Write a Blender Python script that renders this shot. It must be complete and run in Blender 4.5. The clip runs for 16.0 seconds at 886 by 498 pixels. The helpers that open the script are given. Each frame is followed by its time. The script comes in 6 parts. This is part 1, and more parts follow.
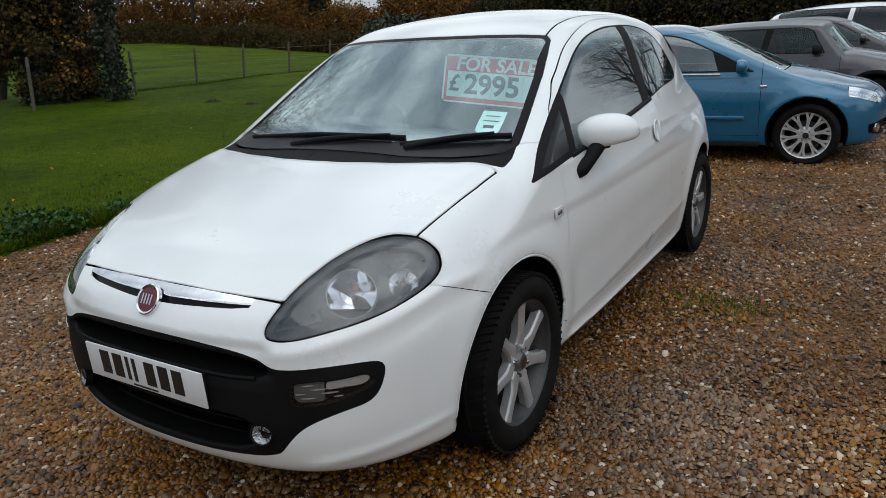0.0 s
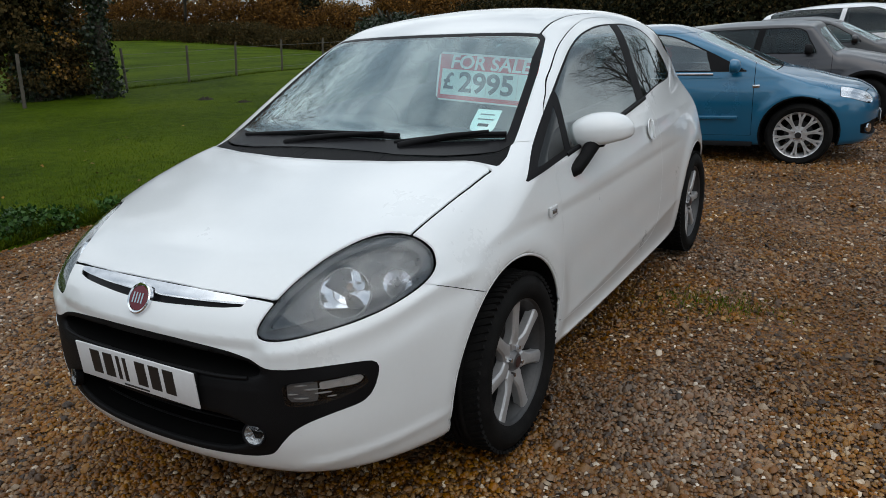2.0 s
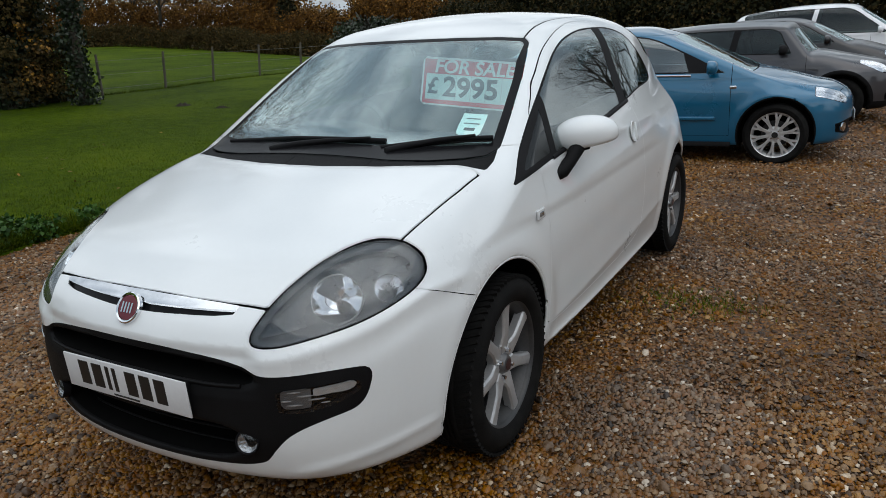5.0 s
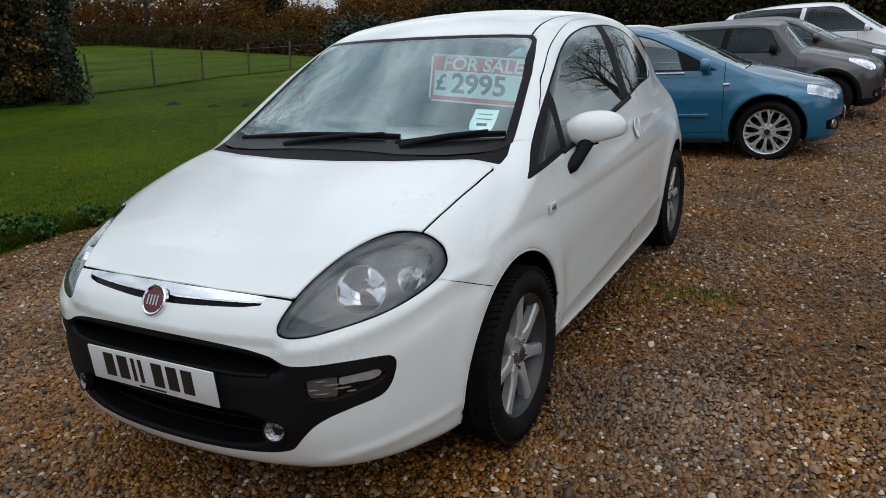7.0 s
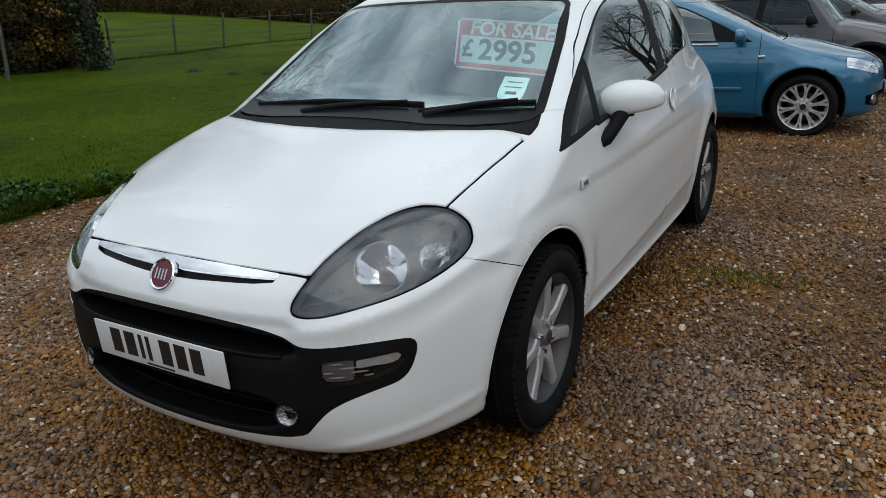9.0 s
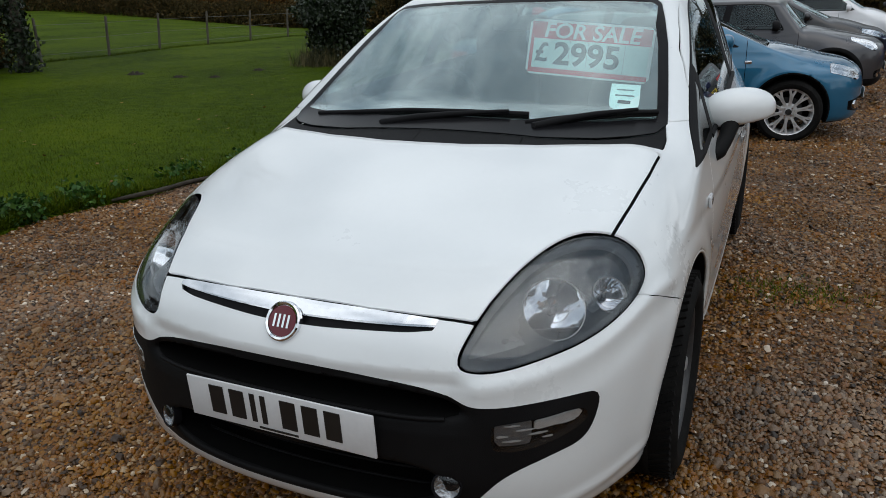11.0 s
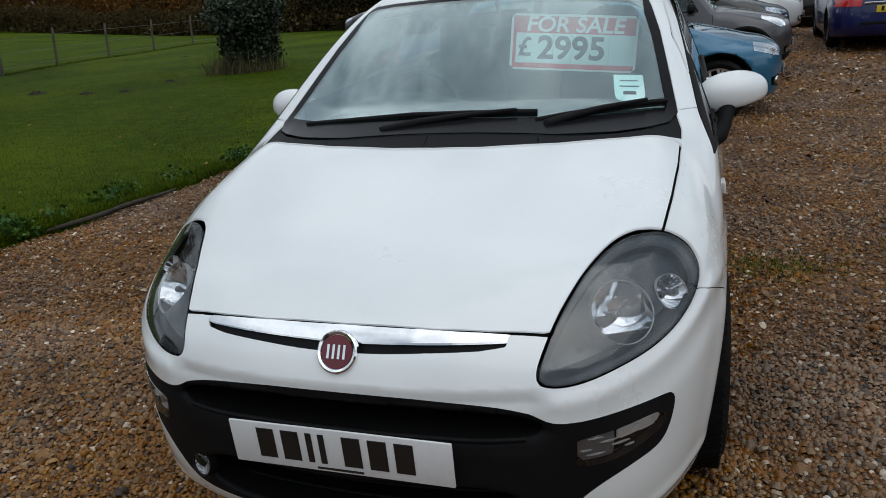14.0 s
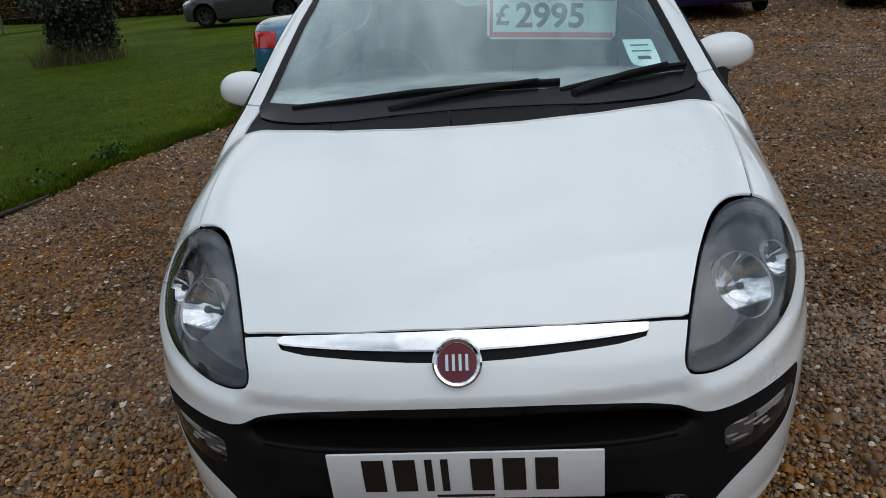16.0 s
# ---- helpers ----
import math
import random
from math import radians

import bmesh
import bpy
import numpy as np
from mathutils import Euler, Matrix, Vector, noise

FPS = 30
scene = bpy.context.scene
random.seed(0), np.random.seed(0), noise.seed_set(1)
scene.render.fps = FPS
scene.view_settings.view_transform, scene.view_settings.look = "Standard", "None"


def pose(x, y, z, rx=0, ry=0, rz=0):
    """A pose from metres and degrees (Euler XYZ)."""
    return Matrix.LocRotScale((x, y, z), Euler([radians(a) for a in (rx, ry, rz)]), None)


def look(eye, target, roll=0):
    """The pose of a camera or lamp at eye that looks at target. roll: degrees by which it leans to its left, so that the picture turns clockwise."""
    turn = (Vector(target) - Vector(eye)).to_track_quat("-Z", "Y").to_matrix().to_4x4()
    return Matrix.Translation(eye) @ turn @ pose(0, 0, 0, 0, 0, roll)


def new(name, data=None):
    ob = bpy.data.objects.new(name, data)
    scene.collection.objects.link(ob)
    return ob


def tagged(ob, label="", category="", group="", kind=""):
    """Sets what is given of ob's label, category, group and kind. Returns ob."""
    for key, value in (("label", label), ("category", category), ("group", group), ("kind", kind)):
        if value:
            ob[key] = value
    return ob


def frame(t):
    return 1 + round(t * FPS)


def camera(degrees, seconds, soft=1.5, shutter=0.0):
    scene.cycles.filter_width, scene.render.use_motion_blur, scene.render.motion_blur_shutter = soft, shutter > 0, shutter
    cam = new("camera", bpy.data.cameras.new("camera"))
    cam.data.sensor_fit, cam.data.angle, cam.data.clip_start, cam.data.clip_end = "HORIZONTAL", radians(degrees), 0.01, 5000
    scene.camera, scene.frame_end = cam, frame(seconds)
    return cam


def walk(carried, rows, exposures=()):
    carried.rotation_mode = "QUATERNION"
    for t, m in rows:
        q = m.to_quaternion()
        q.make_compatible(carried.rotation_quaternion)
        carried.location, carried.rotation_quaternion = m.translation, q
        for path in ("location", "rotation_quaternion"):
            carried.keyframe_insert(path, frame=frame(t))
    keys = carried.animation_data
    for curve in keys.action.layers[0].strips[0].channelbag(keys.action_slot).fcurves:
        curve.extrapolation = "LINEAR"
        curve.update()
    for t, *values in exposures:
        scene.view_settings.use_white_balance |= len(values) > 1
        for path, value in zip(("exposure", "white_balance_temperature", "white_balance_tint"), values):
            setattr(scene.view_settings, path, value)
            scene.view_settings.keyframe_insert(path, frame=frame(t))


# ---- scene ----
cam = camera(62.5, 16.0, soft=0.7)
# seconds, eye, turn (degrees)
ROWS = [
    (0, 1.7939, -1.2387, 1.4074, 73.308, 2.840, 31.293),
    (0.5, 1.7994, -1.2416, 1.4095, 73.490, 2.829, 31.552),
    (1, 1.7907, -1.2337, 1.4066, 73.098, 2.819, 31.295),
    (1.5, 1.7871, -1.2276, 1.4036, 72.770, 2.782, 30.877),
    (2, 1.7832, -1.2304, 1.4042, 73.186, 2.574, 30.776),
    (2.5, 1.7825, -1.2285, 1.4041, 73.010, 2.855, 30.357),
    (3, 1.7814, -1.2242, 1.4045, 73.397, 2.095, 29.455),
    (3.5, 1.7823, -1.2259, 1.4057, 73.300, 2.674, 29.462),
    (4, 1.7855, -1.2334, 1.4114, 73.341, 3.091, 30.026),
    (6.3, 1.7011, -1.3302, 1.4087, 73.620, 2.773, 27.590),
    (6.5, 1.6954, -1.3456, 1.4078, 73.718, 2.665, 27.775),
    (7, 1.7047, -1.3397, 1.4097, 73.222, 3.003, 28.098),
    (7.5, 1.7714, -1.2504, 1.4046, 73.242, 3.121, 29.693),
    (8, 1.8424, -1.1690, 1.3889, 72.300, 2.642, 32.556),
    (8.5, 1.8192, -1.1510, 1.3783, 70.846, 2.701, 34.201),
    (9, 1.6248, -1.2304, 1.3811, 71.138, 2.478, 29.832),
    (9.5, 1.4774, -1.2832, 1.3970, 70.195, 3.233, 28.835),
    (10, 1.3142, -1.2105, 1.3735, 72.353, 2.928, 27.436),
    (10.2, 1.2237, -1.1770, 1.3741, 71.767, 2.566, 27.182),
    (12.3, 0.8910, -1.3982, 1.4094, 72.320, 3.277, 18.041),
    (12.5, 0.8836, -1.4158, 1.4116, 72.601, 3.555, 17.418),
    (13, 0.8557, -1.4416, 1.4145, 72.524, 4.055, 21.519),
    (13.5, 0.7809, -1.3387, 1.4046, 74.007, 5.760, 22.310),
    (14, 0.6785, -1.2478, 1.4055, 70.561, 4.420, 17.220),
    (14.5, 0.5418, -1.2633, 1.3803, 67.638, 1.545, 13.879),
    (15, 0.3828, -1.2987, 1.4047, 67.617, 4.096, 9.979),
    (15.5, 0.2881, -1.2898, 1.4088, 67.482, 2.337, 8.923),
    (16, 0.1313, -1.1705, 1.3999, 68.120, 5.111, 4.656),
]
walk(cam, [(t, pose(x, y, z, rx, ry, rz)) for t, x, y, z, rx, ry, rz in ROWS],
     exposures=[(0.0, 0.14, 6540, 10), (10.0, 0.04, 6540, 10), (12.5, -0.10, 6500, 10), (14.5, -0.07, 6480, 10), (16.0, -0.14, 6420, 10)])

# ---- light: a bright overcast autumn day ----
world = bpy.data.worlds.new("overcast_sky")
scene.world = world
world.use_nodes = True
wn, wl = world.node_tree.nodes, world.node_tree.links
wn.clear()
w_out = wn.new("ShaderNodeOutputWorld")
w_bg = wn.new("ShaderNodeBackground")
w_sky = wn.new("ShaderNodeTexSky")
w_sky.sky_type = "NISHITA"
w_sky.sun_disc = False
w_sky.sun_elevation, w_sky.sun_rotation = radians(62.7), radians(129)
w_sky.air_density, w_sky.dust_density = 1.5, 3.0
w_coord = wn.new("ShaderNodeTexCoord")
w_noise = wn.new("ShaderNodeTexNoise")
w_noise.inputs["Scale"].default_value = 3.2
w_noise.inputs["Detail"].default_value = 7.0
w_noise.inputs["Roughness"].default_value = 0.58
w_ramp = wn.new("ShaderNodeValToRGB")
w_ramp.color_ramp.elements[0].position, w_ramp.color_ramp.elements[0].color = 0.40, (3.6, 4.3, 5.0, 1)
w_ramp.color_ramp.elements[1].position, w_ramp.color_ramp.elements[1].color = 0.62, (11.2, 12.0, 12.6, 1)
w_mix = wn.new("ShaderNodeMixRGB")
w_mix.inputs[0].default_value = 0.86
wl.new(w_coord.outputs["Generated"], w_noise.inputs["Vector"])
wl.new(w_noise.outputs["Fac"], w_ramp.inputs["Fac"])
wl.new(w_sky.outputs["Color"], w_mix.inputs[1])
wl.new(w_ramp.outputs["Color"], w_mix.inputs[2])
# an overcast sky is brightest overhead
w_split, w_rise, w_dome = wn.new("ShaderNodeSeparateXYZ"), wn.new("ShaderNodeMapRange"), wn.new("ShaderNodeVectorMath")
w_rise.inputs["To Min"].default_value, w_rise.inputs["To Max"].default_value = 0.78, 1.14
w_dome.operation = "SCALE"
wl.new(w_coord.outputs["Generated"], w_split.inputs["Vector"])
wl.new(w_split.outputs["Z"], w_rise.inputs["Value"])
wl.new(w_mix.outputs["Color"], w_dome.inputs[0])
wl.new(w_rise.outputs["Result"], w_dome.inputs["Scale"])
wl.new(w_dome.outputs["Vector"], w_bg.inputs["Color"])
w_bg.inputs["Strength"].default_value = 0.107
wl.new(w_bg.outputs["Background"], w_out.inputs["Surface"])
sun_data = bpy.data.lights.new("sun", "SUN")
sun_data.energy, sun_data.angle, sun_data.color = 0.6, radians(70), (1.0, 0.98, 0.95)
sun = new("sun", sun_data)
sun.matrix_world = look((3.2, -2.6, 8), (0, 0, 0))

# ---- materials ----
def nodes_of(name):
    m = bpy.data.materials.new(name)
    m.use_nodes = True
    return m, m.node_tree.nodes, m.node_tree.links, m.node_tree.nodes["Principled BSDF"]


def ramp_of(nodes, stops):
    r = nodes.new("ShaderNodeValToRGB")
    e = r.color_ramp.elements
    while len(e) < len(stops):
        e.new(0.5)
    for k, (p, c) in zip(e, stops):
        k.position, k.color = p, (*c, 1)
    return r


def mat(name, a, b=None, rough=0.5, metal=0.0, scale=20.0, bump=0.0, bump_scale=None, coat=0.0, detail=5.0, spec=0.5, rough_var=0.08, sheen=0.0):
    """A surface whose colour drifts between a and b, with grain in its relief and gloss."""
    m, n, l, s = nodes_of(name)
    b = b or tuple(min(1, c * 1.12 + 0.004) for c in a)
    co = n.new("ShaderNodeTexCoord")
    big, fine = n.new("ShaderNodeTexNoise"), n.new("ShaderNodeTexNoise")
    for t, k in ((big, scale), (fine, bump_scale or scale * 9)):
        t.inputs["Scale"].default_value, t.inputs["Detail"].default_value = k, detail
        l.new(co.outputs["Object"], t.inputs["Vector"])
    mix = n.new("ShaderNodeMix")
    mix.data_type = "FLOAT"
    mix.inputs[0].default_value = 0.35
    l.new(big.outputs["Fac"], mix.inputs[2])
    l.new(fine.outputs["Fac"], mix.inputs[3])
    r = ramp_of(n, ((0.35, a), (0.65, b)))
    l.new(mix.outputs[0], r.inputs["Fac"])
    l.new(r.outputs["Color"], s.inputs["Base Color"])
    rr = n.new("ShaderNodeMapRange")
    rr.inputs["To Min"].default_value, rr.inputs["To Max"].default_value = max(0, rough - rough_var), min(1, rough + rough_var)
    l.new(mix.outputs[0], rr.inputs["Value"])
    l.new(rr.outputs["Result"], s.inputs["Roughness"])
    s.inputs["Metallic"].default_value = metal
    s.inputs["Coat Weight"].default_value = coat
    s.inputs["Coat Roughness"].default_value = 0.03
    s.inputs["Specular IOR Level"].default_value = spec
    if bump:
        bp = n.new("ShaderNodeBump")
        bp.inputs["Strength"].default_value, bp.inputs["Distance"].default_value = bump, 0.01
        l.new(fine.outputs["Fac"], bp.inputs["Height"])
        l.new(bp.outputs["Normal"], s.inputs["Normal"])
    return m


def paint(name, c, metal=0.0, dirt=0.25, coat=1.0):
    """Car paint under a clear coat, with a thin uneven film of road dirt."""
    m, n, l, s = nodes_of(name)
    co = n.new("ShaderNodeTexCoord")
    cloud, fine = n.new("ShaderNodeTexNoise"), n.new("ShaderNodeTexNoise")
    for t, k in ((cloud, 2.5), (fine, 60)):
        t.inputs["Scale"].default_value, t.inputs["Detail"].default_value = k, 6
        l.new(co.outputs["Object"], t.inputs["Vector"])
    mul = n.new("ShaderNodeMix")
    mul.data_type = "FLOAT"
    mul.inputs[0].default_value = 0.2
    l.new(cloud.outputs["Fac"], mul.inputs[2])
    l.new(fine.outputs["Fac"], mul.inputs[3])
    r = ramp_of(n, ((0.40, c), (0.70, tuple(0.95 * v + 0.05 * g * dirt * 2 for v, g in zip(c, (0.30, 0.26, 0.20))))))
    l.new(mul.outputs[0], r.inputs["Fac"])
    l.new(r.outputs["Color"], s.inputs["Base Color"])
    rr = n.new("ShaderNodeMapRange")
    rr.inputs["From Min"].default_value, rr.inputs["From Max"].default_value = 0.3, 0.7
    rr.inputs["To Min"].default_value, rr.inputs["To Max"].default_value = 0.26, 0.34
    l.new(mul.outputs[0], rr.inputs["Value"])
    l.new(rr.outputs["Result"], s.inputs["Roughness"])
    s.inputs["Metallic"].default_value = metal
    s.inputs["Coat Weight"].default_value = coat
    s.inputs["Coat Roughness"].default_value = 0.025
    return m


def glass(name, tint, mirror=0.05, rough=0.0, bend=5.0, sheen=(0.94, 0.97, 0.98)):
    """A thin pane: it lets tinted light through and mirrors more at a slant."""
    m, n, l, s = nodes_of(name)
    n.remove(s)
    tr, gl, mx, lw = n.new("ShaderNodeBsdfTransparent"), n.new("ShaderNodeBsdfGlossy"), n.new("ShaderNodeMixShader"), n.new("ShaderNodeLayerWeight")
    tr.inputs["Color"].default_value = (*tint, 1)
    gl.inputs["Roughness"].default_value = rough
    gl.inputs["Color"].default_value = (*sheen, 1)
    lw.inputs["Blend"].default_value = 0.5
    pw, ma = n.new("ShaderNodeMath"), n.new("ShaderNodeMath")
    pw.operation, ma.operation = "POWER", "MULTIPLY_ADD"
    pw.inputs[1].default_value = bend
    ma.inputs[1].default_value, ma.inputs[2].default_value = 1 - mirror, mirror
    l.new(lw.outputs["Facing"], pw.inputs[0])
    l.new(pw.outputs[0], ma.inputs[0])
    l.new(ma.outputs[0], mx.inputs[0])
    l.new(tr.outputs[0], mx.inputs[1])
    l.new(gl.outputs[0], mx.inputs[2])
    l.new(mx.outputs[0], n["Material Output"].inputs["Surface"])
    return m


def scatter_mat(name, stops, rough=0.6, bump=0.0, spec=0.4, spread=(0.7, 1.3), rich=1.0):
    """For heaps of small loose pieces: each takes its own colour from the stops."""
    m, n, l, s = nodes_of(name)
    g = n.new("ShaderNodeNewGeometry")
    r = ramp_of(n, stops)
    l.new(g.outputs["Random Per Island"], r.inputs["Fac"])
    t = n.new("ShaderNodeTexNoise")
    t.inputs["Scale"].default_value, t.inputs["Detail"].default_value = 1.3, 4
    co = n.new("ShaderNodeTexCoord")
    l.new(co.outputs["Object"], t.inputs["Vector"])
    hs = n.new("ShaderNodeHueSaturation")
    mr = n.new("ShaderNodeMapRange")
    mr.inputs["From Min"].default_value, mr.inputs["From Max"].default_value = 0.3, 0.7
    mr.inputs["To Min"].default_value, mr.inputs["To Max"].default_value = spread
    l.new(t.outputs["Fac"], mr.inputs["Value"])
    l.new(mr.outputs["Result"], hs.inputs["Value"])
    if isinstance(rich, tuple):
        t2, m2 = n.new("ShaderNodeTexNoise"), n.new("ShaderNodeMapRange")
        t2.noise_dimensions, t2.inputs["W"].default_value = "4D", 3.7
        t2.inputs["Scale"].default_value, t2.inputs["Detail"].default_value = 1.1, 5
        m2.inputs["From Min"].default_value, m2.inputs["From Max"].default_value = 0.36, 0.64
        m2.inputs["To Min"].default_value, m2.inputs["To Max"].default_value = rich
        l.new(co.outputs["Object"], t2.inputs["Vector"])
        l.new(t2.outputs["Fac"], m2.inputs["Value"])
        l.new(m2.outputs["Result"], hs.inputs["Saturation"])
    else:
        hs.inputs["Saturation"].default_value = rich
    l.new(r.outputs["Color"], hs.inputs["Color"])
    l.new(hs.outputs["Color"], s.inputs["Base Color"])
    s.inputs["Roughness"].default_value = rough
    s.inputs["Specular IOR Level"].default_value = spec
    if bump:
        f = n.new("ShaderNodeTexNoise")
        f.inputs["Scale"].default_value = 160
        l.new(co.outputs["Object"], f.inputs["Vector"])
        bp = n.new("ShaderNodeBump")
        bp.inputs["Strength"].default_value, bp.inputs["Distance"].default_value = bump, 0.004
        l.new(f.outputs["Fac"], bp.inputs["Height"])
        l.new(bp.outputs["Normal"], s.inputs["Normal"])
    return m


WHITE = paint("white_car_paint", (0.775, 0.805, 0.815), dirt=0.3)
BLUE = paint("blue_car_paint", (0.001, 0.118, 0.232), metal=0.25)
GREY = paint("grey_car_paint", (0.045, 0.045, 0.052), metal=0.3, coat=0.7)
SILVER = paint("silver_white_car_paint", (0.80, 0.81, 0.83))
BLACK = paint("black_car_paint", (0.010, 0.010, 0.013), metal=0.2, coat=0.6)
NAVY = paint("navy_car_paint", (0.003, 0.009, 0.085), metal=0.2, coat=0.7)
PLASTIC = mat("black_moulded_plastic", (0.0045, 0.0045, 0.005), (0.0085, 0.0085, 0.009), rough=0.58, spec=0.10, scale=6, bump=0.12, bump_scale=420)
TRIM = mat("satin_black_trim", (0.010, 0.010, 0.011), (0.014, 0.014, 0.015), rough=0.62, spec=0.08, scale=5)
GLOSSBLACK = mat("gloss_black_trim", (0.006, 0.006, 0.007), rough=0.22, spec=0.07, scale=5, rough_var=0.04)
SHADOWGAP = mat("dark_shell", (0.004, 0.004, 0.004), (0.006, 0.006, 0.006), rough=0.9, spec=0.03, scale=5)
RUBBER = mat("tyre_rubber", (0.005, 0.005, 0.005), (0.012, 0.0115, 0.011), rough=0.8, spec=0.08, scale=14, bump=0.1, bump_scale=200)
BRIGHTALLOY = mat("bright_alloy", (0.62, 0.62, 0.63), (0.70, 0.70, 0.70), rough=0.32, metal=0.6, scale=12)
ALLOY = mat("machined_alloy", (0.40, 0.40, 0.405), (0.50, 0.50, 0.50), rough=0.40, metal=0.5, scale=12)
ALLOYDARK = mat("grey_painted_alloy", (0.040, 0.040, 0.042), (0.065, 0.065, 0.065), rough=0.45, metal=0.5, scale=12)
# darker copy of the alloy: the barrel's shade is put into the colour
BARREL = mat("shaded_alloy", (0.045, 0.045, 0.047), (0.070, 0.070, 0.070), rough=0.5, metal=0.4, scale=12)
CHROME = mat("chrome", (0.75, 0.76, 0.78), rough=0.08, metal=1.0, scale=8, rough_var=0.03)
REFLECTOR = mat("lamp_reflector", (0.74, 0.75, 0.77), rough=0.05, metal=1.0, scale=60, rough_var=0.03)
FOGGLASS = mat("fog_lamp_bowl", (0.22, 0.23, 0.24), (0.50, 0.51, 0.52), rough=0.18, metal=0.8, scale=70, bump=0.4, bump_scale=140)
PALEGREY = mat("pale_grey_lens", (0.50, 0.51, 0.52), (0.60, 0.61, 0.62), rough=0.16, scale=20)
LAMPGREY = mat("lamp_housing_grey", (0.014, 0.0145, 0.016), (0.019, 0.020, 0.022), rough=0.20, spec=0.6, scale=3, rough_var=0.015, detail=2.0)
LAMPRIM = mat("lamp_edge_grey", (0.020, 0.021, 0.023), (0.028, 0.029, 0.031), rough=0.25, scale=10)
LAMPSILVER = mat("ribbed_lamp_silver", (0.42, 0.42, 0.42), (0.56, 0.56, 0.55), rough=0.22, metal=0.45, scale=60)
GLASS = glass("car_glass", (0.88, 0.97, 0.965), 0.038, bend=2.3, sheen=(0.87, 0.96, 0.97))
SIDEGLASS = glass("tinted_side_glass", (0.62, 0.68, 0.68), 0.13)
DARKGLASS = glass("privacy_glass", (0.46, 0.53, 0.53), 0.04)
CORNERGLASS = glass("dark_corner_glass", (0.07, 0.08, 0.085), 0.030)
LENS = glass("clear_lamp_lens", (0.95, 0.96, 0.97), 0.048, 0.0)
REDLENS = mat("red_lamp_lens", (0.45, 0.012, 0.015), (0.6, 0.02, 0.02), rough=0.12, scale=30, coat=0.6)
CLOTH = mat("dark_seat_cloth", (0.045, 0.047, 0.05), (0.07, 0.072, 0.075), rough=0.9, scale=60, bump=0.2)
DASH = mat("dashboard_plastic", (0.035, 0.036, 0.038), (0.05, 0.051, 0.053), rough=0.6, scale=20, bump=0.15)
CARD = mat("white_card", (0.88, 0.88, 0.87), rough=0.5, scale=9)
CARDRED = mat("red_card_ink", (0.66, 0.045, 0.055), rough=0.5, scale=9)
CARDINK = mat("grey_card_ink", (0.045, 0.05, 0.055), rough=0.5, scale=9)
MINT = mat("pale_green_card", (0.74, 0.88, 0.85), rough=0.5, scale=9)
PLATEWHITE = mat("white_reflective_plate", (0.64, 0.65, 0.66), (0.70, 0.71, 0.72), rough=0.35, scale=9)
PLATEYELLOW = mat("yellow_reflective_plate", (0.70, 0.50, 0.03), rough=0.4, scale=9)
BLACKINK = mat("black_plate_ink", (0.008, 0.008, 0.008), rough=0.4, scale=9)
MAROON = mat("maroon_enamel", (0.11, 0.008, 0.016), rough=0.2, scale=9)
HUBRED = mat("worn_maroon_enamel", (0.030, 0.012, 0.012), (0.045, 0.016, 0.016), rough=0.35, scale=9)
# machined alloy darkened, shade put into its colour: left hubs, indicator backs
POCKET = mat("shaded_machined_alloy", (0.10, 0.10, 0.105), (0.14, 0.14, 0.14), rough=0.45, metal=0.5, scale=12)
WOOD = mat("weathered_post_wood", (0.055, 0.048, 0.036), (0.11, 0.096, 0.075), rough=0.9, scale=8, bump=0.5)
WIRE = mat("galvanised_wire", (0.16, 0.16, 0.155), rough=0.5, metal=0.6, scale=8)
BARK = mat("bark", (0.020, 0.016, 0.011), (0.055, 0.045, 0.032), rough=0.95, scale=5, bump=0.8, bump_scale=25)
SOIL = mat("mole_soil", (0.012, 0.009, 0.006), (0.028, 0.020, 0.013), rough=1.0, scale=18, bump=1.0, bump_scale=60)
STONES = scatter_mat("gravel_stones", ((0.0, (0.014, 0.009, 0.006)), (0.12, (0.055, 0.033, 0.020)), (0.24, (0.140, 0.064, 0.024)), (0.36, (0.150, 0.088, 0.046)), (0.47, (0.080, 0.060, 0.046)), (0.58, (0.175, 0.107, 0.060)), (0.70, (0.135, 0.058, 0.021)), (0.80, (0.150, 0.108, 0.075)), (0.90, (0.205, 0.132, 0.076)), (0.965, (0.250, 0.200, 0.150)), (1.0, (0.50, 0.44, 0.37))), rough=0.38, bump=0.14, rich=(1.02, 1.62), spread=(0.78, 1.68))
BLADES = scatter_mat("grass_blades", spec=0.1, spread=(0.35, 1.4), stops=((0.0, (0.019, 0.040, 0.0008)), (0.45, (0.047, 0.085, 0.0008)), (0.8, (0.088, 0.130, 0.0016)), (1.0, (0.130, 0.130, 0.008))), rough=0.55)
WEEDS = scatter_mat("weed_leaves", spec=0.2, stops=((0.0, (0.015, 0.045, 0.008)), (0.5, (0.03, 0.085, 0.012)), (1.0, (0.06, 0.12, 0.02))), rough=0.5)
IVY = scatter_mat("ivy_leaves", ((0.0, (0.006, 0.012, 0.004)), (0.6, (0.012, 0.024, 0.008)), (1.0, (0.035, 0.048, 0.022))), rough=0.45)
AUTUMN = scatter_mat("autumn_leaves", ((0.0, (0.0450, 0.0297, 0.0060)), (0.4, (0.1275, 0.0648, 0.0080)), (0.75, (0.2400, 0.1148, 0.0120)), (1.0, (0.3600, 0.1890, 0.0200))), rough=0.6)
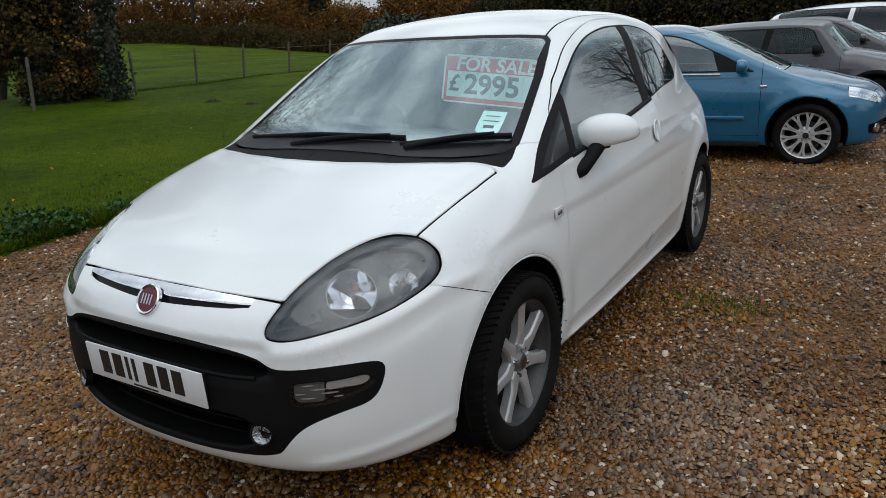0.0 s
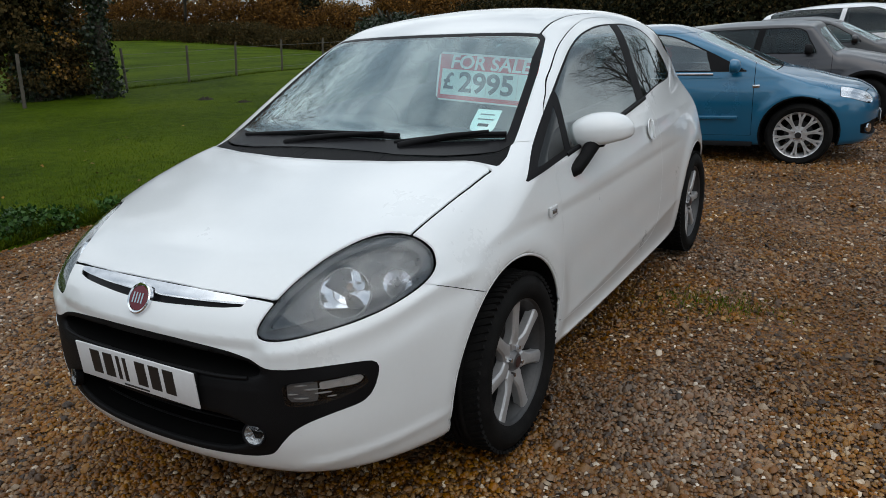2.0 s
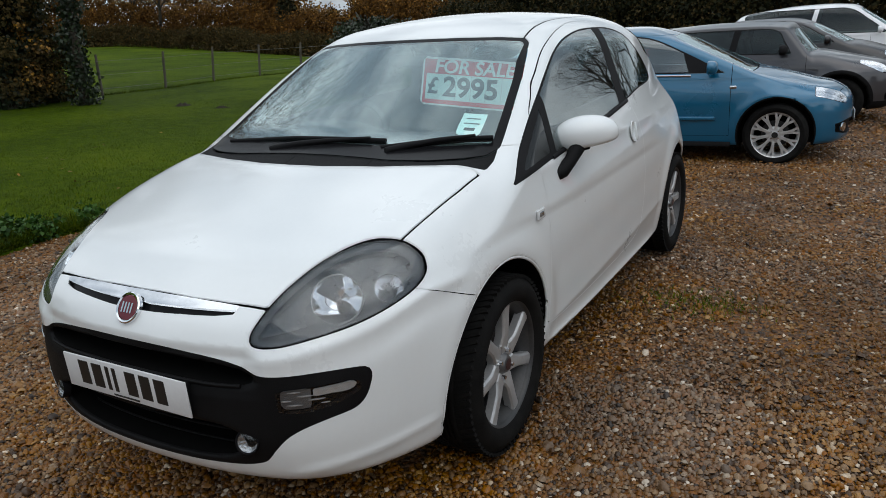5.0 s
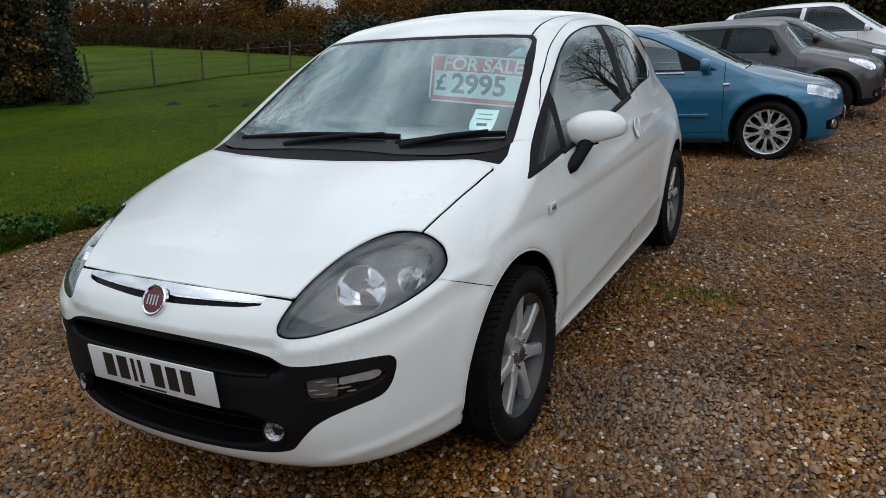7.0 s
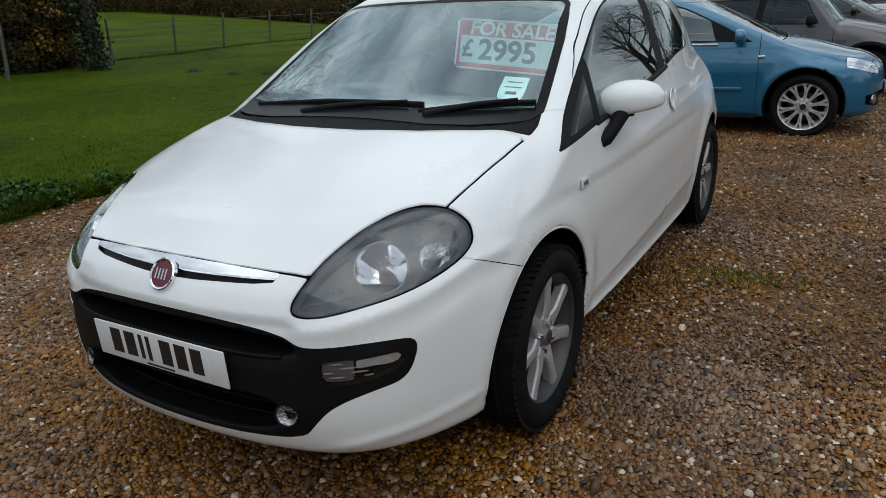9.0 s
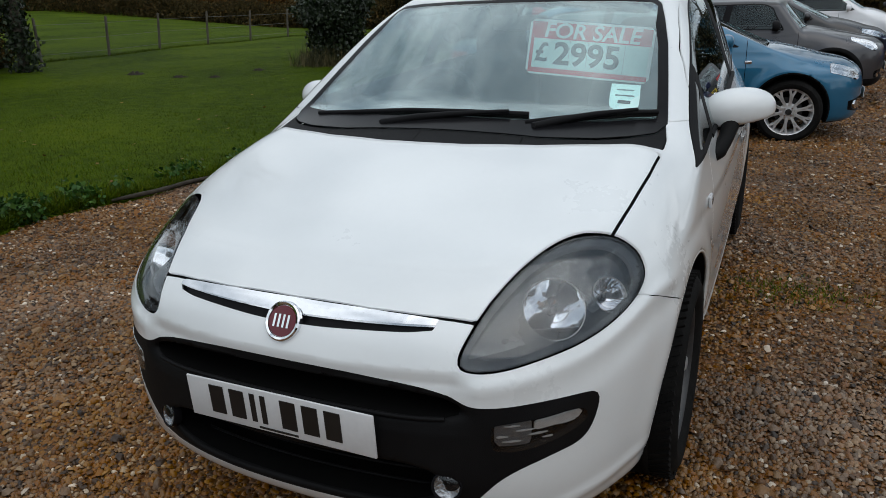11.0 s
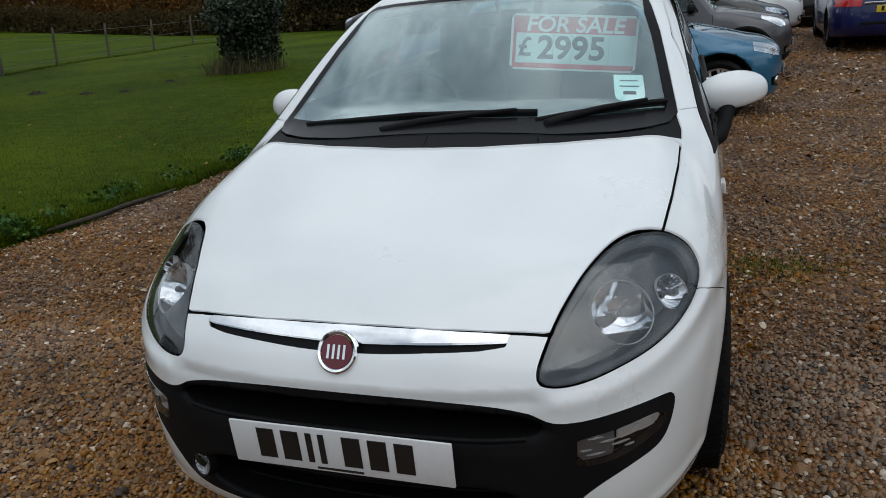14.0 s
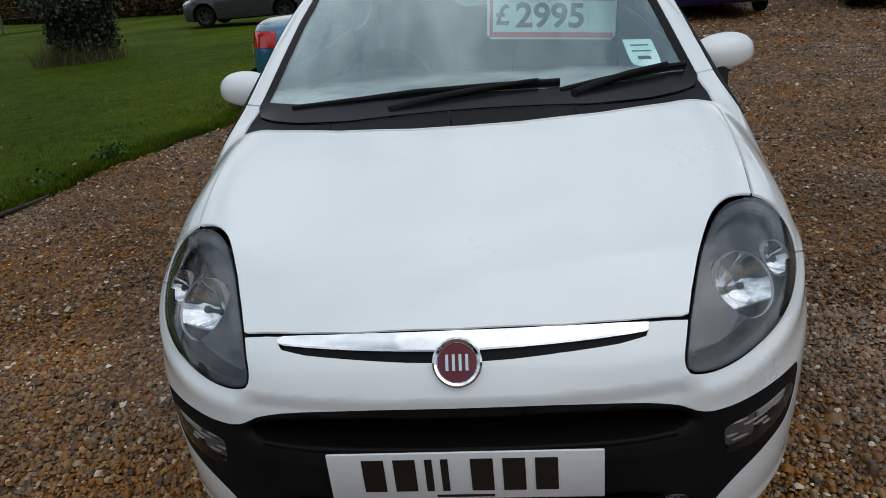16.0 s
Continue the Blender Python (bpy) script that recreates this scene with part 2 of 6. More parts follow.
RUSSET = scatter_mat("russet_leaves", ((0.0, (0.045, 0.025, 0.009)), (0.5, (0.105, 0.051, 0.013)), (1.0, (0.195, 0.090, 0.018))), rough=0.7, spec=0.06)
HEDGE = scatter_mat("hedge_leaves", ((0.0, (0.0192, 0.0190, 0.0073)), (0.5, (0.0480, 0.0367, 0.0137)), (0.85, (0.072, 0.050, 0.018)), (1.0, (0.105, 0.062, 0.018))), rough=0.7, spec=0.06)
CONIFER = scatter_mat("conifer_needles", ((0.0, (0.008, 0.010, 0.005)), (0.6, (0.020, 0.021, 0.009)), (1.0, (0.075, 0.052, 0.020))), rough=0.6, spec=0.06)
DRYGRASS = scatter_mat("dry_grass", ((0.0, (0.022, 0.030, 0.008)), (0.5, (0.06, 0.055, 0.018)), (1.0, (0.19, 0.15, 0.065))), rough=0.7)


def ground_mat():
    """Gravel in the drive: small stones of many browns, sunk in damp grit."""
    m, n, l, s = nodes_of("gravel_bed")
    co = n.new("ShaderNodeTexCoord")
    v1, v2 = n.new("ShaderNodeTexVoronoi"), n.new("ShaderNodeTexVoronoi")
    for v, k in ((v1, 46), (v2, 120)):
        v.inputs["Scale"].default_value = k
        l.new(co.outputs["Object"], v.inputs["Vector"])
    sep = n.new("ShaderNodeSeparateColor")
    l.new(v1.outputs["Color"], sep.inputs["Color"])
    r = ramp_of(n, ((0.0, (0.026, 0.013, 0.006)), (0.2, (0.105, 0.048, 0.017)), (0.42, (0.180, 0.075, 0.022)), (0.6, (0.200, 0.104, 0.041)), (0.8, (0.082, 0.049, 0.028)), (0.95, (0.162, 0.059, 0.017)), (1.0, (0.300, 0.215, 0.140))))
    l.new(sep.outputs["Red"], r.inputs["Fac"])
    big = n.new("ShaderNodeTexNoise")
    big.inputs["Scale"].default_value, big.inputs["Detail"].default_value = 0.8, 5
    l.new(co.outputs["Object"], big.inputs["Vector"])
    mr = n.new("ShaderNodeMapRange")
    mr.inputs["From Min"].default_value, mr.inputs["From Max"].default_value = 0.3, 0.7
    mr.inputs["To Min"].default_value, mr.inputs["To Max"].default_value = 0.62, 1.04
    l.new(big.outputs["Fac"], mr.inputs["Value"])
    hs = n.new("ShaderNodeHueSaturation")
    hs.inputs["Saturation"].default_value = 1.20
    l.new(mr.outputs["Result"], hs.inputs["Value"])
    l.new(r.outputs["Color"], hs.inputs["Color"])
    l.new(hs.outputs["Color"], s.inputs["Base Color"])
    s.inputs["Roughness"].default_value = 0.65
    bp = n.new("ShaderNodeBump")
    bp.invert = True
    bp.inputs["Strength"].default_value, bp.inputs["Distance"].default_value = 1.0, 0.02
    l.new(v1.outputs["Distance"], bp.inputs["Height"])
    l.new(bp.outputs["Normal"], s.inputs["Normal"])
    return m


def turf_mat():
    """Mown winter grass: patchy greens, moss and thin straw."""
    m, n, l, s = nodes_of("lawn_turf")
    co = n.new("ShaderNodeTexCoord")
    a, b, c = (n.new("ShaderNodeTexNoise") for _ in range(3))
    for t, k in ((a, 0.35), (b, 5.0), (c, 70.0)):
        t.inputs["Scale"].default_value, t.inputs["Detail"].default_value = k, 6
        l.new(co.outputs["Object"], t.inputs["Vector"])
    m1, m2 = n.new("ShaderNodeMix"), n.new("ShaderNodeMix")
    m1.inputs[0].default_value, m2.inputs[0].default_value = 0.4, 0.45
    l.new(a.outputs["Fac"], m1.inputs[2])
    l.new(b.outputs["Fac"], m1.inputs[3])
    l.new(m1.outputs[0], m2.inputs[2])
    l.new(c.outputs["Fac"], m2.inputs[3])
    r = ramp_of(n, ((0.38, (0.012, 0.024, 0.0006)), (0.48, (0.045, 0.078, 0.0008)), (0.56, (0.080, 0.122, 0.0016)), (0.66, (0.105, 0.122, 0.005))))
    l.new(m2.outputs[0], r.inputs["Fac"])
    l.new(r.outputs["Color"], s.inputs["Base Color"])
    s.inputs["Roughness"].default_value = 0.8
    s.inputs["Specular IOR Level"].default_value = 0.05
    bp = n.new("ShaderNodeBump")
    bp.inputs["Strength"].default_value, bp.inputs["Distance"].default_value = 0.9, 0.05
    l.new(c.outputs["Fac"], bp.inputs["Height"])
    l.new(bp.outputs["Normal"], s.inputs["Normal"])
    return m


GRAVEL, TURF = ground_mat(), turf_mat()

# ---- shape tools: rounded bodies from smooth fields, cut into panels along drawn outlines ----
def curve(xs, ys):
    """A smooth curve through a few points, flat beyond its ends."""
    xs, ys = np.array(xs, float), np.array(ys, float)
    d = np.diff(ys) / np.diff(xs)
    m = np.concatenate([[d[0]], (d[:-1] + d[1:]) / 2, [d[-1]]])
    m[1:-1][d[:-1] * d[1:] <= 0] = 0

    def at(x):
        x = np.clip(x, xs[0], xs[-1])
        i = np.clip(np.searchsorted(xs, x) - 1, 0, len(xs) - 2)
        h = xs[i + 1] - xs[i]
        t = (x - xs[i]) / h
        return ((1 + 2 * t) * (1 - t) ** 2 * ys[i] + t * (1 - t) ** 2 * h * m[i]
                + t * t * (3 - 2 * t) * ys[i + 1] + t * t * (t - 1) * h * m[i + 1])
    return at


def smax(a, b, r):
    h = np.maximum(r - np.abs(a - b), 0) / r
    return np.maximum(a, b) + h * h * r * 0.25


def smin(a, b, r):
    return -smax(-a, -b, r)


def loop(points, n=8, sharp=()):
    """A closed outline, rounded through its corner points."""
    p = np.array(points, float)
    k = len(p)
    out = []
    for i in range(k):
        a, b, c, d = p[i - 1], p[i], p[(i + 1) % k], p[(i + 2) % k]
        if i in sharp:
            a = 2 * b - c
        if (i + 1) % k in sharp:
            d = 2 * c - b
        for t in np.arange(n) / n:
            out.append(0.5 * (2 * b + (c - a) * t + (2 * a - 5 * b + 4 * c - d) * t * t + (3 * b - a - 3 * c + d) * t ** 3))
    return np.array(out)


def inside(outline, u, v):
    """Signed distance to a closed outline: below zero inside."""
    a, b = outline, np.roll(outline, -1, 0)
    u, v = np.asarray(u, float), np.asarray(v, float)
    best, odd = np.full(u.shape, 1e9), np.zeros(u.shape, bool)
    for (x0, y0), (x1, y1) in zip(a, b):
        ex, ey = x1 - x0, y1 - y0
        t = np.clip(((u - x0) * ex + (v - y0) * ey) / (ex * ex + ey * ey + 1e-12), 0, 1)
        best = np.minimum(best, (u - x0 - t * ex) ** 2 + (v - y0 - t * ey) ** 2)
        odd ^= ((y0 > v) != (y1 > v)) & (u < (x1 - x0) * (v - y0) / ((y1 - y0) or 1e-12) + x0)
    return np.where(odd, -1, 1) * np.sqrt(best)


def gradient(field, v, e=0.002):
    g = np.empty_like(v)
    for k in range(3):
        d = np.zeros(3)
        d[k] = e
        g[:, k] = (field(*(v + d).T) - field(*(v - d).T)) / (2 * e)
    return g


def skin(field, lo, hi, h):
    """The surface on which the field is zero: vertices, normals and triangles."""
    n = [int(math.ceil((b - a) / h)) + 1 for a, b in zip(lo, hi)]
    ax = [a + h * np.arange(m) for a, m in zip(lo, n)]
    f = np.empty(n)
    for i in range(0, n[0], 24):
        f[i:i + 24] = field(*np.meshgrid(ax[0][i:i + 24], ax[1], ax[2], indexing="ij"))
    neg = f < 0
    c = sum(neg[i:n[0] - 1 + i, j:n[1] - 1 + j, k:n[2] - 1 + k].astype(np.int8) for i in (0, 1) for j in (0, 1) for k in (0, 1))
    live = (c > 0) & (c < 8)
    index = np.full(live.shape, -1)
    index[live] = np.arange(live.sum())
    cells = np.argwhere(live)
    v = np.array(lo) + h * (cells + 0.5)
    quads = []
    for a in range(3):
        b, d = (a + 1) % 3, (a + 2) % 3
        s0, s1 = [slice(1, m - 1) for m in n], [slice(1, m - 1) for m in n]
        s0[a], s1[a] = slice(0, n[a] - 1), slice(1, n[a])
        p, q = neg[tuple(s0)], neg[tuple(s1)]
        hit = np.argwhere(p != q)
        if not len(hit):
            continue
        base = hit + np.array([0 if k == a else 1 for k in range(3)])
        eb, ed = np.eye(3, dtype=int)[b], np.eye(3, dtype=int)[d]
        ids = [index[tuple(w.T)] for w in (base, base - eb, base - eb - ed, base - ed)]
        flip = ~p[tuple(hit.T)]
        quad = np.stack(ids, 1)
        quad[flip] = quad[flip][:, ::-1]
        quads.append(quad)
    quads = np.concatenate(quads)
    quads = quads[(quads >= 0).all(1)]
    for k in range(5):
        g = gradient(field, v)
        s = (g * g).sum(1) + 1e-9
        v = v - np.clip(field(*v.T) / s, -h, h)[:, None] * g * (0.8 if k < 4 else 1)
    g = gradient(field, v)
    normal = g / (np.linalg.norm(g, axis=1)[:, None] + 1e-9)
    tris = np.concatenate([quads[:, [0, 1, 2]], quads[:, [0, 2, 3]]])
    return v, normal, tris


class Pool:
    """Shared vertices from which panels are cut."""

    def __init__(self, v, n):
        self.v, self.n = v, n

    def cut(self, tris, field):
        """Parts the triangles along field(x, y, z) = 0: those inside (below zero) and those outside."""
        d = field(*self.v.T)
        d = np.where(np.abs(d) < 2e-4, 2e-4, d)
        side = d[tris] < 0
        full = side.sum(1)
        ins, outs, add_v, add_n, made = [tris[full == 3]], [tris[full == 0]], [], [], {}

        def mid(i, j):
            key = (i, j) if i < j else (j, i)
            if key not in made:
                t = d[key[0]] / (d[key[0]] - d[key[1]])
                made[key] = len(self.v) + len(add_v)
                add_v.append(self.v[key[0]] * (1 - t) + self.v[key[1]] * t)
                add_n.append(self.n[key[0]] * (1 - t) + self.n[key[1]] * t)
            return made[key]
        new_in, new_out = [], []
        for tri in tris[(full == 1) | (full == 2)].tolist():
            neg = [d[i] < 0 for i in tri]
            lone = neg.index(True) if sum(neg) == 1 else neg.index(False)
            a, b, c = tri[lone], tri[lone - 2], tri[lone - 1]
            p, q = mid(a, b), mid(a, c)
            one, two = (new_in, new_out) if neg[lone] else (new_out, new_in)
            one.append((a, p, q))
            two.extend(((p, b, c), (p, c, q)))
        if add_v:
            self.v = np.concatenate([self.v, np.array(add_v)])
            self.n = np.concatenate([self.n, np.array(add_n)])
        pack = lambda whole, more: np.concatenate([*whole, np.array(more, int).reshape(-1, 3)])  # noqa: E731
        return pack(ins, new_in), pack(outs, new_out)

    def mesh(self, name, tris, flange=0.0, push=0.0, thick=0.0):
        """A mesh of some triangles. flange: its rim turns in by so much; push: moved outwards."""
        used, t = np.unique(tris, return_inverse=True)
        t = t.reshape(-1, 3)
        n = self.n[used]
        n = n / (np.linalg.norm(n, axis=1)[:, None] + 1e-9)
        v = self.v[used] + push * n
        if flange or thick:
            e = np.concatenate([t[:, [0, 1]], t[:, [1, 2]], t[:, [2, 0]]])
            key = np.sort(e, 1)
            _, first, count = np.unique(key[:, 0] * len(v) + key[:, 1], return_index=True, return_counts=True)
            rim = e[first[count == 1]]
            if thick:
                back = t[:, ::-1] + len(v)
                wall = np.stack([rim[:, 1], rim[:, 0], rim[:, 0] + len(v), rim[:, 1] + len(v)], 1)
                v, n = np.concatenate([v, v - thick * n]), np.concatenate([n, -n])
                t = np.concatenate([t, back, wall[:, [0, 1, 2]], wall[:, [0, 2, 3]]])
            else:
                ids, r = np.unique(rim, return_inverse=True)
                r = r.reshape(-1, 2)
                k = len(v)
                v = np.concatenate([v, v[ids] - flange * n[ids]])
                n = np.concatenate([n, n[ids]])
                t = np.concatenate([t, np.stack([rim[:, 1], rim[:, 0], k + r[:, 0]], 1), np.stack([rim[:, 1], k + r[:, 0], k + r[:, 1]], 1)])
        return raw_mesh(name, v, t, n)


def raw_mesh(name, v, t, n=None, smooth=True):
    me = bpy.data.meshes.new(name)
    v, t = np.asarray(v, np.float32), np.asarray(t, np.int32)
    k = t.shape[1]
    me.vertices.add(len(v))
    me.vertices.foreach_set("co", v.ravel())
    me.loops.add(t.size)
    me.loops.foreach_set("vertex_index", t.ravel())
    me.polygons.add(len(t))
    me.polygons.foreach_set("loop_start", np.arange(0, t.size, k, dtype=np.int32))
    me.update(calc_edges=True)
    me.polygons.foreach_set("use_smooth", np.full(len(t), smooth))
    if n is not None:
        me.normals_split_custom_set_from_vertices(n.astype(np.float32))
    return me


def car_field(p):
    """The body of a car as a smooth field. It looks along -y, its nose at y = 0, its left at +x, on the ground z = 0."""
    top, wide, plan, nose, tail = (curve(*p[k]) for k in ("top", "wide", "plan", "nose", "tail"))
    roof, under = curve(*p["roof"]), curve(*p["under"])
    (wy, wz, ws, wb), (cw, cz, ct, cb, cm), (ry, rz, rs) = p["screen"], p["cabin"], p["hatch"]
    wheels = p["wheels"]

    def field(x, y, z):
        a = np.abs(x)
        side = a - wide(z) - plan(y)
        for yw, zw, rad in wheels:
            r = np.hypot(y - yw, z - zw)
            side = side - p["flare"] * np.exp(-((r - rad - 0.03) / 0.06) ** 2) * np.clip((z - 0.05) / 0.3, 0, 1)
        if p.get("crease"):
            side = side - p["crease"](y, z)
        lid = (z - top(y) + p["crown"](y) * a * a) * p.get("lid", 0.93)
        front = nose(z) + p["bow"](a) - y
        rear = y - tail(z) + 0.16 * a * a + 0.3 * a ** 4
        wall = smax(side, smax(front, rear, 0.02) * 0.92, p["corner"])
        low = smax(lid, wall, p["shoulder"](y))
        low = smax(low, under(y) - z, 0.05)
        glass = (wy + (z - wz) * ws + wb * a * a - y) / math.hypot(1, ws)
        sides = (a - cw + np.maximum(z - cz, -0.03) * ct + 0.10 * np.maximum(z - cz, 0) ** 2 + cb * (y - cm) ** 2 + p.get("taper", 0) * np.maximum(y - 2.4, 0) ** 2) / math.hypot(1, ct)
        lidr = z - roof(y) + p["roofcrown"] * a * a
        hatch = (y - ry + (z - rz) * rs + 0.12 * a * a) / math.hypot(1, rs)
        cab = smax(smax(glass, hatch, 0.02), smax(lidr, sides, p["rail"]), p.get("pillar", 0.06) + np.clip(y - 2.6, 0, 0.5) * 0.3)
        cab = smax(cab, 0.80 - z, 0.02)
        f = smin(low, cab, p.get("belt", 0.05))
        if p.get("detail"):
            f = f - p["detail"](a, y, z)
        for yw, zw, rad in wheels if p.get("open_arches", True) else ():
            r = np.hypot(y - yw, z - zw)
            f = smax(f, smin(rad - r, a - 0.50, 0.02), 0.008)
        for bite in p.get("bites", ()):
            f = smax(f, -bite(x, y, z), 0.012)
        return f
    return field


LAMP_FOOT = curve((0.38, 0.46, 0.52, 0.60, 0.70, 0.76), (0.652, 0.641, 0.646, 0.664, 0.700, 0.745))


def pressed_lines(a, y, z):
    """Pressed lines of the hatchback: a ledge under the lamps, a skirt line on the bumper, a swage low on the doors."""
    nose_ = np.clip((0.62 - y) / 0.12, 0, 1)
    u = LAMP_FOOT(a) - z
    out = 0.0055 * np.exp(-((u - 0.030) / 0.020) ** 2) * nose_ * np.clip((a - 0.40) / 0.06, 0, 1)
    out = out - 0.0035 * np.exp(-((u - 0.085) / 0.030) ** 2) * nose_ * np.clip((a - 0.45) / 0.10, 0, 1)
    out = out + 0.006 * np.exp(-((z - 0.270 - 0.20 * (a - 0.55)) / 0.020) ** 2) * np.clip((0.48 - y) / 0.12, 0, 1) * np.clip((a - 0.47) / 0.08, 0, 1)
    flank = np.clip((y - 1.18) / 0.10, 0, 1) * np.clip((2.95 - y) / 0.15, 0, 1) * np.clip((a - 0.6) / 0.1, 0, 1)
    lift = 0.065 * (y - 1.2)
    ridge = lambda u, soft, wide: np.exp(-(np.sqrt(u * u + soft * soft) - soft) / wide)  # noqa: E731
    out = out + flank * (0.0085 * ridge(z - 0.318 - lift, 0.006, 0.050) - 0.003 * np.exp(-((z - 0.52 - lift) / 0.070) ** 2) + 0.016 * ridge(z - 0.236, 0.005, 0.018))
    crest = 0.78 + 0.050 * (y - 1.1)
    out = out + 0.0065 * ridge(z - crest, 0.008, 0.055) * np.clip((y - 0.95) / 0.5, 0, 1) * np.clip((3.6 - y) / 0.4, 0, 1) * np.clip((a - 0.6) / 0.1, 0, 1)
    brow = np.clip((0.642 - z) / 0.026, 0, 1) * np.clip((z - 0.50) / 0.05, 0, 1)
    return out - 0.010 * brow * np.clip((0.30 - y) / 0.10, 0, 1) * np.clip((0.47 - a) / 0.06, 0, 1)


HATCH = dict(
    detail=pressed_lines,
    top=((-0.10, 0.0, 0.10, 0.25, 0.45, 0.70, 0.95, 1.20, 2.0, 3.0, 3.6, 4.2), (0.64, 0.727, 0.782, 0.845, 0.907, 0.970, 1.014, 1.025, 0.985, 1.03, 1.06, 1.05)),
    wide=((0.12, 0.22, 0.32, 0.48, 0.62, 0.76, 0.90, 1.05), (0.72, 0.778, 0.800, 0.818, 0.824, 0.812, 0.772, 0.71)),
    plan=((0.0, 0.45, 0.85, 1.4, 2.2, 3.0, 3.4, 3.7, 4.1), (-0.07, -0.038, -0.015, 0.005, 0.010, 0.002, -0.014, -0.045, -0.14)),
    nose=((0.16, 0.24, 0.32, 0.42, 0.52, 0.60, 0.68, 0.73, 0.80), (0.050, -0.016, -0.048, -0.058, -0.057, -0.048, -0.012, 0.022, 0.075)),
    bow=lambda a: 0.22 * a ** 2 + 0.42 * a ** 4,
    crown=curve((0.0, 0.45, 0.9, 1.3), (0.10, 0.112, 0.072, 0.095)),
    tail=((0.2, 0.45, 0.75, 1.1), (3.92, 4.0, 3.98, 3.88)),
    roof=((0.9, 1.4, 1.7, 2.0, 2.4, 2.9, 3.4, 3.9), (1.25, 1.375, 1.435, 1.475, 1.49, 1.472, 1.415, 1.33)),
    under=((-0.1, 0.3, 0.8, 3.3, 4.0), (0.212, 0.200, 0.178, 0.19, 0.26)),
    screen=(0.955, 1.02, 1.80, 0.34), cabin=(0.790, 0.95, 0.37, 0.012, 2.2), hatch=(3.83, 1.0, 0.62), taper=0.075,
    roofcrown=0.16, rail=0.13, shoulder=curve((0.0, 0.12, 0.5, 1.2), (0.05, 0.09, 0.15, 0.15)), corner=0.26, flare=0.011, pillar=0.05, belt=0.055,
    wheels=((0.80, 0.325, 0.360), (3.31, 0.325, 0.360)),
    bites=(lambda x, y, z: np.maximum((np.sqrt((x / 0.430) ** 6 + ((z - 0.568 + 0.08 * x * x) / 0.030) ** 2) - 1) * 0.03, y - 0.17),
           lambda x, y, z: np.maximum((np.sqrt((x / 0.390) ** 6 + ((z - 0.358 - 0.05 * x * x) / 0.060) ** 2) - 1) * 0.04, y - 0.12)),
)

# ---- small mesh tools ----
def part(name, data, material, parent=None, label="", m=None):
    """Links a mesh or bmesh as one object under a thing or a part."""
    if isinstance(data, bmesh.types.BMesh):
        me = bpy.data.meshes.new(name)
        data.to_mesh(me)
        data.free()
    else:
        me = data
    if material and not me.materials:
        me.materials.append(material)
    ob = new(name, me)
    if parent:
        ob.parent = parent
    if m is not None:
        ob.matrix_basis = m
    if label:
        ob["label"] = label
    return ob


def smooth(bm, angle=40):
    for f in bm.faces:
        f.smooth = True
    for e in bm.edges:
        if len(e.link_faces) == 2 and e.calc_face_angle(0) > radians(angle):
            e.smooth = False
    return bm


def block(sx, sy, sz, at=(0, 0, 0), bevel=0.01, seg=2, turn=(0, 0, 0)):
    bm = bmesh.new()
    bmesh.ops.create_cube(bm, size=1)
    bmesh.ops.scale(bm, vec=(sx, sy, sz), verts=bm.verts)
    if bevel:
        bmesh.ops.bevel(bm, geom=bm.edges[:], offset=bevel, segments=seg, affect="EDGES", profile=0.5)
    bmesh.ops.transform(bm, matrix=pose(*at, *turn), verts=bm.verts)
    return smooth(bm)


def join(*bms):
    out = bmesh.new()
    for b in bms:
        me = bpy.data.meshes.new("join")
        b.to_mesh(me)
        b.free()
        out.from_mesh(me)
        bpy.data.meshes.remove(me)
    return out


def lathe(profile, n=48, axis="x"):
    """Turns a profile of (along, radius) round the axis."""
    pr = np.array(profile, float)
    ang = np.linspace(0, 2 * math.pi, n, endpoint=False)
    c, s = np.cos(ang), np.sin(ang)
    v = np.stack([np.repeat(pr[:, :1], n, 1), pr[:, 1:] * c, pr[:, 1:] * s], -1).reshape(-1, 3)
    if axis == "z":
        v = v[:, [1, 2, 0]]
    if axis == "y":
        v = v[:, [2, 0, 1]]
    i, j = np.meshgrid(np.arange(len(pr) - 1), np.arange(n), indexing="ij")
    k = (j + 1) % n
    q = np.stack([i * n + j, i * n + k, (i + 1) * n + k, (i + 1) * n + j], -1).reshape(-1, 4)
    return v, q


def turned(profile, n=48, axis="x", angle=35):
    v, q = lathe(profile, n, axis)
    me = raw_mesh("turned", v, q)
    bm = bmesh.new()
    bm.from_mesh(me)
    bpy.data.meshes.remove(me)
    bmesh.ops.remove_doubles(bm, verts=bm.verts, dist=1e-5)
    bmesh.ops.recalc_face_normals(bm, faces=bm.faces)
    return smooth(bm, angle)


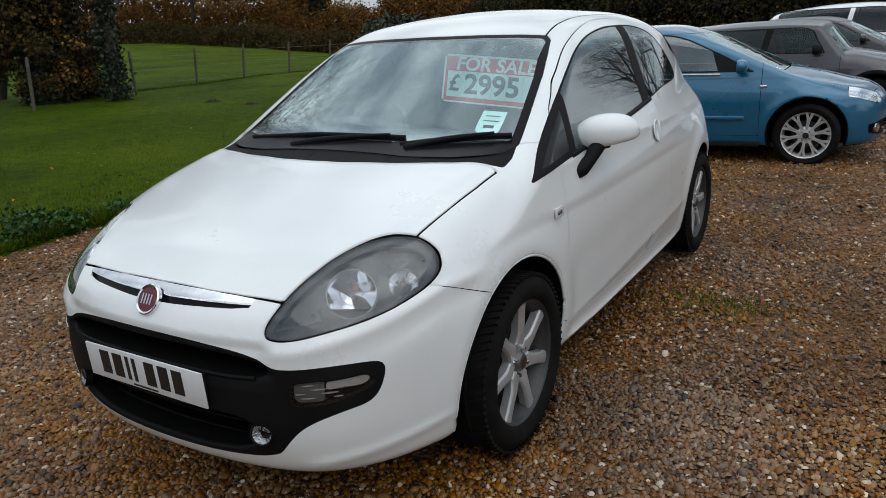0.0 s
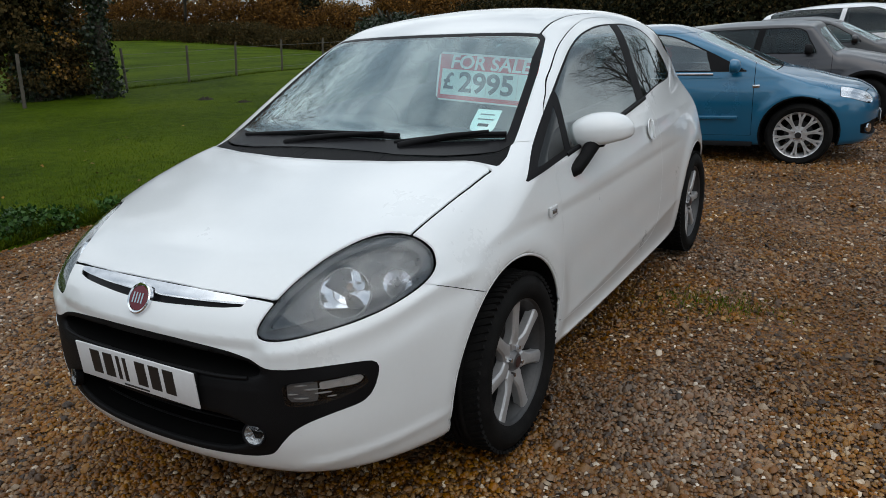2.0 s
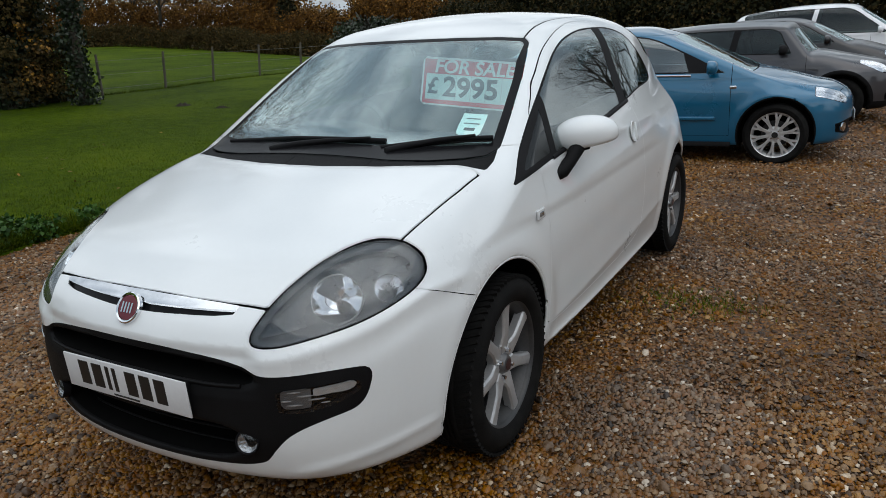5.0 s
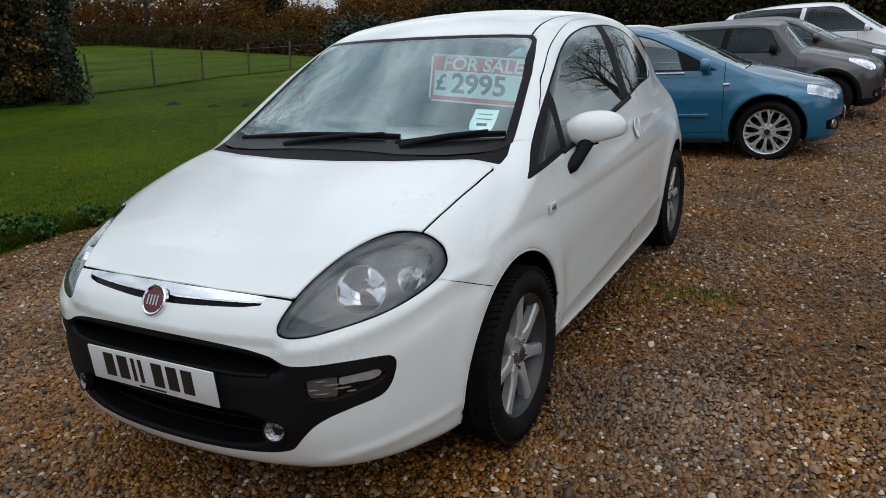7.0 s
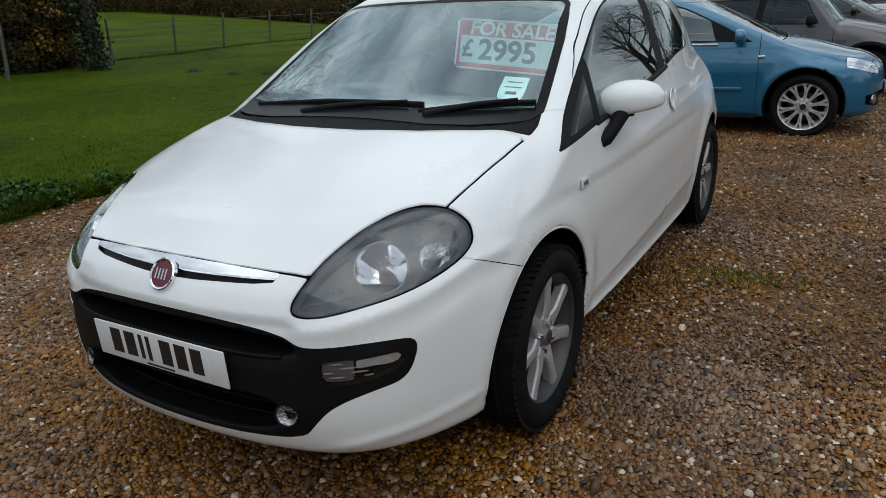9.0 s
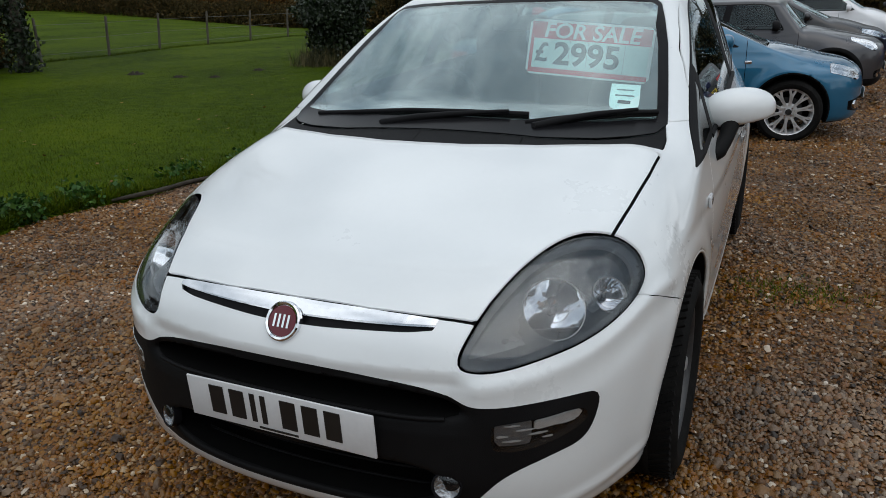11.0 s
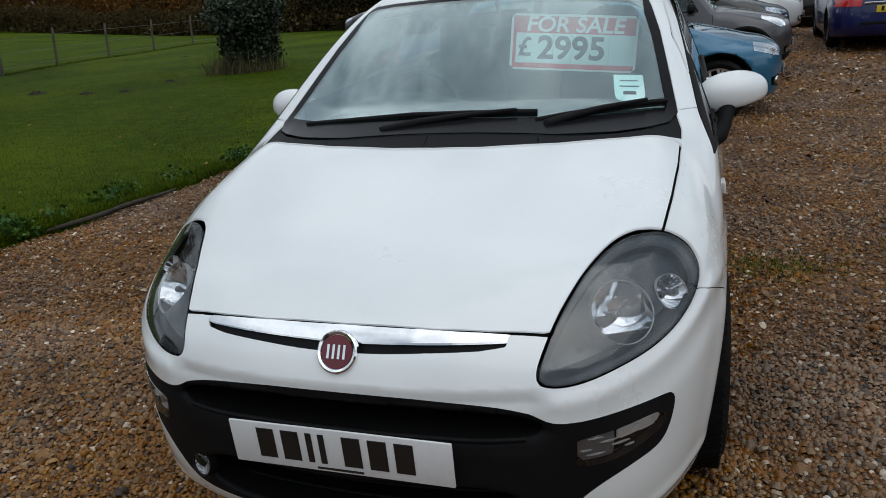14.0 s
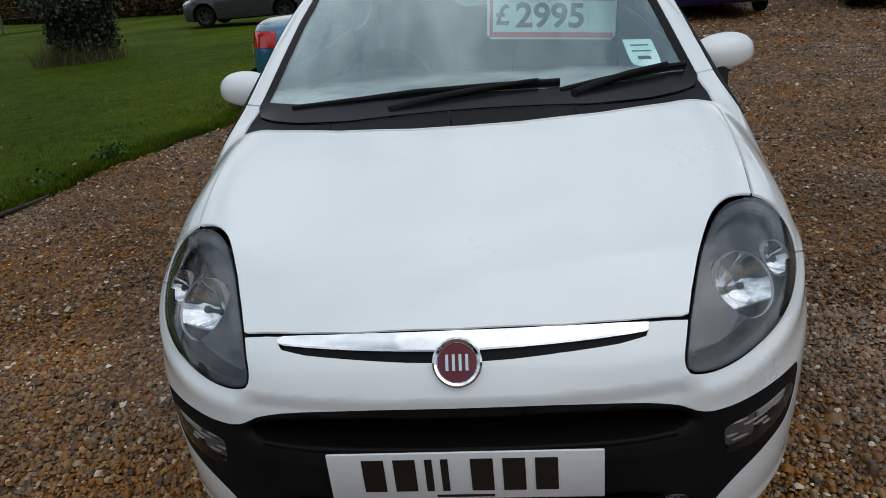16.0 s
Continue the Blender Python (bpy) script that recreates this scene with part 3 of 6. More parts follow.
def tube(points, radii, n=10):
    """A round bar along some points."""
    p = [Vector(q) for q in points]
    radii = radii if hasattr(radii, "__len__") else [radii] * len(p)
    bm = bmesh.new()
    rings = []
    for k, (q, r) in enumerate(zip(p, radii)):
        d = (p[min(k + 1, len(p) - 1)] - p[max(k - 1, 0)]).normalized()
        u = d.orthogonal().normalized() if abs(d.z) > 0.95 else d.cross(Vector((0, 0, 1))).normalized()
        w = d.cross(u)
        rings.append([bm.verts.new(q + r * (math.cos(a) * u + math.sin(a) * w)) for a in np.linspace(0, 2 * math.pi, n, endpoint=False)])
    for a, b in zip(rings, rings[1:]):
        for k in range(n):
            bm.faces.new((a[k], a[(k + 1) % n], b[(k + 1) % n], b[k]))
    bm.faces.new(rings[0][::-1])
    bm.faces.new(rings[-1])
    bmesh.ops.recalc_face_normals(bm, faces=bm.faces)
    return smooth(bm, 60)


def plate(outline, x0, x1, inset=0.004):
    """A flat cut-out in the y, z plane from x0 to x1, its front edge chamfered."""
    bm = bmesh.new()
    o = [Vector((0, a, b)) for a, b in outline]
    mid = sum(o, Vector()) / len(o)
    rows = [[bm.verts.new((x, *(q + (mid - q).normalized() * s).yz)) for q in o] for x, s in ((x0, 0), (x1 - inset * (1 if x1 > x0 else -1), 0), (x1, inset))]
    for a, b in zip(rows, rows[1:]):
        for k in range(len(o)):
            bm.faces.new((a[k], a[(k + 1) % len(o)], b[(k + 1) % len(o)], b[k]))
    bm.faces.new(rows[0][::-1])
    bm.faces.new(rows[-1])
    bmesh.ops.recalc_face_normals(bm, faces=bm.faces)
    return smooth(bm, 30)


def thing(name, label, category, group="", m=None):
    ob = new(name)
    ob.empty_display_size = 0.2
    if m is not None:
        ob.matrix_basis = m
    return tagged(ob, label, category, group)


# ---- wheels ----
def wheel_meshes(R=0.31, rim=0.215, width=0.195, spokes=7, style="plain", tread=True):
    """Tyre, rim barrel, spokes, hub cap and brake disc; the outer face looks along +x, the axle at the origin."""
    h = width / 2
    tyre = turned([(-h * 0.8, rim - 0.01), (-h, rim + 0.012), (-h * 1.04, rim + (R - rim) * 0.5), (-h * 0.9, R - 0.018), (-h * 0.72, R - 0.004), (0, R),
                   (h * 0.72, R - 0.004), (h * 0.86, R - 0.014), (h * 0.97, R - 0.03), (h * 1.05, rim + (R - rim) * 0.52), (h * 1.02, rim + 0.014), (h * 0.93, rim + 0.002), (h * 0.8, rim - 0.01)], 72, angle=50)
    grooves = bmesh.new()
    for k in range(72 if tread else 0):
        a = 2 * math.pi * k / 72
        for s in (-1, 1):
            b = bmesh.ops.create_cube(grooves, size=1)["verts"]
            bmesh.ops.transform(grooves, verts=b, matrix=Matrix.Rotation(a, 4, "X") @ pose(s * h * 0.62, 0, R - 0.0048, 0, 0, s * 24) @ Matrix.Diagonal((h * 0.62, 0.012, 0.012, 1)))
    for s in (-0.36, 0.0, 0.36):
        g, q = lathe([(s * h * 0.5 - 0.014, R - 0.006), (s * h * 0.5 - 0.012, R + 0.0022), (s * h * 0.5 + 0.012, R + 0.0022), (s * h * 0.5 + 0.014, R - 0.006)], 72)
        me = raw_mesh("tread", g, q)
        grooves.from_mesh(me)
        bpy.data.meshes.remove(me)
    tyre = join(tyre, grooves)
    face = h * 0.80
    barrel = turned([(-h * 0.8, rim - 0.012), (-h * 0.6, rim - 0.035), (face - 0.03, rim - 0.030), (face - 0.012, rim - 0.016), (face, rim - 0.012), (face + 0.004, rim - 0.004), (face, rim + 0.003), (face - 0.012, rim + 0.004)], 72, angle=50)
    lip = turned([(face - 0.012, rim - 0.016), (face + 0.001, rim - 0.0125), (face + 0.0055, rim - 0.004), (face + 0.001, rim + 0.0035), (face - 0.012, rim + 0.0045)], 72, angle=50)
    arms = bmesh.new()
    for k in range(spokes):
        a = 2 * math.pi * (k + 0.25) / spokes
        half = math.pi / spokes
        sets = []
        if style == "fork":
            for s in (-1, 1):
                sets.append([(r, s * w * half) for r, w in ((0.06, 0.05), (0.12, 0.07), (0.165, 0.17), (rim - 0.012, 0.42))])
        else:
            sets.append([(r, 0) for r in (0.05, 0.11, rim - 0.012)])
        for line in sets:
            wid = [0.022, 0.020, 0.019, 0.023] if style == "fork" else [0.03, 0.026, 0.03]
            left, right = [], []
            for (r, t), w in zip(line, wid):
                y, z = r * math.cos(t + a), r * math.sin(t + a)
                q = len(left)
                (ra, ta), (rb, tb) = line[max(q - 1, 0)], line[min(q + 1, len(line) - 1)]
                dy, dz = rb * math.cos(tb + a) - ra * math.cos(ta + a), rb * math.sin(tb + a) - ra * math.sin(ta + a)
                dl = math.hypot(dy, dz)
                ny, nz = -dz / dl, dy / dl
                left.append((y + ny * w * 0.62, z + nz * w * 0.62))
                right.append((y - ny * w * 0.62, z - nz * w * 0.62))
            n = len(left)
            dish = [face - 0.010 - 0.14 * max(0.0, 0.10 - r) for r, _ in line]
            grid = []
            for q in range(n):
                cy, cz = (left[q][0] + right[q][0]) / 2, (left[q][1] + right[q][1]) / 2
                ring = []
                for (yy, zz), f, dx in ((left[q], 1, -0.024), (left[q], 1, -0.006), (left[q], 0.72, 0), (right[q], 0.72, 0), (right[q], 1, -0.006), (right[q], 1, -0.024)):
                    ring.append(arms.verts.new((dish[q] + dx, cy + (yy - cy) * f, cz + (zz - cz) * f)))
                grid.append(ring)
            for u, v in zip(grid, grid[1:]):
                for j in range(5):
                    arms.faces.new((u[j], u[j + 1], v[j + 1], v[j]))
    bmesh.ops.recalc_face_normals(arms, faces=arms.faces)
    smooth(arms, 35)
    hr = 0.086 if style == "fork" else 0.058
    hub = turned([(face - 0.05, hr), (face - 0.030, hr * 0.97), (face - 0.026, hr * 0.8), (face - 0.024, 0.040), (face - 0.012, 0.034), (face - 0.008, 0.031), (face - 0.003, 0.028), (face, 0.012), (face, 0.0005)], 40)
    nuts = bmesh.new()
    for k in range(4):
        a = math.pi / 4 + k * math.pi / 2
        c = bmesh.ops.create_cone(nuts, cap_ends=True, segments=6, radius1=0.009, radius2=0.007, depth=0.02)["verts"]
        bmesh.ops.transform(nuts, verts=c, matrix=pose(face - 0.012, 0.047 * math.cos(a), 0.047 * math.sin(a), 0, 90, 0))
    disc = turned([(-0.03, 0.06), (-0.03, 0.135), (-0.018, 0.135), (-0.018, 0.06), (-0.005, 0.05), (0.03, 0.05)], 40)
    out = {}
    for k, b in dict(tyre=tyre, barrel=barrel, lip=lip, arms=arms, hub=hub, nuts=nuts, disc=disc).items():
        out[k] = bpy.data.meshes.new("wheel_" + k)
        b.to_mesh(out[k])
        b.free()
    return out


def petal_meshes(meshes, rim, face, count=7):
    """Puts a cast face with drop-shaped windows in place of the plain spokes."""
    bm = bmesh.new()
    half = math.pi / count
    r0, rm, stem = 0.074, 0.120, 0.0215
    for k in range(count):
        a = 2 * half * (k + 0.25)
        rows = []
        for r in np.concatenate([np.linspace(0.036, 0.073, 4), r0 + (rm - r0) * np.array([0.004, 0.05, 0.14, 0.28, 0.46, 0.70, 1.0]), np.linspace(0.135, rim - 0.006, 6)]):
            w = 0.0 if r < r0 else (r * half - stem - 0.10 * max(0.0, r - 0.17)) * math.sqrt(1 - (max(0.0, rm - r) / (rm - r0)) ** 2)
            sh = r * half - w
            x0 = face - 0.007 - 0.17 * max(0.0, 0.108 - r)
            c = min(0.006, sh * 0.3)
            pts = ((-sh, -0.034), (-sh, -0.008), (-sh + c, -0.001), (-sh * 0.3, 0.0012), (sh * 0.3, 0.0012), (sh - c, -0.001), (sh, -0.008), (sh, -0.034))
            rows.append([bm.verts.new((x0 + dx, r * math.cos(a + u / r), r * math.sin(a + u / r))) for u, dx in pts])
        for u, v in zip(rows, rows[1:]):
            for j in range(7):
                bm.faces.new((u[j], u[j + 1], v[j + 1], v[j]))
    bmesh.ops.recalc_face_normals(bm, faces=bm.faces)
    smooth(bm, 28)
    meshes["arms"] = bpy.data.meshes.new("wheel_arms")
    bm.to_mesh(meshes["arms"])
    bm.free()
    meshes["badge"] = (0.0805, 0.0205, HUBRED)
    return meshes


def add_wheel(meshes, car, m, rim_mat=None, hub_mat=None, dark=None, lip=None):
    hubob = part("wheel", meshes["disc"], ALLOYDARK, car, "wheel with black tyre and alloy rim", m)
    part("tyre", meshes["tyre"], RUBBER, hubob)
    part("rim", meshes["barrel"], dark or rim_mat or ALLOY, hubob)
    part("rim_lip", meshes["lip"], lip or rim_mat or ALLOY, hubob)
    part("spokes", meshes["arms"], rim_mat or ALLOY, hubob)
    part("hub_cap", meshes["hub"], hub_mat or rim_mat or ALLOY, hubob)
    if "badge" in meshes:
        x0, r0, enamel = meshes["badge"]
        part("hub_badge", turned([(x0 - 0.0015, r0), (x0 - 0.0005, r0 - 0.001), (x0, 0.0005)], 32), enamel, hubob)
    tagged(part("wheel_nuts", meshes["nuts"], CHROME, hubob), kind="stuff")


# ---- car bodies ----
def carve(pool, tris, field, gap=0.0):
    """The panel inside an outline, the rest outside it, with a joint left open between them."""
    if not gap:
        return pool.cut(tris, field)
    a, rest = pool.cut(tris, lambda x, y, z: field(x, y, z) + gap)
    _, b = pool.cut(rest, lambda x, y, z: field(x, y, z) - gap)
    return a, b


def halves(pool, tris):
    return pool.cut(tris, lambda x, y, z: -x)


def both(outline):
    """An outline drawn for the left half, closed over the middle by its mirror image."""
    o = np.array(outline, float)
    return np.concatenate([o, (o * (-1, 1))[::-1]])


def solid(field, lo, hi, h, name="solid"):
    v, n, t = skin(field, lo, hi, h)
    return raw_mesh(name, v, t, n)


def egg(c, r, e=2.0):
    """A rounded block as a field."""
    def f(x, y, z):
        q = (np.abs((x - c[0]) / r[0]) ** e + np.abs((y - c[1]) / r[1]) ** e + np.abs((z - c[2]) / r[2]) ** e + 1e-12) ** (1 / e)
        return (q - 1) * min(r)
    return f


def cup(pool_point, facing, radius, depth, parent, name="reflector", material=None, label="", flat=0.62, ribs=0.006):
    """A lamp reflector: a mirror bowl, ribbed above and cut off level below, with a bulb in it."""
    rot = Vector((1, 0, 0)).rotation_difference(Vector(facing).normalized()).to_matrix().to_4x4()
    up = rot.inverted() @ Vector((0, 0, 1))
    up = Vector((0, up.y, up.z)).normalized()
    out = Vector((1, 0, 0)).cross(up)
    rings, n = 9, 48
    v, q = [], []
    for k in range(rings):
        r0 = 0.12 + 0.865 * k / (rings - 1)
        x0 = -depth * (1 - r0 * r0)
        for j in range(n):
            a = 2 * math.pi * j / n
            w = r0 * radius * (1 + (ribs if j % 2 else -ribs) * (k >= 4 and math.sin(a) > 0.25))
            h = max(w * math.sin(a), -flat * radius)
            p = out * (w * math.cos(a)) + up * h
            v.append((x0 - 0.0016 * ((k + j // 4) % 2) * (k >= 3) * (math.sin(a) > 0.25), p.y, p.z))
    for k in range(rings - 1):
        for j in range(n):
            q.append((k * n + j, k * n + (j + 1) % n, (k + 1) * n + (j + 1) % n, (k + 1) * n + j))
    b = bmesh.new()
    me = raw_mesh("bowl", v, q, smooth=False)
    b.from_mesh(me)
    bpy.data.meshes.remove(me)
    smooth(b, 16)
    ob = part(name, b, material or REFLECTOR, parent, label, Matrix.Translation(pool_point) @ rot)
    part("ring", turned([(-0.004, radius * 0.985), (0.002, radius * 0.99), (0.003, radius * 1.010), (-0.002, radius * 1.03), (-0.012, radius * 1.04)], 48), LAMPSILVER, ob)
    part("bulb", turned([(-depth, 0.001), (-depth * 0.9, 0.006), (-depth * 0.5, 0.005), (-depth * 0.3, 0.0085), (-depth * 0.16, 0.0075), (-depth * 0.14, 0.0005)], 16), ALLOYDARK, ob)
    shelf = block(depth * 0.9, radius * 1.5, 0.003, (-depth * 0.45, 0, 0), bevel=0.001)
    bmesh.ops.transform(shelf, matrix=Matrix((Vector((1, 0, 0)), out, up)).transposed().to_4x4(), verts=shelf.verts)
    bmesh.ops.translate(shelf, vec=-up * flat * radius, verts=shelf.verts)
    part("shelf", shelf, LAMPGREY, ob)
    return ob

# ---- the white three-door hatchback ----
def write_text(name, text, size, material, parent, m, extrude=0.0006, label="", bold=0.0, shear=0.0):
    """Lettering in the built-in font, turned into a mesh."""
    cu = bpy.data.curves.new(name, "FONT")
    cu.body, cu.size, cu.extrude, cu.align_x, cu.align_y = text, size, extrude, "CENTER", "CENTER"
    cu.offset, cu.shear = bold * size, shear
    ob = bpy.data.objects.new(name, cu)
    me = bpy.data.meshes.new_from_object(ob)
    bpy.data.objects.remove(ob)
    return part(name, me, material, parent, label, m)


def number_plate(name, parent, m, colour, bars=7, w=0.52, h=0.111):
    """A plate with plain bars in place of its characters; it looks along local -y."""
    ob = part(name, block(w, 0.006, h, bevel=0.0025), colour, parent, "number plate with plain dark bars", m)
    x = -w * 0.33
    for k in range(bars):
        bw = 0.042 if bars == 7 else 0.05
        if k == 4:
            x += 0.030
        part("plate_bar", block(bw if k not in (2, 3) else 0.014, 0.002, h * 0.68, (x, -0.0036, 0.004), bevel=0.0), BLACKINK, ob)
        x += 0.060 if k not in (1, 2, 3) else (0.046 if k == 1 else 0.030 if k == 2 else 0.040)
    part("maker_line", block(0.11, 0.002, 0.005, (0, -0.0036, -h * 0.42), bevel=0.0), BLACKINK, ob)
    return ob


def slanted(u, z, lift=0.004):
    """A point on the hatchback's windscreen at side place u and height z, lifted off the glass."""
    wy, wz, ws, wb = HATCH["screen"]
    y = wy + (z - wz) * ws + wb * u * u
    k = math.hypot(1, ws)
    return Vector((u + lift * 0.2 * u, y - lift / k, z + lift * ws / k))


LAMP = loop([(0.422, 0.662), (0.440, 0.643), (0.500, 0.643), (0.588, 0.662), (0.653, 0.679), (0.699, 0.700), (0.730, 0.728), (0.735, 0.760), (0.712, 0.800), (0.678, 0.829),
             (0.640, 0.845), (0.590, 0.850), (0.545, 0.842), (0.508, 0.821), (0.479, 0.792), (0.455, 0.756), (0.436, 0.715)])
IND = loop([(0.502, 0.524), (0.497, 0.500), (0.502, 0.468), (0.540, 0.462), (0.585, 0.466), (0.640, 0.484), (0.668, 0.505), (0.662, 0.530), (0.630, 0.536), (0.58, 0.533)])
BONNET = both([(0.0, 0.735), (0.14, 0.741), (0.352, 0.781), (0.536, 0.843), (0.655, 0.897), (0.684, 0.890), (0.680, 0.751), (0.667, 0.584), (0.650, 0.44), (0.592, 0.405), (0.546, 0.352), (0.510, 0.280),
               (0.480, 0.205), (0.455, 0.140), (0.440, 0.092), (0.32, 0.070), (0.2, 0.056), (0.0, 0.050)])
INSERT = loop(both([(0.0, 0.622), (0.10, 0.621), (0.20, 0.617), (0.31, 0.608), (0.375, 0.597), (0.415, 0.5845), (0.448, 0.570), (0.51, 0.567), (0.60, 0.571), (0.665, 0.568), (0.684, 0.556), (0.687, 0.530),
               (0.678, 0.485), (0.658, 0.452), (0.608, 0.435), (0.553, 0.413), (0.511, 0.385), (0.476, 0.346), (0.446, 0.311), (0.413, 0.298), (0.36, 0.289), (0.21, 0.281), (0.0, 0.279)])[:-1], 3)
SLOT = both([(0.0, 0.7405), (0.18, 0.7385), (0.30, 0.7340), (0.362, 0.7300), (0.354, 0.7130), (0.30, 0.7075), (0.2, 0.704), (0.10, 0.700), (0.0, 0.698)])
SCREEN = both([(0.0, 1.381), (0.25, 1.379), (0.42, 1.374), (0.52, 1.366), (0.545, 1.350), (0.573, 1.300), (0.606, 1.225), (0.636, 1.13), (0.660, 1.05), (0.673, 1.007), (0.650, 0.990), (0.50, 0.988), (0.3, 0.992), (0.0, 1.000)])
COWL = both([(0.0, 0.745), (0.14, 0.751), (0.352, 0.791), (0.536, 0.853), (0.655, 0.907), (0.686, 0.930), (0.684, 1.00), (0.668, 1.07), (0.60, 1.10), (0.0, 1.10)])
WINDOW = loop([(0.955, 0.900), (1.10, 0.992), (1.25, 1.080), (1.40, 1.162), (1.55, 1.238), (1.70, 1.300), (1.90, 1.352), (2.13, 1.382), (2.36, 1.389), (2.62, 1.381), (2.85, 1.340), (3.02, 1.250),
               (3.112, 1.152), (3.06, 1.086), (2.68, 1.068), (2.377, 1.037), (2.02, 1.004), (1.60, 0.964), (1.18, 0.924)], sharp=(0,))
DOOR = loop([(2.42, 1.418), (2.08, 1.412), (1.72, 1.340), (1.480, 1.228), (1.370, 1.160), (1.25, 1.070), (1.178, 0.930), (1.176, 0.83), (1.180, 0.68), (1.168, 0.50), (1.175, 0.36), (1.23, 0.318), (1.7, 0.312), (2.25, 0.33),
             (2.44, 0.40), (2.50, 0.60), (2.48, 0.85), (2.43, 1.05), (2.43, 1.38)])


def hatchback():
    car = thing("white_hatchback", "white three-door hatchback with black bumper insert, parked on gravel", "car")
    field = car_field(HATCH)
    v, n, tris = skin(field, (-0.93, -0.13, 0.10), (0.93, 4.13, 1.56), 0.0125)
    pool = Pool(v, n)

    def arches(x, y, z):
        return np.minimum(*(np.maximum(np.hypot(y - a, z - b) - r - 0.003, 0.30 - np.abs(x)) for a, b, r in HATCH["wheels"]))
    liner, tris = pool.cut(tris, arches)
    belly, tris = pool.cut(tris, lambda x, y, z: z - 0.198)
    part("underbody", pool.mesh("underbody", belly), SHADOWGAP, car)
    for side in halves(pool, liner):
        for end in pool.cut(side, lambda x, y, z: y - 2.0):
            part("wheel_arch_liner", pool.mesh("wheel_arch_liner", end), PLASTIC, car, "black plastic wheel arch liner")

    lamp_f = lambda x, y, z: np.maximum(inside(LAMP, np.abs(x), z), y - 0.52)  # noqa: E731
    insert_f = lambda x, y, z: np.maximum(inside(INSERT, x, z), y - 0.40)  # noqa: E731
    slot_f = lambda x, y, z: np.maximum(inside(SLOT, x, z), y - 0.20)  # noqa: E731
    screen_f = lambda x, y, z: np.maximum(np.maximum(inside(SCREEN, x, z), y - 1.85), 0.85 - y)  # noqa: E731
    cowl_f = lambda x, y, z: np.maximum(inside(COWL, x, y), 0.9 - z)  # noqa: E731
    window_f = lambda x, y, z: np.maximum(inside(WINDOW, y, z), 0.45 - np.abs(x))  # noqa: E731
    nose_at = curve(*HATCH["nose"])
    recess_f = lambda x, y, z: np.maximum(np.maximum(nose_at(z) + HATCH["bow"](np.abs(x)) + 0.018 - y, np.maximum(np.abs(x) - 0.46, y - 0.30)), np.maximum(z - 0.645, 0.24 - z))  # noqa: E731
    recess, tris = pool.cut(tris, recess_f)
    upper, lower = pool.cut(recess, lambda x, y, z: 0.48 - z)
    part("upper_grille", pool.mesh("upper_grille", upper), SHADOWGAP, car, "deep black air intake")
    part("lower_grille", pool.mesh("lower_grille", lower), SHADOWGAP, car, "deep black air intake")
    lamps, tris = pool.cut(tris, lambda x, y, z: lamp_f(x, y, z) + 0.002)
    _, tris = pool.cut(tris, lambda x, y, z: lamp_f(x, y, z) - 0.002 - 0.0028 * np.clip((z - 0.650 - 0.31 * (np.abs(x) - 0.43)) / 0.03, 0, 1) * np.clip((0.65 - np.abs(x)) / 0.06, 0, 1))
    insert, tris = carve(pool, tris, insert_f)
    slot, tris = carve(pool, tris, slot_f)
    screen, tris = carve(pool, tris, screen_f, 0.001)
    cowl, tris = carve(pool, tris, cowl_f, 0.002)
    windows, tris = carve(pool, tris, window_f, 0.001)
    hatch_f = lambda x, y, z: np.maximum(np.maximum(np.maximum(np.abs(x) - 0.60, 1.02 - z), z - 1.33), 3.3 - y)  # noqa: E731
    hatch, tris = carve(pool, tris, hatch_f, 0.001)
    part("rear_window", pool.mesh("rear_window", hatch, thick=0.004), GLASS, car).visible_shadow = False
    shell = tris

    # glass with its black printed border
    border, pane = pool.cut(screen, lambda x, y, z: -screen_f(x, y, z) - 0.030 + 0.017 * np.clip((z - 1.28) / 0.06, 0, 1))
    ws = part("windscreen", pool.mesh("windscreen", pane, thick=0.004), GLASS, car, "raked windscreen with black printed border")
    ws.visible_shadow = False
    part("screen_border", pool.mesh("screen_border", border, thick=0.004), GLOSSBLACK, ws)
    for side in halves(pool, windows):
        s = np.sign(pool.v[side[0, 0], 0])
        band, clear = pool.cut(side, lambda x, y, z: -inside(WINDOW, y, z) - 0.006 - 0.016 * np.clip((1.40 - y) / 0.1, 0, 1))
        pillar, clear = pool.cut(clear, lambda x, y, z: np.abs(y - (2.39 - 0.22 * (1.389 - z))) - 0.055)
        strut, clear = pool.cut(clear, lambda x, y, z: np.maximum(np.abs(y - (1.335 + 0.28 * (z - 1.0))) - 0.026, y - 1.5))
        front, rest = pool.cut(clear, lambda x, y, z: y - (1.335 + 0.28 * (z - 1.0)))
        main, quarter = pool.cut(rest, lambda x, y, z: y - (2.39 - 0.22 * (1.389 - z)))
        for nm, t in (("door_window", main), ("quarter_window", quarter), ("corner_window", front)):
            if len(t):
                part(nm, pool.mesh(nm, t, thick=0.004), CORNERGLASS if nm == "corner_window" else SIDEGLASS, car).visible_shadow = False
        part("window_seal", pool.mesh("window_seal", np.concatenate([band, strut]), thick=0.006, push=0.001), TRIM, car, "black rubber window seal")
        part("b_pillar", pool.mesh("b_pillar", pillar, thick=0.006, push=0.001), TRIM, car, "black pillar cover")
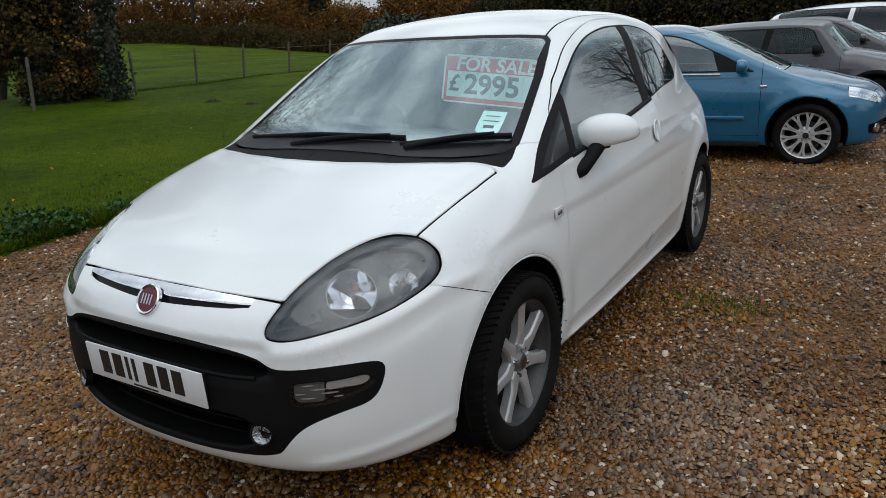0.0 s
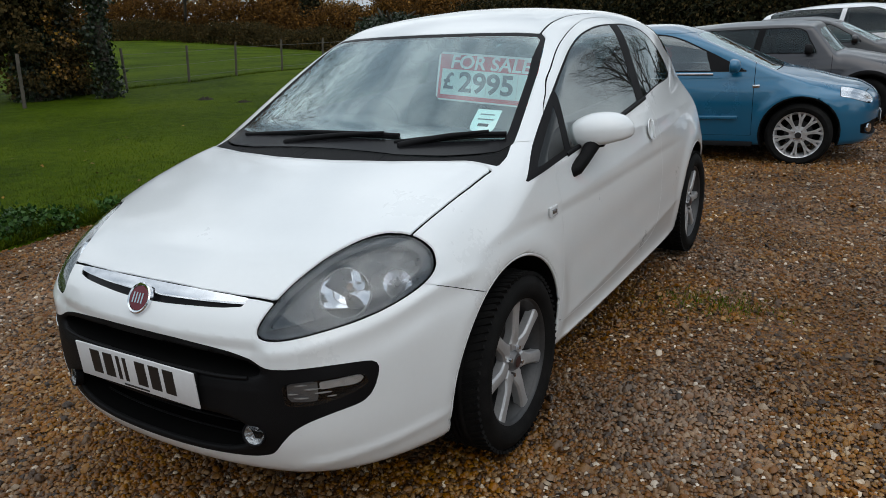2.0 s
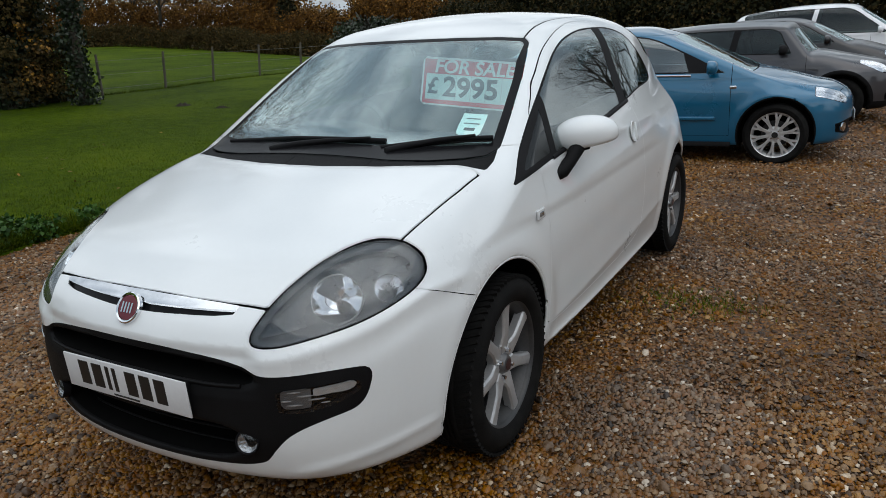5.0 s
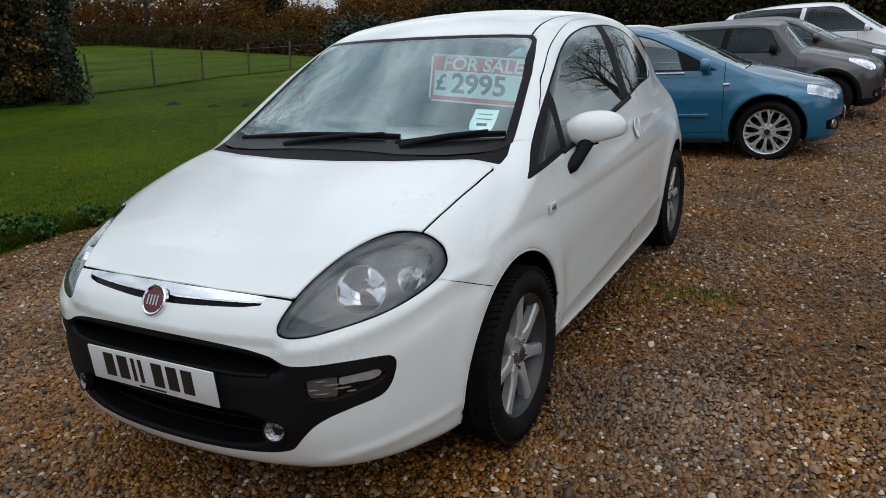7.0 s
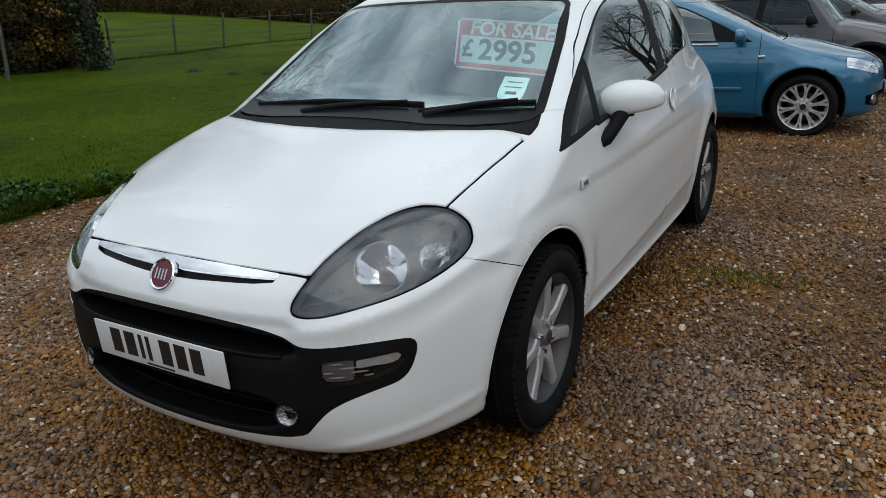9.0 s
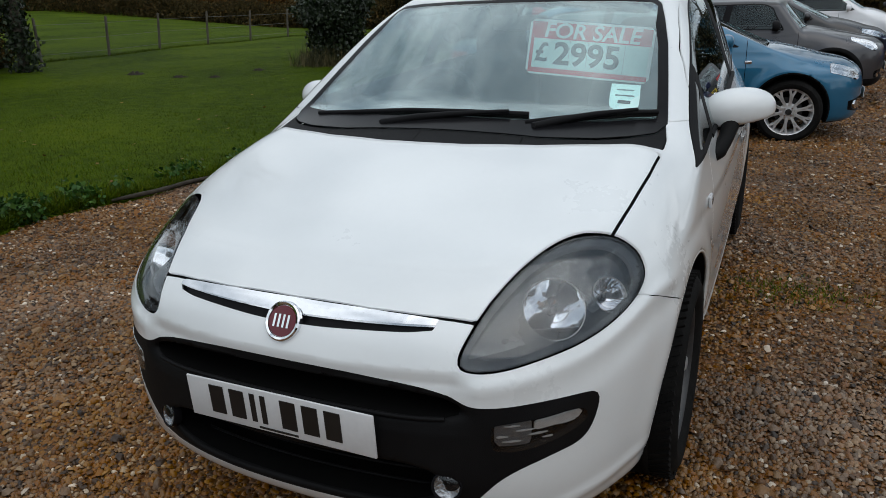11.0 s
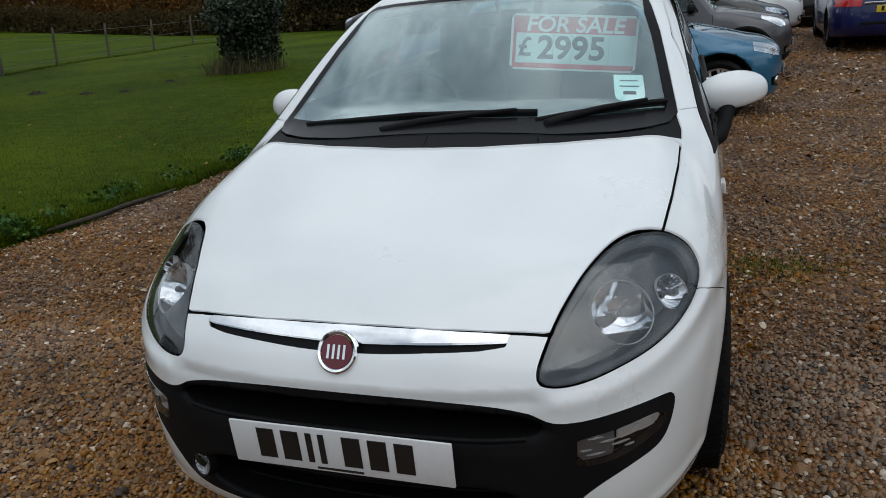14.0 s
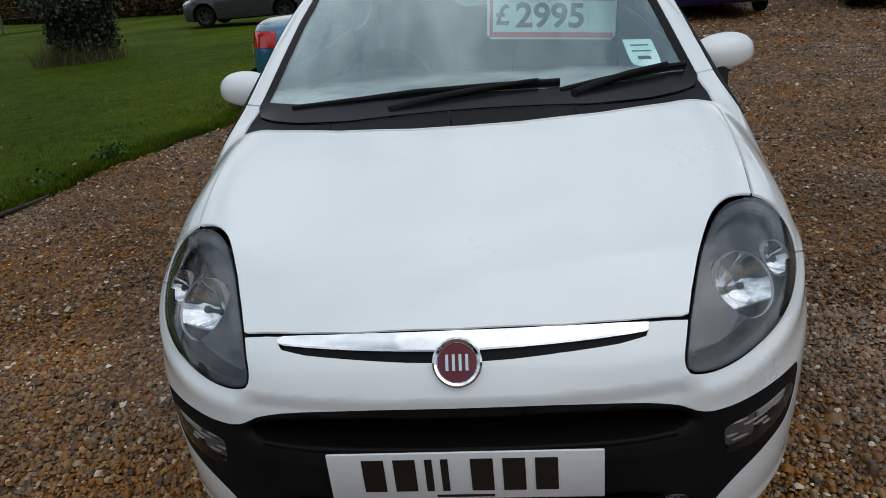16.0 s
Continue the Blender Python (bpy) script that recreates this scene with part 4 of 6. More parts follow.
    for edge in (-0.40, -0.06, 0.28, 0.9):
        piece, cowl = pool.cut(cowl, lambda x, y, z: x - edge + 0.12 * (y - 0.9))
        part("cowl_panel", pool.mesh("cowl_panel", piece, flange=0.02, push=-0.004), PLASTIC, car, "black plastic scuttle panel below the windscreen")
        _, cowl = pool.cut(cowl, lambda x, y, z: x - edge - 0.004 + 0.12 * (y - 0.9))

    # black bumper insert and bright strip above it
    shape, insert = pool.cut(insert, lambda x, y, z: np.maximum(inside(IND, np.abs(x), z), y - 0.4))
    part("bumper_insert", pool.mesh("bumper_insert", insert, flange=0.02, push=-0.001), PLASTIC, car, "textured black bumper insert")
    sl = part("grille_slot", pool.mesh("grille_slot", slot, push=-0.012, flange=-0.012), GLOSSBLACK, car)
    bar, _ = pool.cut(slot, lambda x, y, z: 0.7160 + 0.014 * np.abs(x) - z)
    part("chrome_strip", pool.mesh("chrome_strip", bar, flange=0.012, push=0.003), CHROME, sl, "chrome strip")

    # painted panels with open joints
    bonnet, tris = carve(pool, tris, lambda x, y, z: np.maximum(inside(BONNET, x, y), 0.68 - z), 0.0038)
    part("bonnet", pool.mesh("bonnet", bonnet, flange=0.007), WHITE, car)
    seam = lambda y: 0.726 - 0.40 * (y - 0.38)  # noqa: E731
    bump_f = lambda x, y, z: np.maximum(np.maximum(z - np.where(np.abs(x) < 0.44, 0.75, np.minimum(seam(y), 0.75)), y - 0.70), -9)  # noqa: E731
    bumper, tris = carve(pool, tris, bump_f, 0.0016)
    part("front_bumper", pool.mesh("front_bumper", bumper, flange=0.007), WHITE, car)
    for side in halves(pool, tris):
        door, body = carve(pool, side, lambda x, y, z: np.maximum(inside(DOOR, y, z), 0.3 - np.abs(x)) * (1 + 0.9 * np.clip((z - 0.98) / 0.06, 0, 1)), 0.0027)
        d = part("door", pool.mesh("door", door, flange=0.007), WHITE, car)
        fender, body = carve(pool, body, lambda x, y, z: np.maximum(y - 1.20, z - 1.012 + 0.0 * y), 0.0012)
        part("front_wing", pool.mesh("front_wing", fender, flange=0.007), WHITE, car)
        rail_x = lambda y: 0.497 + 0.02 * np.clip((2.0 - y) / 0.3, 0, 1.2) + 0.008 * (y - 2.0)  # noqa: E731
        top, body = pool.cut(body, lambda x, y, z: np.maximum(1.3 - z, y - 3.75))
        near, outer = pool.cut(top, lambda x, y, z: np.abs(x) - rail_x(y) - 0.0045)
        ditch, inner = pool.cut(near, lambda x, y, z: rail_x(y) - 0.0045 - np.abs(x))
        body = np.concatenate([body, outer, inner])
        if len(ditch):
            tagged(part("roof_ditch", pool.mesh("roof_ditch", ditch, push=-0.003), TRIM, car), kind="stuff")
        part("body_side", pool.mesh("body_side", body, flange=0.007), WHITE, car)
    _, shell = pool.cut(shell, lambda x, y, z: np.minimum(*(np.hypot(y - a, z - b) - r - 0.035 for a, b, r in HATCH["wheels"])))
    part("inner_shell", pool.mesh("inner_shell", shell, push=-0.0075), SHADOWGAP, car)

    # headlamps
    for s, side in zip((1, -1), halves(pool, lamps)):
        ln = part("headlight", pool.mesh("headlight", side, thick=0.003, push=-0.002), LENS, car, "grey-backed headlight under a clear lens")
        ln.visible_shadow = False
        rim_, core = pool.cut(side, lambda x, y, z: -inside(LAMP, np.abs(x), z) - 0.014)
        edge, rim_ = pool.cut(rim_, lambda x, y, z: -inside(LAMP, np.abs(x), z) - 0.0045)
        part("lamp_seal", pool.mesh("lamp_seal", edge, push=-0.004, flange=0.01), GLOSSBLACK, ln)
        part("lamp_rim", pool.mesh("lamp_rim", rim_, push=-0.009, flange=0.012), LAMPRIM, ln, "grey lens edge")
        holes = ((0.574, 0.220, 0.728, 0.071), (0.672, 0.330, 0.735, 0.041))
        aim = ((0.40, -0.74, 0.54), (0.55, -0.66, 0.51))
        low, high = pool.cut(side, lambda x, y, z: np.maximum(z - 0.683 - 0.26 * (np.abs(x) - 0.50), -9))
        for (hx, hy, hz, hr), ax in zip(holes, aim):
            ax = np.array(ax) / np.linalg.norm(ax)

            def hole(x, y, z):
                g = gradient(field, np.stack([np.abs(x), y, z], -1))
                g /= np.linalg.norm(g, axis=1)[:, None] + 1e-9
                d = np.stack([np.abs(x) - hx, y - hy, z - hz], -1) - 0.034 * g
                return np.linalg.norm(d - (d @ ax)[:, None] * ax, axis=1) - hr
            _, high = pool.cut(high, hole)
            _, low = pool.cut(low, hole)
        part("lamp_housing", pool.mesh("lamp_housing", high, push=-0.032, flange=0.02), LAMPGREY, ln, "grey lamp surround")
        part("lamp_floor", pool.mesh("lamp_floor", low, push=-0.036, flange=0.02), TRIM, ln, "black lamp floor")
        cup((s * 0.574, 0.220, 0.728), (s * 0.40, -0.74, 0.54), 0.069, 0.054, ln, label="round mirror reflector")
        cup((s * 0.672, 0.330, 0.735), (s * 0.55, -0.66, 0.51), 0.040, 0.034, ln, label="small mirror reflector", flat=0.9, ribs=0.03)

    # badge, plate, lamps in the bumper
    badge = part("badge", turned([(0.0, 0.0475), (0.010, 0.0465), (0.013, 0.043), (0.011, 0.038), (0.008, 0.037), (0.008, 0.0005)], 48, axis="x"), CHROME, car, "round badge with chrome ring and maroon centre",
                 pose(0, 0.003, 0.699, 0, 0, -90) @ pose(0, 0, 0, 0, -31, 0))
    part("badge_face", turned([(0.009, 0.0365), (0.0105, 0.0355), (0.012, 0.0005)], 40, axis="x"), MAROON, badge)
    for k in range(4):
        part("badge_bar", block(0.002, 0.0055, 0.030, (0.0128, -0.0185 + 0.0123 * k, 0), bevel=0.0), CHROME, badge)
    part("plate_plinth", block(0.49, 0.034, 0.092, (0, -0.038, 0.490), bevel=0.006), PLASTIC, car, "", None)
    number_plate("number_plate", car, pose(0, -0.060, 0.492, 3, 0, 0), PLATEWHITE)
    part("grille_lip", tube([(x, nose_at(0.54) + HATCH["bow"](abs(x)) + 0.007, 0.541 - 0.07 * x * x + 0.20 * max(0.0, abs(x) - 0.30) ** 1.5) for x in np.linspace(-0.40, 0.40, 33)], 0.0055, 8), PLASTIC, car)
    for k in range(3):
        part("grille_slat", tube([(x, 0.050 + 0.25 * x * x, 0.592 - 0.018 * k - 0.07 * x * x) for x in np.linspace(-0.38, 0.38, 13)], 0.0040, 8), PLASTIC, car)
    for k in range(3):
        part("grille_slat", tube([(x, 0.03 + 0.25 * x * x, 0.390 - 0.038 * k) for x in np.linspace(-0.33, 0.33, 13)], 0.0032, 8), PLASTIC, car)
    for s in (1, -1):
        fog = part("fog_light", turned([(-0.02, 0.036), (0.001, 0.035), (0.002, 0.032), (0.000, 0.030), (-0.004, 0.029)], 32), GLOSSBLACK, car, "round fog light", pose(s * 0.404, -0.011, 0.372, 0, 0, -90 + s * 18) @ pose(0, 0, 0, 0, -12, 0))
        part("fog_reflector", turned([(-0.010, 0.0005), (-0.009, 0.014), (-0.005, 0.023), (-0.0015, 0.029)], 32), FOGGLASS, fog)
        part("fog_lens", turned([(-0.001, 0.029), (0.003, 0.025), (0.006, 0.013), (0.007, 0.0005)], 32), LENS, fog).visible_shadow = False
    for side in halves(pool, shape):
        lam = part("indicator", pool.mesh("indicator", side, flange=0.003, push=0.001), LENS, car, "clear ribbed indicator and daytime lamp")
        lam.visible_shadow = False
        part("lamp_back", pool.mesh("lamp_back", side, flange=-0.016, push=-0.018), SHADOWGAP, lam)
        bright, _ = pool.cut(side, lambda x, y, z: np.maximum(np.abs((z - 0.514) - 0.06 * (np.abs(x) - 0.60)) - 0.010, np.maximum(0.580 - np.abs(x), inside(IND, np.abs(x), z) + 0.005)))
        part("lamp_reflector", pool.mesh("lamp_reflector", bright, flange=0.006, push=-0.009), LAMPSILVER, lam, "bright silver lamp reflector")
        inner, _ = pool.cut(side, lambda x, y, z: np.maximum(np.abs(np.abs(x) - 0.540) - 0.036, inside(IND, np.abs(x), z) + 0.006))
        part("lamp_reflector", pool.mesh("lamp_reflector", inner, flange=0.004, push=-0.013), POCKET, lam, "dull ribbed lamp reflector")
        ribs = []
        for k in range(8):
            rib, _ = pool.cut(side, lambda x, y, z: np.maximum(np.abs(z - 0.470 - 0.0075 * k - 0.10 * (np.abs(x) - 0.5)) - 0.0018, np.maximum(inside(IND, np.abs(x), z) + 0.007, np.where(np.abs(x) < 0.576, -1.0, np.where(k < 6, -1.0, 1.0)))))
            ribs.append(rib)
        tagged(part("lamp_ribs", pool.mesh("lamp_ribs", np.concatenate(ribs), flange=0.004, push=-0.007), LAMPSILVER, lam), kind="stuff")

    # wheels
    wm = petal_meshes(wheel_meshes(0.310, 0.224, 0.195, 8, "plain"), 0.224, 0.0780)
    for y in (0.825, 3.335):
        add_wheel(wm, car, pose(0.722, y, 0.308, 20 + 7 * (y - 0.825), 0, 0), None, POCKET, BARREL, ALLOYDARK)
        add_wheel(wm, car, pose(-0.722, y, 0.308, 40 * y, 0, 180), None, ALLOYDARK, BARREL, ALLOYDARK)

    # rolled lips of the wheel arches
    full = car_field({**HATCH, "open_arches": False})
    for yw, zw, rad in HATCH["wheels"]:
        ang = np.radians(np.linspace(-16, 196, 45))
        ly_, lz_ = yw + (rad + 0.001) * np.cos(ang), zw + (rad + 0.001) * np.sin(ang)
        lo_, hi_ = np.full(45, 0.55), np.full(45, 1.0)
        for _ in range(22):
            mid_ = (lo_ + hi_) / 2
            neg = full(mid_, ly_, lz_) < 0
            lo_, hi_ = np.where(neg, mid_, lo_), np.where(neg, hi_, mid_)
        for s in (1, -1):
            part("arch_lip", tube([(s * (x - 0.0055), y, z) for x, y, z in zip(lo_, ly_, lz_) if z > 0.21], 0.0055, 8), WHITE, car)

    # door mirrors
    for s in (1, -1):
        def cap(x, y, z):
            f = egg((0.848, 1.500, 0.997), (0.118, 0.082, 0.074), 2.15)(x, y - 0.25 * (x - 0.842), z - 0.05 * (x - 0.842))
            return smax(smax(f, y - 0.25 * (x - 0.850) - 1.525, 0.02), 0.948 - z + 0.22 * (x - 0.85), 0.016)
        me = solid(cap, (0.70, 1.36, 0.92), (1.01, 1.60, 1.11), 0.009, "mirror")
        mir = part("door_mirror", me, WHITE, car, "door mirror with white cap on a black stalk", pose(0, 0, 0) if s > 0 else Matrix.Diagonal((-1, 1, 1, 1)))
        part("mirror_glass", block(0.165, 0.004, 0.092, (0.842, 1.5255, 1.005), bevel=0.0018, turn=(0, 0, 14)), CHROME, mir)
        part("mirror_lip", block(0.092, 0.070, 0.010, (0.822, 1.484, 0.942), bevel=0.004, turn=(0, -10, 14)), PLASTIC, mir)
        part("mirror_stalk", tube([(0.788, 1.325, 0.868), (0.806, 1.345, 0.878), (0.822, 1.390, 0.912), (0.830, 1.445, 0.952)], [0.026, 0.027, 0.025, 0.030], 14), PLASTIC, mir)
        # handle and side repeater
        hd = part("door_handle", turned([(0, 0.052), (0.004, 0.050), (0.003, 0.046), (-0.010, 0.030), (-0.013, 0.0005)], 36), WHITE, car, "round recessed door handle", pose(s * 0.814, 2.312, 0.893, 0, -10 * s, 0 if s > 0 else 180) @ pose(0.003, 0, 0, 0, 0, 0))
        part("grip", block(0.012, 0.020, 0.088, (0.012, 0.0, 0.0), bevel=0.006), WHITE, hd)
        rep = part("side_repeater", block(0.010, 0.066, 0.036, bevel=0.0045, seg=3), PALEGREY, car, "small pale side lamp on the front wing", pose(s * 0.8150, 1.100, 0.772, 0, -6 * s, 0))
        part("repeater_lens", block(0.008, 0.040, 0.018, (s * 0.0025, 0, 0), bevel=0.003), FOGGLASS, rep)
        part("window_ledge", tube([(s * 0.783, 1.30, 0.936), (s * 0.781, 1.7, 0.972), (s * 0.772, 2.1, 1.010), (s * 0.764, 2.36, 1.036)], 0.010, 8), TRIM, car)

    # wipers
    for path, arm in ((((-0.54, 0.998), (-0.36, 1.012), (-0.15, 1.026), (0.06, 1.028), (0.262, 1.024)), ((-0.22, 0.985), (-0.10, 1.004), (0.02, 1.016), (0.20, 1.026))),
                      (((0.262, 1.004), (0.36, 1.014), (0.47, 1.022), (0.56, 1.026), (0.638, 1.026)), ((0.30, 0.990), (0.38, 1.006), (0.46, 1.018), (0.58, 1.028)))):
        wi = part("wiper", tube([slanted(u, z, 0.016) for u, z in path], 0.0078, 8), TRIM, car, "black windscreen wiper")
        part("wiper_blade", tube([slanted(u, z - 0.003, 0.007) for u, z in path], 0.004, 8), RUBBER, wi)
        part("wiper_arm", tube([slanted(u, z, 0.024) for u, z in arm], [0.013, 0.012, 0.009, 0.006], 8), TRIM, wi)
        a = slanted(*arm[0], 0.02)
        part("wiper_pivot", turned([(-0.02, 0.012), (0.010, 0.011), (0.014, 0.008), (0.014, 0.0005)], 20, axis="z"), TRIM, wi, "", Matrix.Translation(a))

    # inside
    for s in (1, -1):
        part("door_card", block(0.02, 1.5, 0.53, (s * 0.69, 2.02, 0.80), bevel=0.006, turn=(1.8, 0, 0)), DASH, car, "dark inner door trim")
    part("cabin_floor", block(1.35, 2.6, 0.06, (0, 2.35, 0.30), bevel=0.02), DASH, car)

    def dashf(x, y, z):
        f = egg((0, 1.28, 0.78), (0.72, 0.34, 0.22), 5)(x, y, z)
        hump = egg((-0.36, 1.42, 0.96), (0.20, 0.16, 0.085), 3)(x, y, z)
        return smin(f, hump, 0.05)
    part("dashboard", solid(dashf, (-0.78, 0.88, 0.5), (0.78, 1.7, 1.1), 0.03, "dashboard"), DASH, car, "dark moulded dashboard")
    wheel_ring = [(-0.36 + 0.185 * math.cos(a), 1.63 + 0.07 * math.sin(a), 0.93 + 0.17 * math.sin(a)) for a in np.linspace(0, 2 * math.pi, 33)]
    sw = part("steering_wheel", tube(wheel_ring, 0.014, 10), DASH, car)
    part("wheel_boss", block(0.16, 0.05, 0.11, (-0.36, 1.62, 0.925), bevel=0.02, turn=(-22, 0, 0)), DASH, sw)

    def seatf(x, y, z):
        base = egg((0, 2.0, 0.52), (0.25, 0.27, 0.11), 4)(x, y, z)
        back = egg((0, 2.30 + 0.0, 0.82), (0.235, 0.085, 0.31), 3.2)(x, y - (z - 0.82) * 0.32, z)
        head = egg((0, 2.42, 1.20), (0.13, 0.055, 0.085), 3)(x, y - (z - 1.2) * 0.2, z)
        neck = egg((0, 2.40, 1.10), (0.06, 0.03, 0.12), 2)(x, y, z)
        return smin(smin(base, back, 0.06), smin(head, neck, 0.01), 0.02)
    seat = solid(seatf, (-0.3, 1.68, 0.38), (0.3, 2.6, 1.34), 0.028, "front_seat")
    for s in (1, -1):
        part("front_seat", seat, CLOTH, car, "dark cloth front seat with headrest", pose(s * 0.36, 0, 0))

    def benchf(x, y, z):
        base = egg((0, 2.95, 0.56), (0.58, 0.27, 0.12), 4)(x, y, z)
        back = egg((0, 3.30, 0.83), (0.58, 0.08, 0.28), 4)(x, y - (z - 0.83) * 0.35, z)
        head = egg((0.32, 3.42, 1.14), (0.12, 0.05, 0.07), 3)(np.abs(x), y, z)
        return smin(smin(base, back, 0.06), head, 0.03)
    part("rear_seat", solid(benchf, (-0.64, 2.6, 0.4), (0.64, 3.6, 1.26), 0.035, "rear_seat"), CLOTH, car, "dark cloth rear bench seat")
    part("rear_view_mirror", join(block(0.23, 0.03, 0.06, (0, 1.66, 1.29), bevel=0.012), tube([(0, 1.66, 1.30), (0, 1.62, 1.355)], 0.008, 8)), DASH, car, "", None)
    for s in (1, -1):
        part("sun_visor", block(0.40, 0.17, 0.014, (s * 0.30, 1.76, 1.368 - 0.01), bevel=0.006, turn=(14, s * 6, 0)), LAMPGREY, car)
    return car


hatchback()

# the price card hung behind the windscreen, and the sticker on the glass
card = part("price_card", plate(loop([(-0.238, 0.088), (-0.222, 0.104), (0.222, 0.104), (0.238, 0.088), (0.238, -0.088), (0.222, -0.104), (-0.222, -0.104), (-0.238, -0.088)], 3, sharp=range(8)), 0, 0.004, 0.0008), CARD, None, "", pose(0.283, 1.652, 1.182, -9, 3.6, 8) @ pose(0, 0, 0, 0, 0, -90) @ pose(0, 0, 0, -2, 0, 0))
tagged(card, "red and white for-sale price card hung behind the windscreen", "price card")
flat = pose(0.002, 0, 0, 0, 0, 90)
part("red_band", block(0.458, 0.001, 0.062, (0, -0.0024, 0.064), bevel=0), CARDRED, card, "red band with white lettering", flat)
part("red_band", block(0.458, 0.001, 0.018, (0, -0.0024, -0.088), bevel=0), CARDRED, card, "", flat)
part("red_band", block(0.012, 0.001, 0.112, (-0.223, -0.0024, -0.023), bevel=0), CARDRED, card, "", flat)
part("price_panel", block(0.440, 0.001, 0.108, (0.004, -0.0024, -0.023), bevel=0), MINT, card, "pale green price panel", flat)
write_text("words", "FOR SALE", 0.078, CARD, card, flat @ pose(0.002, -0.0032, 0.063, 90, 0, 0) @ Matrix.Diagonal((1.10, 1, 1, 1)), label="white lettering", bold=0.022, shear=0.12)
write_text("price", "2995", 0.134, CARDINK, card, flat @ pose(-0.006, -0.0032, -0.024, 90, 0, 0) @ Matrix.Diagonal((0.96, 0.88, 1, 1)), label="grey numerals", bold=0.024)
write_text("pound_sign", "£", 0.098, CARDINK, card, flat @ pose(-0.183, -0.0032, -0.022, 90, 0, 0), bold=0.02)
for k in range(4):
    part("slot_line", block(0.0016, 0.0006, 0.104, (-0.075 + 0.070 * k, -0.0028, -0.023), bevel=0), PALEGREY, card, "", flat)
a = slanted(0.524, 1.080, -0.006)
sticker = part("windscreen_sticker", plate(loop([(-0.046, 0.066), (0.046, 0.066), (0.046, -0.040), (0.032, -0.066), (0.0, -0.074), (-0.032, -0.066), (-0.046, -0.040)], 4, sharp=(0, 1)), 0, 0.0012, 0.0004), MINT, None,
               "", Matrix.Translation(a) @ pose(0, 0, 0, -61, 0, 18) @ pose(0, 0, 0, 0, 0, -90) @ pose(0, 0, 0, -9, 0, 0))
tagged(sticker, "pale green service sticker stuck inside the windscreen", "sticker")
for k, (w, z) in enumerate(((0.055, 0.034), (0.06, 0.004), (0.04, -0.030))):
    part("sticker_bar", block(0.0012, w, 0.006 if k < 2 else 0.016, (0.0015, 0, z), bevel=0), CARDINK, sticker)

